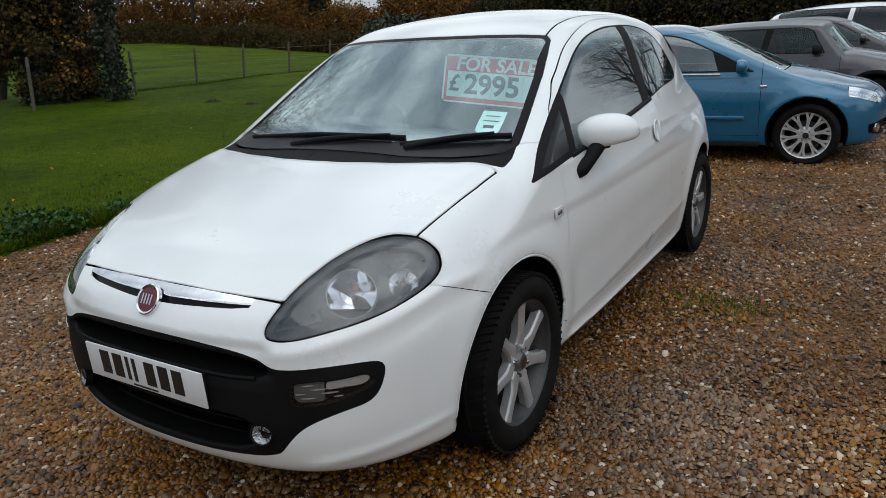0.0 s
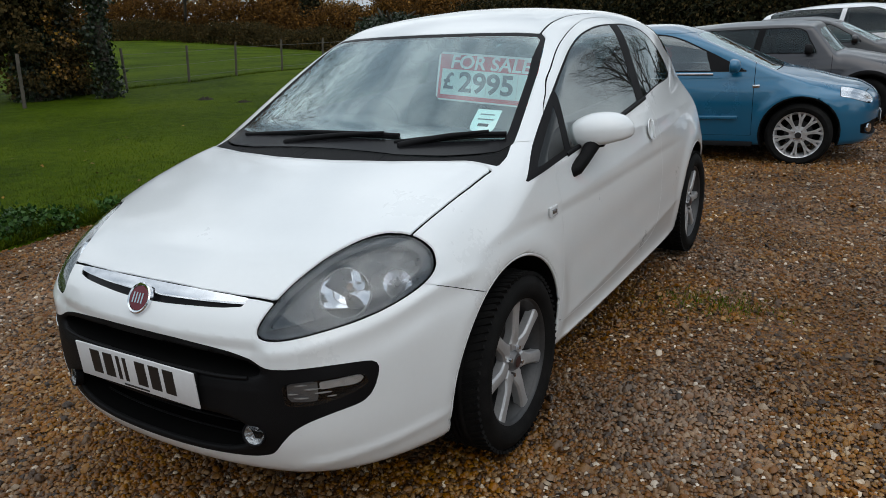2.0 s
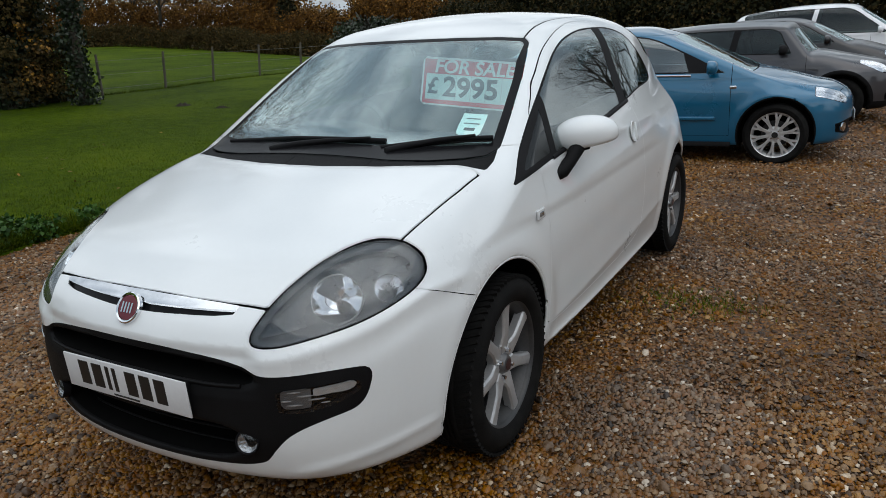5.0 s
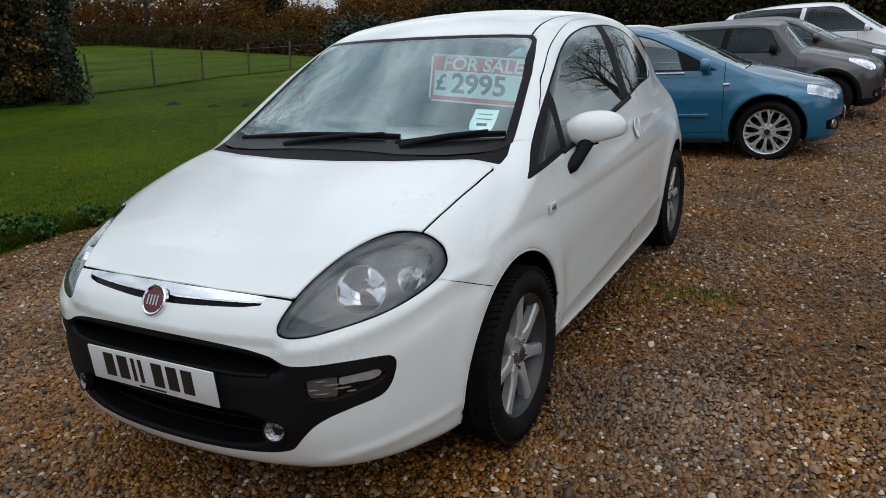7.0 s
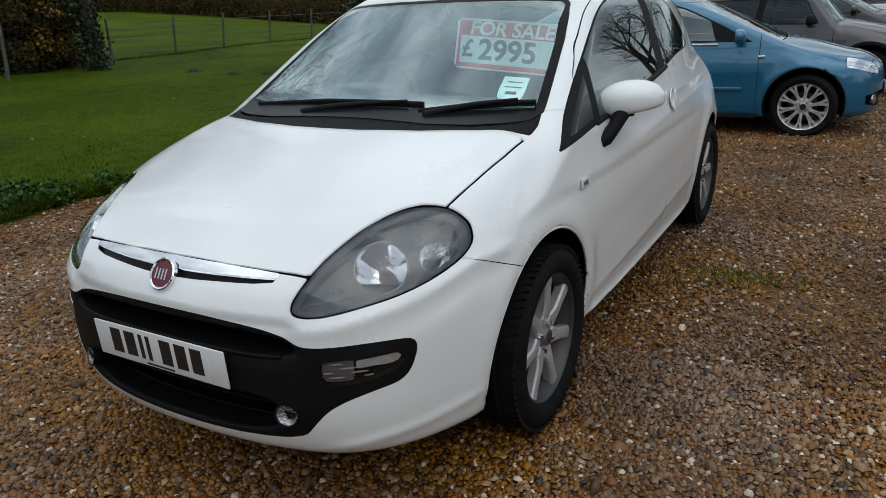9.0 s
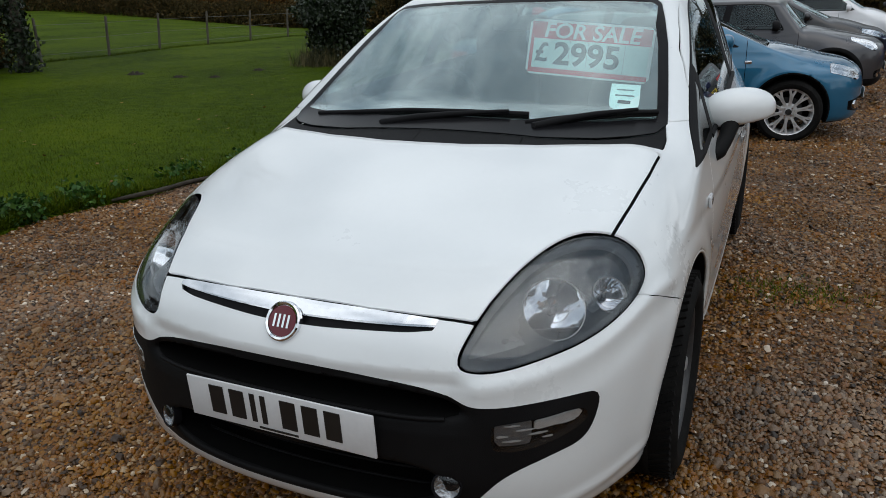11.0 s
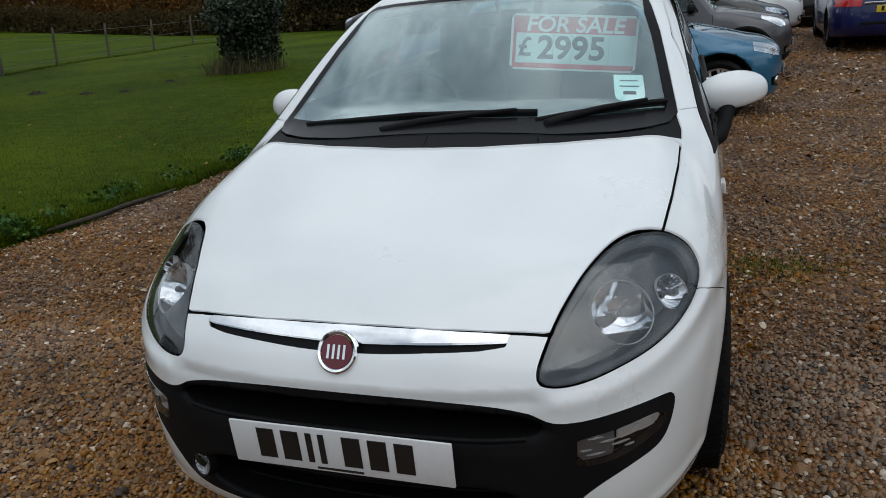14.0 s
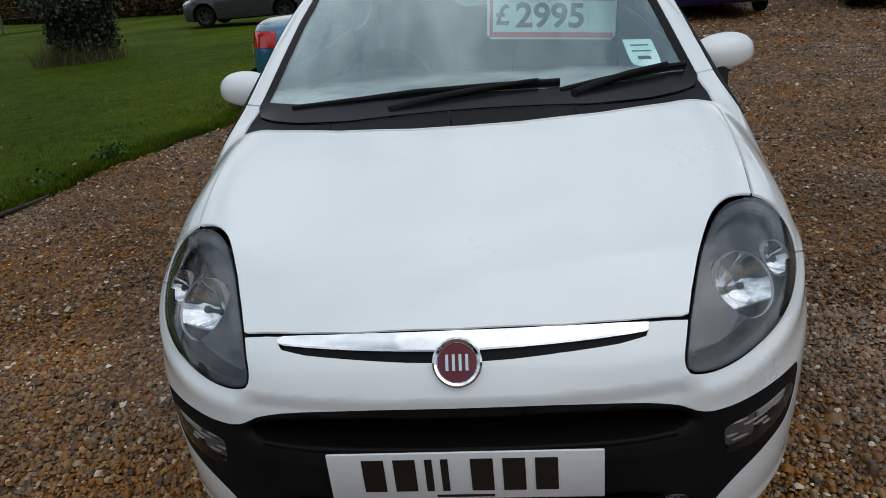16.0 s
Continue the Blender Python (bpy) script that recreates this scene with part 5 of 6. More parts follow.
# ---- the other parked cars ----
def car_plan(L, W, H, axle, base, nose_z, cowl, cowl_z, rake, belt, R, roof_mid, boot=None, hatch=0.5, tumble=0.36, rail=0.13, bow=(0.26, 0.35), wrap=0.30, flat=1.0):
    """The lines of a car from a few sizes. boot: (where the rear screen ends, boot height) for a saloon."""
    k = nose_z / 0.74
    end = boot[0] if boot else L - 0.06
    p = dict(
        top=((-0.10, 0.0, 0.12, 0.35, 0.7 * cowl, cowl, cowl + 0.3, 2.2, L - 0.6, L + 0.1),
             (nose_z - 0.10, nose_z - 0.015, nose_z + 0.05, nose_z + 0.45 * (cowl_z - nose_z), cowl_z - 0.05, cowl_z, cowl_z, belt + 0.03, (boot[1] if boot else belt + 0.08), (boot[1] - 0.02 if boot else belt + 0.06))),
        wide=((0.12, 0.22, 0.34, 0.50, 0.64, 0.78, 0.92, 1.05), tuple(W - d for d in (0.10, 0.045, 0.022, 0.008, 0.0, 0.008, 0.04, 0.09))),
        plan=((0.0, 0.45, axle, 1.6, 2.4, 3.2, L - 0.4, L + 0.1), (-0.06, -0.02, -0.006, 0.0, 0.0, -0.002, -0.02, -0.08)),
        nose=tuple((tuple(k * q for q in (0.16, 0.24, 0.32, 0.42, 0.52, 0.60, 0.68, 0.73, 0.80)), (0.06, 0.0, -0.02, -0.03, -0.03, -0.02, 0.0, 0.02, 0.07))),
        bow=lambda a: bow[0] * a ** 2 + bow[1] * a ** 4,
        crown=curve((0.0, 0.45, 0.9, 1.3), (0.10, 0.11, 0.08, 0.10)),
        tail=((0.2, 0.45, 0.75, 1.1), (L - 0.12, L, L - 0.02, L - 0.10)),
        roof=((cowl, cowl + 0.5, roof_mid - 0.3, roof_mid, roof_mid + 0.6, L - 0.7, L), (H - 0.26 * flat * min(1, rake / 1.9), H - 0.12 * flat * min(1, rake / 1.9), H - 0.008, H, H - 0.02 * flat, H - 0.10 * flat, H - 0.22 * flat)),
        under=((-0.1, 0.3, 0.8, 3.3, L), (0.20, 0.19, 0.18, 0.19, 0.27)),
        screen=(cowl + 0.03, cowl_z + 0.01, rake, wrap), cabin=(W - 0.035, belt - 0.02, tumble, 0.012, L * 0.55), hatch=(end, belt, hatch),
        roofcrown=0.14, rail=rail, shoulder=curve((0.0, 0.12, 0.5, 1.2), (0.06, 0.10, 0.15, 0.13)), corner=0.26, flare=0.02, pillar=0.05, belt=0.04,
        wheels=((axle, R + 0.01, R + 0.045), (axle + base, R + 0.01, R + 0.045)))
    wy, wz, ws, _ = p["screen"]
    lo = belt - 0.005
    hi = H - 0.115
    f0 = wy + (lo - wz) * ws + 0.30
    f1 = wy + (hi - wz) * ws + 0.24
    r1 = end - (hi - belt) * hatch - 0.34
    r0 = end - (lo - belt) * hatch - 0.42
    win = loop([(f0, lo), ((f0 + f1) / 2, (lo + hi) / 2 + 0.015), (f1, hi - 0.01), (roof_mid, hi + 0.015), (r1, hi - 0.02), ((r0 + r1) / 2 + 0.05, (lo + hi) / 2), (r0, lo + 0.04), (roof_mid + 0.3, lo + 0.015)], sharp=(0,))
    x1, x0 = 0.70 * W, 0.50 * W
    d = dict(p=p, win=win, L=L, W=W, H=H, axle=axle, base=base, R=R, nose_z=nose_z, cowl=cowl, cowl_z=cowl_z, belt=belt, end=end, hatch=hatch, boot=boot, mid=roof_mid)
    d["screen"] = both([(0.0, H - 0.105), (x0, H - 0.118), (0.66 * W, H - 0.16), (0.74 * W, (H + belt) / 2), (0.80 * W, cowl_z + 0.03), (0.76 * W, cowl_z - 0.005), (0.0, cowl_z + 0.012)])
    d["bonnet"] = both([(0.0, cowl - 0.10), (0.5 * W, cowl - 0.02), (0.78 * W, cowl + 0.12), (0.79 * W, cowl - 0.2), (0.76 * W, 0.45), (0.55 * W, 0.13), (0.0, 0.04)])
    d["lamp"] = loop([(0.50 * W, nose_z - 0.10), (0.62 * W, nose_z - 0.11), (0.80 * W, nose_z - 0.05), (0.90 * W, nose_z + 0.01), (0.92 * W, nose_z + 0.07), (0.84 * W, nose_z + 0.09), (0.66 * W, nose_z + 0.045), (0.53 * W, nose_z - 0.02)])
    d["mouth"] = both([(0.0, 0.44), (0.5 * W, 0.43), (0.72 * W, 0.40), (0.70 * W, 0.31), (0.5 * W, 0.28), (0.0, 0.27)])
    return d


def parked_car(name, label, d, colour, m, wheels, h=0.03, roof=None, rim_mat=None, strip=None, arches=None, handle=None, doors=2, plate_col=None, mirror=None, pane=None, corners=False, pillar=None):
    pane = pane or GLASS
    car = thing(name, label, "car", "parked cars", m)
    p, W, L, H, R = d["p"], d["W"], d["L"], d["H"], d["R"]
    v, n, tris = skin(car_field(p), (-W - 0.1, -0.12, 0.10), (W + 0.1, L + 0.1, H + 0.06), h)
    pool = Pool(v, n)
    liner, tris = pool.cut(tris, lambda x, y, z: np.minimum(*(np.maximum(np.hypot(y - a, z - b) - r - 0.020, 0.30 - np.abs(x)) for a, b, r in p["wheels"])))
    for piece in halves(pool, liner):
        for end in pool.cut(piece, lambda x, y, z: y - L / 2):
            part("wheel_arch_liner", pool.mesh("liner", end), PLASTIC, car)
    belly, tris = pool.cut(tris, lambda x, y, z: z - 0.205)
    part("underbody", pool.mesh("underbody", belly), SHADOWGAP, car)
    if arches:
        lip, tris = pool.cut(tris, lambda x, y, z: np.minimum(*(np.maximum(np.hypot(y - a, z - b) - r - 0.06, 0.30 - np.abs(x)) for a, b, r in p["wheels"])))
        sill, tris = pool.cut(tris, lambda x, y, z: z - 0.30)
        for piece in halves(pool, np.concatenate([lip, sill])):
            part("arch_trim", pool.mesh("arch_trim", piece, push=0.006, flange=0.01), arches, car, "black plastic arch and sill trim")
    lamps, tris = carve(pool, tris, lambda x, y, z: np.maximum(inside(d["lamp"], np.abs(x), z), y - d.get("lamp_back", 0.45)), 0.003)
    for piece in halves(pool, lamps):
        lens = part("headlight", pool.mesh("headlight", piece, thick=0.004), LENS, car)
        lens.visible_shadow = False
        part("lamp_back", pool.mesh("lamp_back", piece, push=-0.04, flange=-0.036), REFLECTOR, lens)
    mouth, tris = carve(pool, tris, lambda x, y, z: np.maximum(inside(d["mouth"], x, z), y - 0.4))
    part("grille", pool.mesh("grille", mouth, push=-0.025, flange=-0.025), PLASTIC, car)
    screen, tris = carve(pool, tris, lambda x, y, z: np.maximum(np.maximum(inside(d["screen"], x, z), y - d["mid"] + 0.1), d["cowl"] - 0.2 - y), 0.002)
    ws = part("windscreen", pool.mesh("windscreen", screen, thick=0.004), GLASS, car)
    ws.visible_shadow = False
    win, tris = carve(pool, tris, lambda x, y, z: np.maximum(inside(d["win"], y, z), 0.35 - np.abs(x)), 0.002)
    e, b_, hz = d["end"], d["belt"], d["hatch"]
    rear, tris = carve(pool, tris, lambda x, y, z: np.maximum(np.maximum(np.maximum(np.abs(x) - 0.62 * W - 0.2 * (H - z), b_ + 0.03 - z), z - H + 0.15), e - (z - b_) * hz - 0.12 - y), 0.002)
    part("rear_window", pool.mesh("rear_window", rear, thick=0.004), SIDEGLASS, car).visible_shadow = False
    split = d["mid"] + 0.12
    for piece in halves(pool, win):
        band, clear = pool.cut(piece, lambda x, y, z: -inside(d["win"], y, z) - 0.012)
        pil, clear = pool.cut(clear, lambda x, y, z: np.abs(y - split + 0.2 * (z - H + 0.2)) - 0.045)
        corner, clear = pool.cut(clear, lambda x, y, z: y - d["win"][0, 0] - (0.36 if corners else -1.0) - 0.35 * (z - d["belt"]))
        front, back = pool.cut(clear, lambda x, y, z: y - split + 0.2 * (z - H + 0.2))
        for t in (front, back):
            if len(t):
                part("side_window", pool.mesh("side_window", t, thick=0.004), pane, car).visible_shadow = False
        part("window_trim", pool.mesh("window_trim", np.concatenate([band, corner] if pillar else [band, pil, corner]), push=0.002, thick=0.006), TRIM, car)
        if pillar:
            part("window_pillar", pool.mesh("window_pillar", pil, push=0.002, thick=0.006), pillar, car)
    tail, tris = carve(pool, tris, lambda x, y, z: np.maximum(np.maximum(np.abs(z - (0.83 if d["boot"] else 0.95)) - (0.085 if d["boot"] else 0.14), 0.52 * W - np.abs(x)), L - 0.42 - y), 0.002)
    for piece in halves(pool, tail):
        part("tail_light", pool.mesh("tail_light", piece, flange=0.01, push=0.002), REDLENS, car, "red tail light")
    if roof:
        rf, tris = pool.cut(tris, lambda x, y, z: np.maximum(H - 0.12 - z, -9))
        part("roof", pool.mesh("roof", rf), roof, car)
    shell = tris
    bonnet, tris = carve(pool, tris, lambda x, y, z: np.maximum(np.maximum(inside(d["bonnet"], x, y), d["nose_z"] - 0.03 - z), z - d["cowl_z"] - 0.01), 0.003)
    part("bonnet", pool.mesh("bonnet", bonnet, flange=0.012), colour, car)
    y0 = d["axle"] + R + 0.13
    edges = [y0, y0 + (1.02 if doors == 2 else 1.28)] + ([y0 + 1.92] if doors == 2 else [])
    for side in halves(pool, tris):
        rest = side
        for a, b in zip(edges, edges[1:]):
            dr, rest = carve(pool, rest, lambda x, y, z: np.maximum(np.maximum(np.maximum(a - y, y - b), 0.30 - z), np.maximum(z - H + 0.10, 0.3 - np.abs(x))), 0.003)
            part("door", pool.mesh("door", dr, flange=0.012), colour, car)
        for nm, t in zip(("front_wing", "rear_quarter"), pool.cut(rest, lambda x, y, z: y - (edges[0] + edges[1]) / 2)) if roof else (("body_side", rest),):
            part(nm, pool.mesh(nm, t, flange=0.012), colour, car)
    if strip or roof:
        _, shell = pool.cut(shell, lambda x, y, z: np.minimum(*(np.hypot(y - a, z - b) - r - 0.055 for a, b, r in p["wheels"])))
        part("inner_shell", pool.mesh("inner_shell", shell, push=-0.014), SHADOWGAP, car)
    for s in (1, -1):
        y = d["cowl"] + 0.42
        mir = part("door_mirror", solid(lambda x, yy, z: smax(egg((W + 0.09, y, d["belt"] + 0.06), (0.105, 0.075, 0.07), 2.5)(x, yy, z), yy - y - 0.03, 0.02), (W - 0.05, y - 0.1, d["belt"] - 0.04), (W + 0.22, y + 0.08, d["belt"] + 0.15), 0.018, "mirror"),
                   mirror or colour, car, "", pose(0, 0, 0) if s > 0 else Matrix.Diagonal((-1, 1, 1, 1)))
        part("mirror_arm", tube([(W - 0.05, y - 0.02, d["belt"] + 0.005), (W + 0.04, y - 0.01, d["belt"] + 0.02)], 0.025, 8), TRIM, mir)
        if strip:
            part("side_strip", block(0.026, 1.92, 0.036, (s * (W + 0.004), d["mid"] - 0.18, 0.485), bevel=0.008), strip, car, "moulded rubbing strip on the doors")
            part("sill_trim", block(0.03, 2.0, 0.05, (s * (W - 0.02), d["mid"] - 0.30, 0.215), bevel=0.010), TRIM, car)
            part("window_strip", tube([(s * (W - 0.030), yy, d["belt"] - 0.022 + 0.006 * (yy - 1.6)) for yy in np.linspace(d["cowl"] + 0.62, L - 1.1, 8)], 0.011, 6), CHROME, car, "chrome strip under the windows")
            part("side_repeater", block(0.02, 0.07, 0.032, (s * (W - 0.012), d["axle"] + 0.42, 0.80), bevel=0.008), CHROME, car)
        part("door_handle", block(0.03, 0.16, 0.03, (s * (W - 0.012), y0 + 0.86, d["belt"] - 0.13), bevel=0.01), colour, car)
        fl = part("fog_light", turned([(-0.02, 0.045), (0.006, 0.045), (0.008, 0.030), (0.01, 0.0005)], 20), REFLECTOR, car, "", pose(s * 0.62 * W, 0.075, 0.36, 0, 0, -90 + s * 25))
        for y in (d["axle"], d["axle"] + d["base"]):
            add_wheel(wheels, car, pose(s * (W - 0.118), y, R, 33 * y + 20 * s, 0, 0 if s > 0 else 180), rim_mat)
    if d["boot"] and colour is NAVY:
        part("boot_strip", block(1.0 * W, 0.02, 0.035, (0, L + 0.004, 0.80), bevel=0.008), CHROME, car, "chrome strip across the boot lid")
    part("bumper_strip", block(1.1 * W, 0.02, 0.05, (0, L - 0.005, 0.48), bevel=0.008), TRIM, car)
    number_plate("rear_plate", car, pose(0, L + 0.0, 0.70 if d["boot"] else 0.62, 0, 0, 180), plate_col or PLATEYELLOW)
    number_plate("front_plate", car, pose(0, -0.034, 0.44, 0, 0, 0), PLATEWHITE)
    # seats and fascia seen through the glass
    part("fascia", block(1.5 * W, 0.4, 0.25, (0, d["cowl"] + 0.55, 0.82), bevel=0.08), DASH, car)
    for s in (1, -1):
        part("seat", join(block(0.46, 0.12, 0.62, (s * 0.38, d["mid"] + 0.1, 0.86), bevel=0.05, turn=(-14, 0, 0)), block(0.24, 0.09, 0.17, (s * 0.38, d["mid"] + 0.22, 1.27), bevel=0.04)), CLOTH, car)
    part("rear_seat", block(1.3 * W, 0.16, 0.6, (0, d["mid"] + 0.95, 0.85), bevel=0.05, turn=(-16, 0, 0)), CLOTH, car)
    return car


W_MULTI = wheel_meshes(0.312, 0.236, 0.215, 10, "fork", False)
W_MULTI["badge"] = (0.088, 0.030, BLACKINK)
W_PLAIN = wheel_meshes(0.305, 0.200, 0.185, 6, "plain", False)
SALOON = car_plan(4.52, 0.90, 1.435, 0.70, 2.64, 0.715, 0.92, 0.950, 2.25, 0.945, 0.312, 2.42, boot=(3.98, 1.03), hatch=1.5, bow=(0.26, 0.40), wrap=0.08)
SALOON["lamp_back"] = 0.36
parked_car("blue_saloon", "bright blue saloon with chrome window strip and multi-spoke alloy wheels", SALOON, BLUE, pose(1.680, 7.793, -0.094, 0, 0, 94), W_MULTI, 0.022, corners=True, rim_mat=BRIGHTALLOY, strip=BLUE, mirror=BLUE, pane=SIDEGLASS)
MINI = car_plan(3.65, 0.84, 1.40, 0.66, 2.47, 0.76, 0.98, 0.98, 0.85, 0.955, 0.305, 1.9, hatch=0.30, tumble=0.22, rail=0.06, wrap=0.2, flat=0.35)
MINI["lamp"] = loop([(0.61 + 0.095 * math.cos(a), 0.775 + 0.105 * math.sin(a)) for a in np.arange(8) * math.pi / 4], 4)
parked_car("grey_hatchback", "small dark grey hatchback with black wheel arch trim and black mirrors", MINI, GREY, pose(2.17, 10.95, -0.1, 0, 0, 90), W_PLAIN, 0.027, roof=BLACK, rim_mat=ALLOYDARK, arches=PLASTIC, doors=1, mirror=TRIM, pane=DARKGLASS)
SLEEK = car_plan(4.0, 0.85, 1.41, 0.85, 2.5, 0.74, 0.90, 0.99, 1.95, 0.97, 0.31, 2.2, hatch=0.5)
parked_car("black_hatchback", "black hatchback with bright headlights and steep bonnet", SLEEK, BLACK, pose(2.50, 14.0, -0.1, 0, 0, 90), W_PLAIN, 0.038, pane=DARKGLASS)
MPV = car_plan(4.28, 0.875, 1.64, 0.92, 2.76, 0.80, 0.80, 1.06, 1.55, 1.02, 0.31, 2.3, hatch=0.35, tumble=0.30)
parked_car("silver_people_carrier", "silver-white people carrier with a tall arched roof", MPV, SILVER, pose(3.20, 17.6, -0.1, 0, 0, 90), W_PLAIN, 0.042, pane=DARKGLASS, pillar=SILVER)
BIG = car_plan(4.6, 0.89, 1.46, 0.92, 2.70, 0.72, 1.2, 0.98, 1.75, 0.96, 0.325, 2.4, boot=(4.1, 1.02), hatch=1.5)
parked_car("navy_saloon", "dark navy blue saloon seen from behind, red lights and yellow plate", BIG, NAVY, pose(4.25, 17.3, -0.1, 0, 0, 176), W_PLAIN, 0.042)
parked_car("black_saloon", "black saloon parked beyond the navy one", BIG, BLACK, pose(4.4, 23.6, -0.1, 0, 0, 172), W_PLAIN, 0.055)
parked_car("dark_saloon", "dark saloon parked across the gravel", BIG, BLACK, pose(7.6, 16.6, -0.1, 0, 0, 170), W_PLAIN, 0.052)
parked_car("dark_grey_hatchback", "dark grey hatchback standing on the far lawn", SLEEK, GREY, pose(-9.9, 22.1, 0.02, 0, 0, -90), W_PLAIN, 0.048)

# ---- ground ----
def height(x, y):
    """The lie of the land: level drive and lawn, the field beyond them rising on one side and falling on the other."""
    az = np.degrees(np.arctan2(-x, np.maximum(y, 0.5)))
    far = np.maximum(0, np.hypot(x, y) - 27)
    return np.clip(0.0029 * (az - 40.8), -0.02, 0.03) * far * far / (far + 6) * np.clip((y + 30) / 30, 0, 1) - np.clip(0.02 * (y - 4.0), 0, 0.1) * np.clip((x + 12) / 8, 0, 1)


def lawn_edge(y):
    """The side place of the border between gravel and lawn."""
    return -3.68 + 0.05 * (y - 1.6) + 0.062 * np.maximum(0, y - 2.0) ** 1.45 * np.exp(-np.maximum(0, y - 9) / 9) + 0.05 * np.sin(y * 2.3) + 0.03 * np.sin(y * 5.1)


def sheet(name, xs, ys, z, material):
    gx, gy = np.meshgrid(xs, ys, indexing="ij")
    v = np.stack([gx, gy, z(gx, gy)], -1).reshape(-1, 3)
    i, j = np.meshgrid(np.arange(len(xs) - 1), np.arange(len(ys) - 1), indexing="ij")
    m = len(ys)
    q = np.stack([i * m + j, (i + 1) * m + j, (i + 1) * m + j + 1, i * m + j + 1], -1).reshape(-1, 4)
    me = raw_mesh(name, v, q)
    me.materials.append(material)
    return new(name, me)


ground = sheet("ground", np.concatenate([np.linspace(-400, -40, 12), np.linspace(-36, 40, 96), np.linspace(60, 400, 10)]), np.concatenate([np.linspace(-300, -20, 10), np.linspace(-15, 60, 90), np.linspace(80, 500, 12)]),
               lambda x, y: height(x, y) - 0.02, GRAVEL)
tagged(ground, "brown and grey loose gravel drive with damp grit between the stones", "gravel ground", kind="structure")

ly = np.concatenate([np.linspace(-60, -6, 20), np.linspace(-5, 30, 240), np.linspace(32, 400, 40)])
lw = np.concatenate([[0, 0.02, 0.05, 0.1], np.linspace(0.2, 30, 90), np.linspace(34, 380, 24)])
gw, gy = np.meshgrid(lw, ly, indexing="ij")
gx = lawn_edge(np.clip(gy, -8, 16)) - gw
rise = 0.045 * np.clip(gw / 0.10, 0, 1) + 0.12 * np.clip((gw - 10) / 12, 0, 1)
gz = height(gx, gy) - 0.02 + rise + np.where(gw > 0.15, 0.018 * np.sin(gx * 1.1 + 0.4 * np.sin(gy)) * np.sin(gy * 0.9), 0)
k = len(ly)
i, j = np.meshgrid(np.arange(len(lw) - 1), np.arange(k - 1), indexing="ij")
me = raw_mesh("lawn", np.stack([gx, gy, gz], -1).reshape(-1, 3), np.stack([i * k + j, i * k + j + 1, (i + 1) * k + j + 1, (i + 1) * k + j], -1).reshape(-1, 4))
me.materials.append(TURF)
lawn = tagged(new("lawn", me), "mown green lawn with moss and patchy tufts", "lawn", kind="structure")

rng = np.random.default_rng(7)


def pieces(name, centres, frames, shape_v, shape_t, jitter=0.0, flat=False):
    """One mesh of many small pieces: centres (n,3), frames (n,3,3) whose columns scale and turn the shape."""
    n, k = len(centres), len(shape_v)
    v = np.einsum("nij,kj->nki", frames, shape_v)
    if jitter:
        v *= 1 + jitter * rng.standard_normal((n, k, 1))
    v += centres[:, None, :]
    t = shape_t[None] + (np.arange(n) * k)[:, None, None]
    return raw_mesh(name, v.reshape(-1, 3), t.reshape(-1, shape_t.shape[1]), smooth=not flat)


def spin(n, tilt=1.0):
    """Random turns; tilt 0 keeps them upright."""
    a, b, c = rng.uniform(0, 2 * math.pi, n), rng.normal(0, 0.6 * tilt, n), rng.normal(0, 0.6 * tilt, n)
    ca, sa, cb, sb, cc, sc = np.cos(a), np.sin(a), np.cos(b), np.sin(b), np.cos(c), np.sin(c)
    z, o = np.zeros(n), np.ones(n)
    rz = np.stack([ca, -sa, z, sa, ca, z, z, z, o], -1).reshape(n, 3, 3)
    rx = np.stack([o, z, z, z, cb, -sb, z, sb, cb], -1).reshape(n, 3, 3)
    ry = np.stack([cc, z, sc, z, o, z, -sc, z, cc], -1).reshape(n, 3, 3)
    return rz @ rx @ ry


def patchy(x, y, s, seed=0.0):
    """Smooth uneven values between about -1 and 1."""
    return (np.sin(x * s + seed) * np.sin(y * s * 1.13 + 1.7 * seed) + 0.6 * np.sin(x * s * 2.3 + 1.1 + seed) * np.sin(y * s * 2.1 + 0.3)
            + 0.4 * np.sin(x * s * 4.7 + 2.0) * np.sin(y * s * 5.1 + seed))


# ---- gravel: loose stones where the camera passes, on the bed ----
HEX = np.arange(6) * math.pi / 3
DOME_V = np.array([(math.cos(a), math.sin(a), -0.4) for a in HEX] + [(0.62 * math.cos(a), 0.62 * math.sin(a), 0.7) for a in HEX[::2] + 0.5])
DOME_T = np.array([(6, 7, 8), (0, 1, 6), (1, 2, 7), (1, 7, 6), (2, 3, 7), (3, 4, 8), (3, 8, 7), (4, 5, 8), (5, 0, 6), (5, 6, 8)])
PEB_V = np.array([(1, 0, -0.35), (0, 0.9, -0.35), (-1, 0, -0.35), (0, -0.9, -0.35), (0.42, 0.2, 0.62), (-0.42, -0.1, 0.66)])
PEB_T = np.array([(0, 1, 4), (1, 2, 5), (1, 5, 4), (2, 3, 5), (3, 0, 4), (3, 4, 5)])


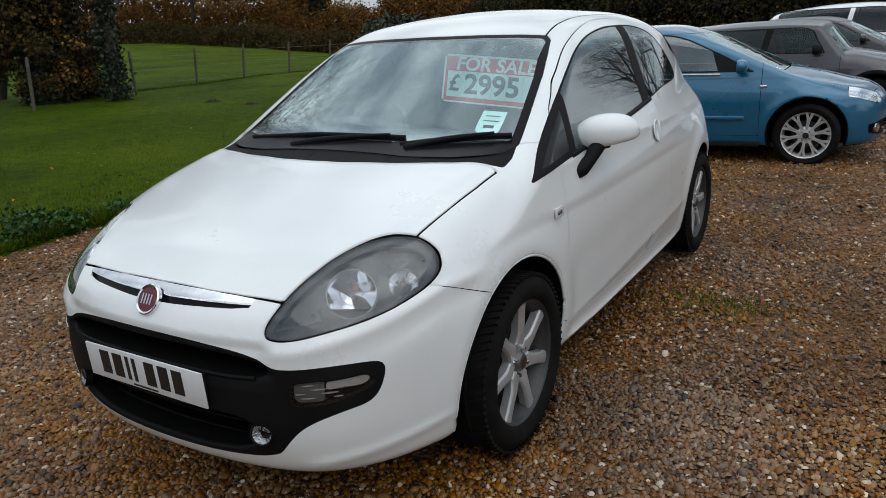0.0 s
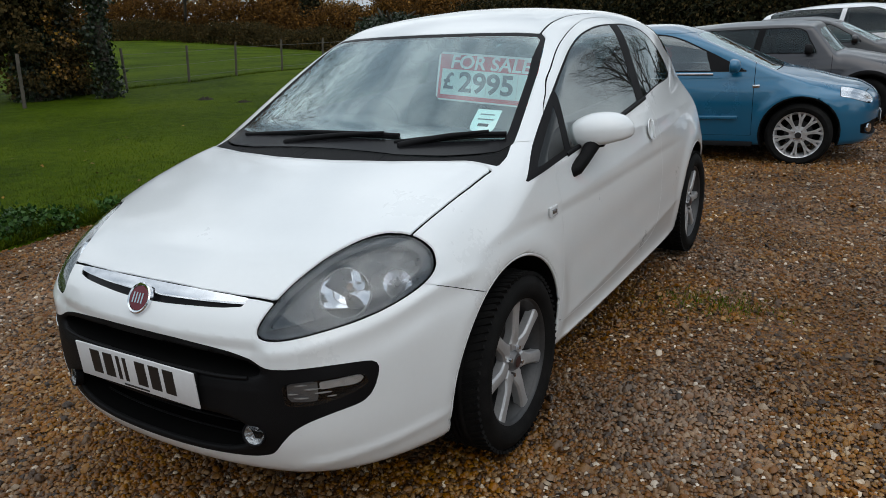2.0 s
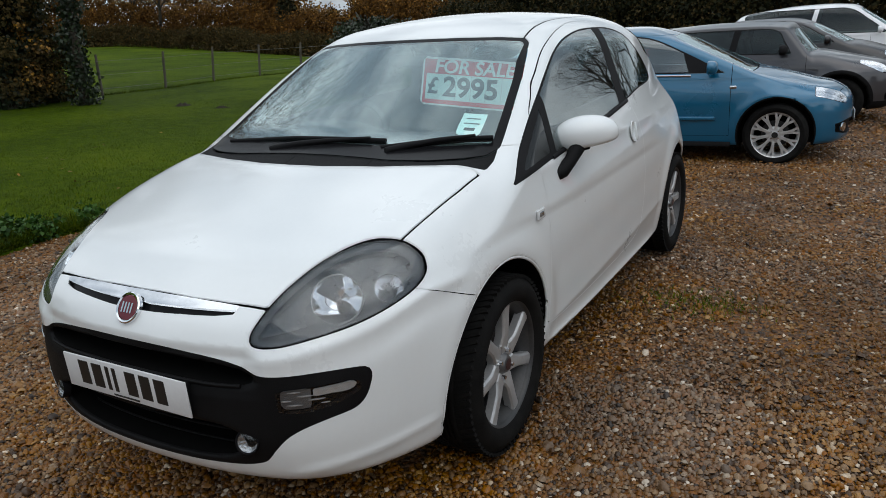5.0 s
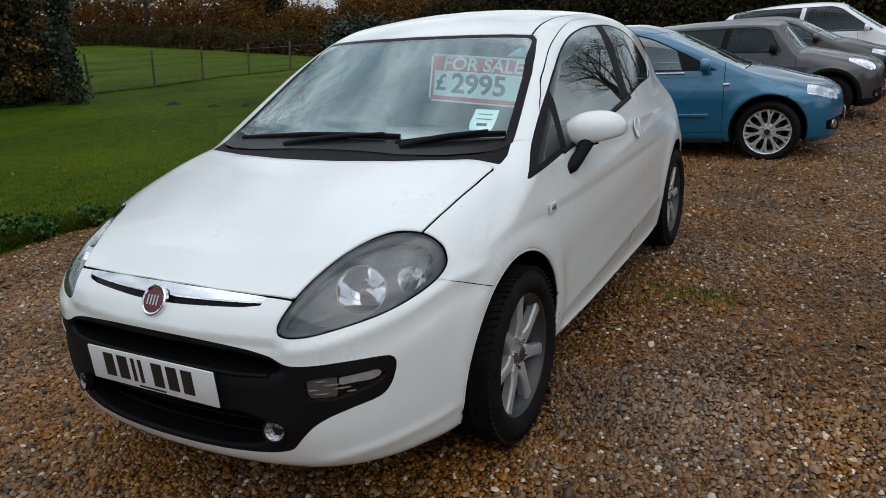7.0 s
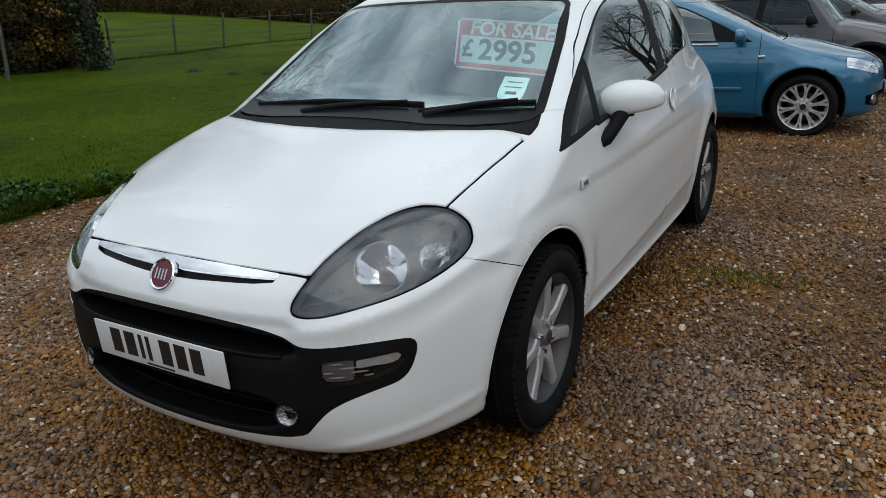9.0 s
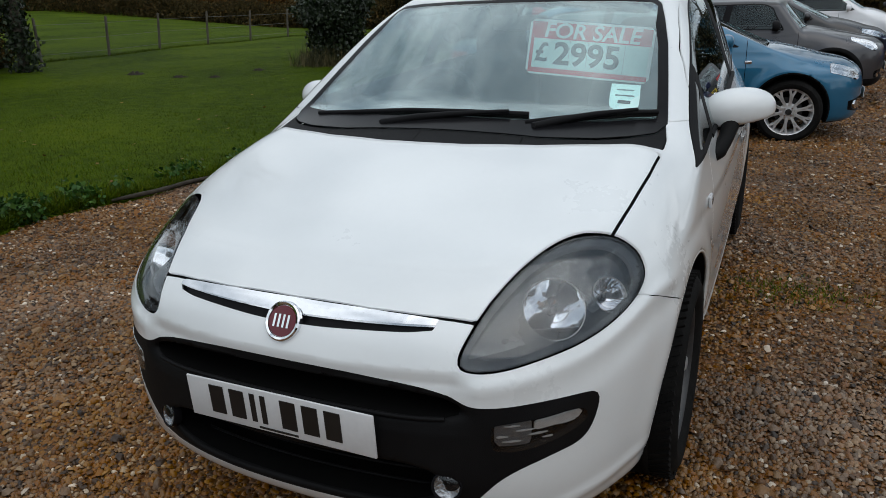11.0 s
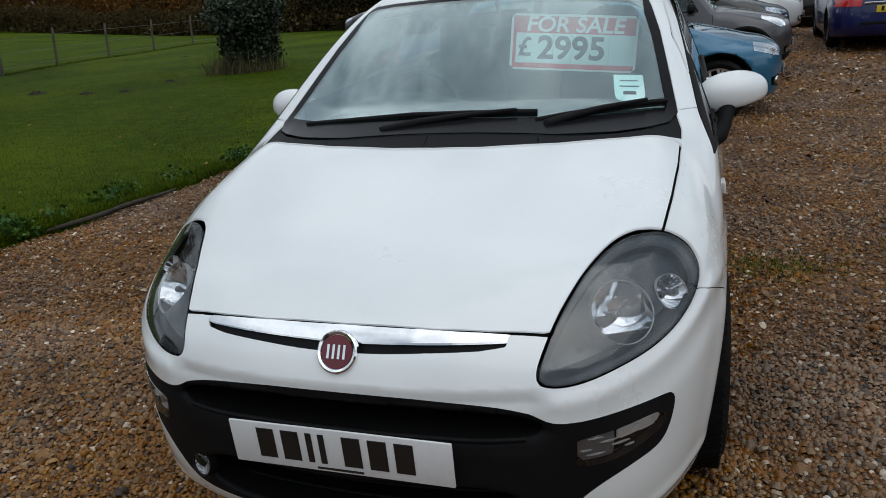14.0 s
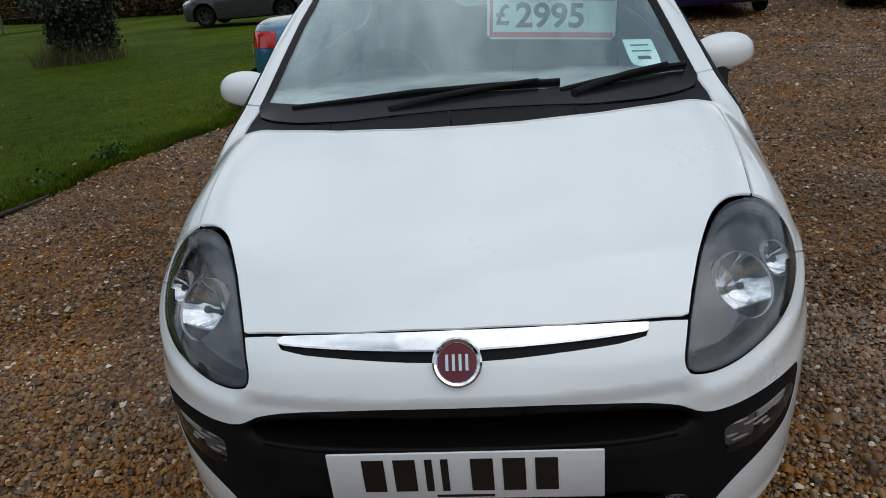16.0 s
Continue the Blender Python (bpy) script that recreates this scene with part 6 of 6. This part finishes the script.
def strew(name, x0, x1, y0, y1, step, size, shape, keep=None):
    """Stones on a jittered grid over part of the drive."""
    gx, gy = np.meshgrid(np.arange(x0, x1, step), np.arange(y0, y1, step), indexing="ij")
    p = np.stack([gx.ravel(), gy.ravel()], 1) + rng.uniform(-0.55, 0.55, (gx.size, 2)) * step
    p = p[p[:, 0] > lawn_edge(p[:, 1]) + 0.0]
    if keep is not None:
        p = p[keep(p[:, 0], p[:, 1])]
    n = len(p)
    s = size * np.exp(rng.normal(0, 0.25, n))
    z = -0.02 + 0.004 * patchy(p[:, 0], p[:, 1], 3.0) + s * rng.uniform(-0.25, 0.95, n)
    f = spin(n, 0.50) * (s[:, None] * np.stack([rng.uniform(0.9, 1.40, n), rng.uniform(0.70, 1.05, n), rng.uniform(0.45, 0.85, n)], 1))[:, None, :]
    me = pieces(name, np.stack([p[:, 0], p[:, 1], z + height(p[:, 0], p[:, 1])], 1), f, *shape, jitter=0.11, flat=len(shape[0]) < 9)
    me.materials.append(STONES)
    return tagged(new(name, me), "loose brown, tan and grey pebbles of the gravel drive", "gravel", kind="stuff")


under_car = lambda x, y: ~((np.abs(x) < 0.56) & (y > 0.55) & (y < 3.6))  # noqa: E731
strew("gravel_near", -2.9, 3.1, -0.75, 1.5, 0.0142, 0.0088, (DOME_V, DOME_T), lambda x, y: under_car(x, y) & ((x > -2.9) | (y > 1.0)))
strew("gravel_middle", -4.2, 4.2, 1.5, 4.0, 0.0165, 0.0098, (PEB_V, PEB_T), under_car)
strew("gravel_side", -4.2, -2.9, 0.0, 1.5, 0.0168, 0.0106, (PEB_V, PEB_T))
strew("gravel_side", 3.1, 4.4, 0.0, 1.5, 0.0168, 0.0106, (PEB_V, PEB_T))
strew("gravel_far", -3.8, 6.0, 4.0, 8.5, 0.0250, 0.0128, (PEB_V, PEB_T))
strew("gravel_distant", -2.0, 8.5, 8.5, 19.0, 0.050, 0.0205, (PEB_V, PEB_T))
strew("coarse_gravel", -3.6, 3.9, -0.6, 3.6, 0.070, 0.0128, (DOME_V, DOME_T), under_car)


# ---- grass ----
BLADE_V = np.array([(-0.5, 0, 0), (0.5, 0, 0), (0.32, 0.10, 0.55), (-0.32, 0.10, 0.55), (0, 0.42, 1.0)], float)
BLADE_T = np.array([(0, 1, 2), (0, 2, 3), (3, 2, 4)])


def blades(name, x, y, z, tall, wide, material, label, category="grass", lean=0.5):
    n = len(x)
    f = spin(n, lean) * np.stack([np.full(n, wide) * rng.uniform(0.7, 1.3, n), tall * rng.uniform(0.3, 1.0, n), tall * rng.uniform(0.6, 1.15, n)], 1)[:, None, :]
    me = pieces(name, np.stack([x, y, z], 1), f, BLADE_V, BLADE_T)
    me.materials.append(material)
    return tagged(new(name, me), label, category, kind="stuff")


def lawn_z(x, y):
    return height(x, y) + 0.018 * np.sin(x * 1.1 + 0.4 * np.sin(y)) * np.sin(y * 0.9) + 0.022


n = 120000
gy_ = 0.3 + 15.7 * rng.random(n) ** 1.5
gd = 0.06 + 11.0 * rng.random(n) ** 1.9
gx_ = lawn_edge(gy_) - gd
tall = 0.030 + 0.020 * (patchy(gx_, gy_, 2.2) > 0.3) * rng.random(n)
blades("lawn_grass", gx_, gy_, lawn_z(gx_, gy_) - 0.004, tall, 0.0055, BLADES, "short mown green grass blades of the lawn")
n = 32000
gy_ = 0.5 + 10.5 * rng.random(n)
gx_ = lawn_edge(gy_) - 0.02 - 0.30 * rng.random(n) ** 1.6
blades("verge_grass", gx_, gy_, lawn_z(gx_, gy_) - 0.03, 0.055 + 0.075 * np.clip(0.5 + 0.5 * patchy(gx_, gy_, 1.6, 2), 0, 1), 0.0065, BLADES, "long uncut grass along the edge of the gravel", lean=0.9)
n = 900
a, r = rng.uniform(0, 2 * math.pi, n), rng.random(n) ** 0.7
r = r * (0.75 + 0.35 * np.sin(3 * a + 1) * np.sin(5 * a))
gx_, gy_ = 1.13 + 0.42 * r * np.cos(a) + 0.09 * rng.standard_normal(n), 2.46 + 0.30 * r * np.sin(a) + 0.04 * rng.standard_normal(n)
blades("grass_tuft", gx_, gy_, np.full(n, -0.014), 0.024, 0.004, BLADES, "thin grass growing through the gravel")

LEAF_V = np.array([(0, 0, 0), (0.5, 0.45, 0.12), (0, 1.0, 0.0), (-0.5, 0.45, 0.12)], float)
LEAF_T = np.array([(0, 1, 2), (0, 2, 3)])


def leaves(name, centres, size, material, parent=None, label="", category="", tilt=2.0, kind="stuff"):
    n = len(centres)
    f = spin(n, tilt) * (size * rng.uniform(0.6, 1.3, n))[:, None, None]
    me = pieces(name, centres, f, LEAF_V, LEAF_T)
    me.materials.append(material)
    ob = new(name, me)
    if parent:
        ob.parent = parent
        if label:
            ob["label"] = label
        return ob
    return tagged(ob, label, category, kind=kind)


def clump(c, r, n, squash=1.0, hollow=0.35):
    """Points spread through an uneven ball."""
    d = rng.standard_normal((n, 3))
    d /= np.linalg.norm(d, axis=1)[:, None]
    k = (hollow + (1 - hollow) * rng.random(n) ** 0.6) * (1 + 0.25 * np.sin(d[:, 0] * 5 + c[0]) * np.sin(d[:, 2] * 6 + c[1]))
    return np.array(c) + d * k[:, None] * r * np.array([1, 1, squash])


w = []
for k in range(16):
    y = 0.9 + 9 * rng.random() ** 1.4
    w.append(clump((lawn_edge(np.array(y)) - 0.12 - 0.25 * rng.random(), y, 0.06), 0.07 + 0.07 * rng.random(), 70, 0.8))
for c, r in (((-3.95, 1.62, 0.09), 0.26), ((-3.82, 2.02, 0.07), 0.17), ((-4.2, 1.95, 0.07), 0.18), ((-3.75, 2.5, 0.06), 0.14)):
    w.append(clump(c, r, 420, 0.6))
leaves("verge_weeds", np.concatenate(w), np.full(sum(map(len, w)), 0.038), WEEDS, None, "broad-leaved green weeds at the edge of the lawn", "weeds")
n = 70
fy = 0.6 + 12 * rng.random(n)
fx = lawn_edge(fy) - 0.3 - 6 * rng.random(n) ** 1.5
leaves("fallen_leaves", np.stack([fx, fy, lawn_z(fx, fy) + 0.02], 1), np.full(n, 0.05), AUTUMN, None, "scattered fallen autumn leaves on the lawn", "leaves", tilt=0.5)

# the log that edges the lawn
log = part("edging_log", tube([(float(lawn_edge(np.array(y))) + 0.03 + 0.02 * math.sin(9 * y), y, 0.016 + 0.008 * math.sin(5 * y)) for y in np.linspace(2.60, 3.75, 12)], [0.010, 0.015, 0.018, 0.017, 0.019, 0.016, 0.018, 0.017, 0.016, 0.015, 0.013, 0.008], 10), BARK)
tagged(log, "thin weathered log laid along the edge of the lawn", "log")

# molehills
for mx, my, s in ((-12.2, 11.05, 0.30), (-10.75, 10.85, 0.24), (-10.0, 11.1, 0.20), (-10.1, 12.7, 0.22), (-14.6, 19.5, 0.24)):
    gxx = np.linspace(-s, s, 22)
    hx, hy = np.meshgrid(gxx, gxx, indexing="ij")
    hz = 0.27 * s * np.exp(-(np.hypot(hx, hy * 1.2) / (0.55 * s)) ** 2) * (1 + 0.3 * patchy(hx / s, hy / s, 5)) + 0.012 * rng.standard_normal(hx.shape) - 0.02
    ii, jj = np.meshgrid(np.arange(21), np.arange(21), indexing="ij")
    mh = raw_mesh("molehill", np.stack([hx, hy, hz], -1).reshape(-1, 3), np.stack([ii * 22 + jj, (ii + 1) * 22 + jj, (ii + 1) * 22 + jj + 1, ii * 22 + jj + 1], -1).reshape(-1, 4))
    ob = part("molehill", mh, SOIL, None, "", pose(mx, my, float(lawn_z(np.array(mx), np.array(my)))))
    tagged(ob, "small dark heap of fresh mole soil on the lawn", "molehill", "molehills on the lawn")

# ---- wire fence across the lawn ----
POSTS = [(-15.3, 7.6, 3), (-15.1, 8.7, -3), (-17.6, 13.3, -7), (-17.9, 15.9, -1), (-18.2, 18.3, 1), (-18.4, 20.9, 0), (-18.6, 23.6, 1), (-18.8, 26.4, 0), (-18.9, 29.4, 0)]
POSTS = [(a - 0.28, b - 0.20, c) for a, b, c in POSTS]
for px, py, tip in POSTS:
    zz = float(lawn_z(np.array(px), np.array(py)))
    bm = tube([(0, 0, -0.2), (0.01, 0, 0.3), (-0.008, 0.006, 0.8), (0, 0, 1.22), (0.004, 0, 1.25)], [0.044, 0.042, 0.040, 0.038, 0.026], 10)
    ob = part("fence_post", bm, WOOD, None, "", pose(px, py, zz, -3.2, 3.2 + tip, 0))
    tagged(ob, "weathered round wooden fence post in the grass", "fence post", "posts of the wire fence")
for hgt in (0.25, 0.65, 1.05):
    ob = part("fence_wire", tube([(x, y, float(lawn_z(np.array(x), np.array(y))) + hgt) for x, y, _ in POSTS[2:]], 0.006, 6), WIRE)
    tagged(ob, "thin galvanised wire strung between the fence posts", "fence wire", "wires of the fence")
n = 5000
k = rng.random(n) * (len(POSTS) - 3)
pi = np.array([(p[0], p[1]) for p in POSTS[2:]])
fx = np.interp(k, np.arange(len(pi)), pi[:, 0]) + 0.08 * rng.standard_normal(n)
fy = np.interp(k, np.arange(len(pi)), pi[:, 1])
blades("fence_grass", fx, fy, lawn_z(fx, fy), np.full(n, 0.16), 0.014, BLADES, "long dark grass left along the wire fence")

# ---- ivy-grown stump on the lawn ----
IX, IY = -9.0, 14.4
iz = float(lawn_z(np.array(IX), np.array(IY)))
stump = thing("ivy_tree_stump", "dead tree stump wrapped in dark green ivy", "tree stump", m=pose(IX, IY, iz))
part("trunk", tube([(0, 0, -0.1), (0.02, 0, 0.12), (0.0, 0.02, 0.6), (-0.05, 0, 1.2), (0.03, 0.0, 1.7)], [0.46, 0.36, 0.30, 0.28, 0.24], 16), BARK, stump)
for k in range(5):
    a = k * 1.3
    part("limb", tube([(0, 0, 1.3), (0.4 * math.cos(a), 0.4 * math.sin(a), 1.65), (0.8 * math.cos(a), 0.8 * math.sin(a), 1.75 + 0.12 * (k % 3))], [0.09, 0.05, 0.02], 8), BARK, stump)
iv = [clump((0.62 * math.cos(a) * q, 0.62 * math.sin(a) * q, 1.42 + 0.22 * math.sin(2.2 * a + q) - 0.15 * q), 0.34, 420, 0.8) for a in np.arange(0, 6.28, 0.55) for q in (0.35, 1.0)]
iv += [clump((0.46 * math.cos(a + h), 0.46 * math.sin(a + h), h), 0.30, 170, 1.1) for a in np.arange(0, 6.28, 0.8) for h in (0.45, 0.65, 0.85, 1.05)]
iv += [clump((0.95 * math.cos(a) * (0.8 + 0.2 * math.sin(5 * a)), 0.95 * math.sin(a), 1.35 + 0.28 * math.sin(3 * a)), 0.22, 70, 0.8) for a in np.arange(0, 6.28, 0.45)]
leaves("ivy_crown", np.concatenate(iv), np.full(sum(map(len, iv)), 0.070), IVY, stump, "dark glossy ivy leaves")
n = 3000
a, r = rng.uniform(0, 6.28, n), 0.25 + 0.75 * rng.random(n) ** 1.3 * (0.7 + 0.3 * np.sin(3 * rng.uniform(0, 6.28, n)))
dg = blades("dry_grass", IX + r * np.cos(a) - 0.15, IY + r * np.sin(a) - 0.1, np.full(n, iz - 0.01), 0.20 + 0.50 * rng.random(n) ** 1.4, 0.012, DRYGRASS, "tall dry straw-coloured grass round the stump", lean=0.5)


# ---- trees ----
def limb_tree(name, label, x, y, tall, trunk, seed, leafmat=None, leaf=0.10, leafn=4000, spread=0.5, low=0.3, ivy=0, depth=4, twig=1.0):
    """A tree: tapered trunk, limbs that fork, twigs, and loose leaves at their ends."""
    r = random.Random(seed)
    z0 = float(height(np.array(x), np.array(y)))
    tree = thing(name, label, "tree", m=pose(x, y, z0 - 0.03))
    segs, tips = [], []

    def grow(p, d, length, rad, level):
        pts, rads = [p], [rad]
        for k in range(4):
            d = (d + Vector((r.gauss(0, 0.16), r.gauss(0, 0.16), r.gauss(0.03, 0.10)))).normalized()
            p = p + d * length / 4
            pts.append(p)
            rads.append(max(0.004, rad * (1 - 0.14 * (k + 1))))
            if level >= 2:
                tips.append(p)
            if level < depth and k >= (2 if level == 0 else 0):
                for _ in range(2 if level < 2 else 1 + (r.random() < 0.5)):
                    side = Vector((r.gauss(0, 1), r.gauss(0, 1), r.gauss(0.25, 0.5))).normalized()
                    grow(p, (d * (1 - spread) + side * spread).normalized(), length * r.uniform(0.45, 0.72) * (1.15 if level == 0 else 1), rads[-1] * r.uniform(0.4, 0.62), level + 1)
        segs.append((pts, rads, level))
    grow(Vector((0, 0, 0)), Vector((r.gauss(0, 0.04), r.gauss(0, 0.04), 1)), tall * (0.55 if low else 0.7), trunk, 0)
    trunk_pts, trunk_rads, _ = segs[-1]
    trunk_rads = [trunk_rads[0] * 1.25] + trunk_rads[1:]
    part("trunk", tube(trunk_pts, trunk_rads, 14), BARK, tree)
    groups = {}
    for pts, rads, level in segs[:-1]:
        groups.setdefault("limbs" if level == 1 else "twigs", []).append((pts, rads, level))
    for pts, rads, level in groups.get("limbs", []):
        part("limb", tube(pts, rads, 7), BARK, tree)
    vs, ts, base = [], [], 0
    for pts, rads, level in groups.get("twigs", []):
        m = 3
        for k, (q, rr) in enumerate(zip(pts, rads)):
            d = (pts[min(k + 1, len(pts) - 1)] - pts[max(k - 1, 0)]).normalized()
            u = d.orthogonal().normalized()
            w_ = d.cross(u)
            vs += [tuple(q + rr * twig * (math.cos(b) * u + math.sin(b) * w_)) for b in (0, 2.1, 4.2)]
        for k in range(len(pts) - 1):
            for b in range(3):
                ts.append((base + k * 3 + b, base + k * 3 + (b + 1) % 3, base + k * 3 + 3 + (b + 1) % 3, base + k * 3 + 3 + b))
        base += m * len(pts)
    if vs:
        me = raw_mesh("twigs", np.array(vs), np.array(ts))
        tagged(part("twigs", me, BARK, tree), kind="stuff")
    if leafmat and tips:
        t = np.array([tuple(q) for q in tips])
        c = t[rng.integers(0, len(t), leafn)] + rng.normal(0, 0.035 * tall, (leafn, 3))
        c = c[c[:, 2] > 0.24 * tall]
        tagged(leaves("crown", c, np.full(len(c), leaf), leafmat, tree, "thin autumn leaves"), kind="stuff")
    if ivy:
        c = []
        for k in range(len(trunk_pts) - 1):
            for s in np.linspace(0, 1, 7):
                q = trunk_pts[k].lerp(trunk_pts[k + 1], s)
                c.append(clump(tuple(q), trunk * 2.6, ivy, 0.9))
        tagged(leaves("ivy", np.concatenate(c), np.full(sum(map(len, c)), 0.10), IVY, tree, "dark ivy on the trunk"), kind="stuff")
    return tree


# the near group at the lawn's side: two ivy-clad trunks in autumn leaf with brush at their feet
limb_tree("ivy_clad_tree", "ivy-clad tree in thin autumn leaf at the lawn's edge", -17.2, 10.0, 10, 0.26, 3, RUSSET, 0.11, 3400, ivy=420, twig=2.2)
limb_tree("ivy_clad_tree", "ivy-clad tree in thin autumn leaf at the lawn's edge", -17.8, 11.3, 11, 0.30, 5, RUSSET, 0.11, 3400, ivy=420, twig=2.2)
limb_tree("autumn_tree", "small tree with orange-brown autumn leaves", -20.5, 10.4, 8, 0.18, 8, RUSSET, 0.13, 5000)
b = [clump((-17.0 + 0.55 * rng.standard_normal(), 10.6 + 0.6 * rng.standard_normal(), 0.3 + 1.5 * rng.random()), 0.38, 260, 0.8) for _ in range(26)]
brush = leaves("brush", np.concatenate(b), np.full(sum(map(len, b)), 0.075), HEDGE, None, "dark brown brush at the foot of the trees", "brush")
b = [clump((-16.75 + 0.25 * rng.standard_normal(), 10.4 + 0.25 * rng.standard_normal(), 0.5 + 1.7 * rng.random()), 0.30, 60, 0.8) for _ in range(9)]
leaves("golden_leaves", np.concatenate(b), np.full(sum(map(len, b)), 0.08), AUTUMN, None, "golden autumn leaves on the brush", "leaves")
b = [clump((-17.8 + 0.7 * np.clip(rng.standard_normal(), -1.6, 1.3), 10.2 + 0.7 * np.clip(rng.standard_normal(), -1.6, 1.1), 0.8 + 5.2 * rng.random()), 0.62, 190, 0.9) for _ in range(80)]
leaves("dark_underwood", np.concatenate(b), np.full(sum(map(len, b)), 0.11), HEDGE, None, "dark tangle of twigs and leaves between the trunks", "underwood")
b = [clump((-15.75 + 0.12 * math.sin(3 * h), 11.0, h), 0.36 + 0.10 * math.sin(5 * h), 260, 1.1) for h in np.arange(0.15, 5.0, 0.32)]
dead = thing("ivy_clad_dead_tree", "slim dead tree wrapped in dark green ivy", "tree", m=pose(0, 0, 0))
part("trunk", tube([(-15.75, 11.0, -0.1), (-15.70, 11.0, 1.5), (-15.8, 11.0, 3.2), (-15.72, 11.02, 5.2)], [0.13, 0.11, 0.09, 0.05], 12), BARK, dead)
leaves("ivy", np.concatenate(b), np.full(sum(map(len, b)), 0.09), IVY, dead, "dark green ivy leaves")

# the hedge along the field, and woods behind it
HEDGE_LINE = np.array([(-110, 30), (-80, 48), (-52, 52), (-34, 47), (-24, 41), (-14, 34), (-4, 30), (8, 28), (20, 27), (36, 24), (48, 10)], float)


REAR_LINE = np.array([(-34, -4), (-26, -15), (-12, -19), (2, -18), (16, -19), (30, -14), (38, -4)], float)


def along(t, line):
    k = np.arange(len(line))
    return np.interp(t, k, line[:, 0]), np.interp(t, k, line[:, 1])


def hedge_run(name, t0, t1, count, tall, deep, back, size, material, label, category, line=HEDGE_LINE):
    c = []
    for q in range(count):
        t = t0 + (t1 - t0) * rng.random()
        x, y = along(t, line)
        h = tall * (0.80 + 0.2 * math.sin(7 * t) * math.sin(3.1 * t + 1)) * rng.random() ** 0.75
        x, y = x + deep * rng.standard_normal() * 0.4 - back * 0.5, y + deep * rng.standard_normal() * 0.4 + back
        c.append(clump((x, y, float(height(np.array(x), np.array(y))) + 0.2 + h), 0.75, 36, 0.75, 0.1))
    return leaves(name, np.concatenate(c), np.full(sum(map(len, c)), size), material, None, label, category)


hedge_run("field_hedge", 1.0, 4.5, 2100, 2.0, 1.2, 0, 0.130, HEDGE, "low tangled brown and dark green field hedge in late autumn", "hedge")
hedge_run("tall_hedge", 4.4, 9.8, 3100, 3.3, 1.2, 0, 0.130, CONIFER, "tall dark tangled hedge behind the parked cars", "hedge")
hedge_run("hedge_foot", 1.0, 9.8, 700, 0.9, 0.8, -0.6, 0.19, HEDGE, "dark bramble along the foot of the hedge", "bramble")
hedge_run("russet_hedge", 0.6, 6.5, 3000, 4.6, 1.4, 4.5, 0.17, RUSSET, "taller russet-leaved shrubs behind the hedge", "shrubs")
hedge_run("autumn_trees", 0.6, 2.5, 1500, 8.6, 1.8, 7.5, 0.22, RUSSET, "tall russet trees at the end of the hedge", "trees")
hedge_run("autumn_shrubs", 0.6, 4.4, 900, 5.4, 1.6, 6.5, 0.20, AUTUMN, "orange autumn shrubs behind the hedge", "shrubs")
hedge_run("dark_wood", 5.6, 10.0, 2600, 3.7, 1.3, 1.6, 0.15, CONIFER, "dark evergreen wood behind the parked cars", "wood")
# unseen hedge added behind the camera, to darken lamps, chrome and paint
hedge_run("unseen_rear_hedge", 0.0, 6.0, 1500, 5.0, 1.6, 0, 0.30, HEDGE, "added unseen brown and dark green hedge that darkens reflections", "hedge", REAR_LINE)
for x, y, s in ((-46, 55, 6.5), (-42.5, 57, 4.2)):
    z0 = float(height(np.array(x), np.array(y)))
    con = thing("conifer", "dark green conifer standing in the hedge", "tree", m=pose(x, y, z0))
    part("trunk", tube([(0, 0, -0.2), (0, 0, s * 0.5), (0, 0, s)], [0.25, 0.18, 0.04], 8), BARK, con)
    c = [clump((0.15 * rng.standard_normal(), 0.15 * rng.standard_normal(), h), 0.3 + 1.4 * (1 - h / s) ** 0.8, int(90 + 240 * (1 - h / s)), 0.7) for h in np.linspace(0.9, s * 0.98, 16)]
    tagged(leaves("needles", np.concatenate(c), np.full(sum(map(len, c)), 0.26), CONIFER, con), kind="stuff")
for k, (x, y, tall_, lm) in enumerate(((-60, 52, 10, AUTUMN), (-54, 60, 11, RUSSET), (-70, 55, 12, AUTUMN), (-36, 56, 7, AUTUMN), (-24, 50, 7, RUSSET), (-12, 42, 7.5, None), (-80, 52, 11, RUSSET), (-30, 52, 8, None))):
    limb_tree("hedgerow_tree", "half-bare hedgerow tree with autumn leaves" if lm else "bare hedgerow tree with fine twigs", x, y, tall_, 0.22, 20 + k, lm, 0.17, 3400, depth=3, twig=1.6)
# bare trees across the drive, mirrored in the side windows
for k, (x, y, tall_) in enumerate(((8.2, 31, 11), (6.2, 29.5, 10), (4.5, 33, 12), (18, 28, 13), (9.0, 37, 12), (-15, 3, 13), (24, 18, 13))):
    limb_tree("bare_tree", "tall bare winter tree with fine twigs", x, y, tall_, 0.28, 40 + k, None, depth=4, spread=0.55, twig=1.0)
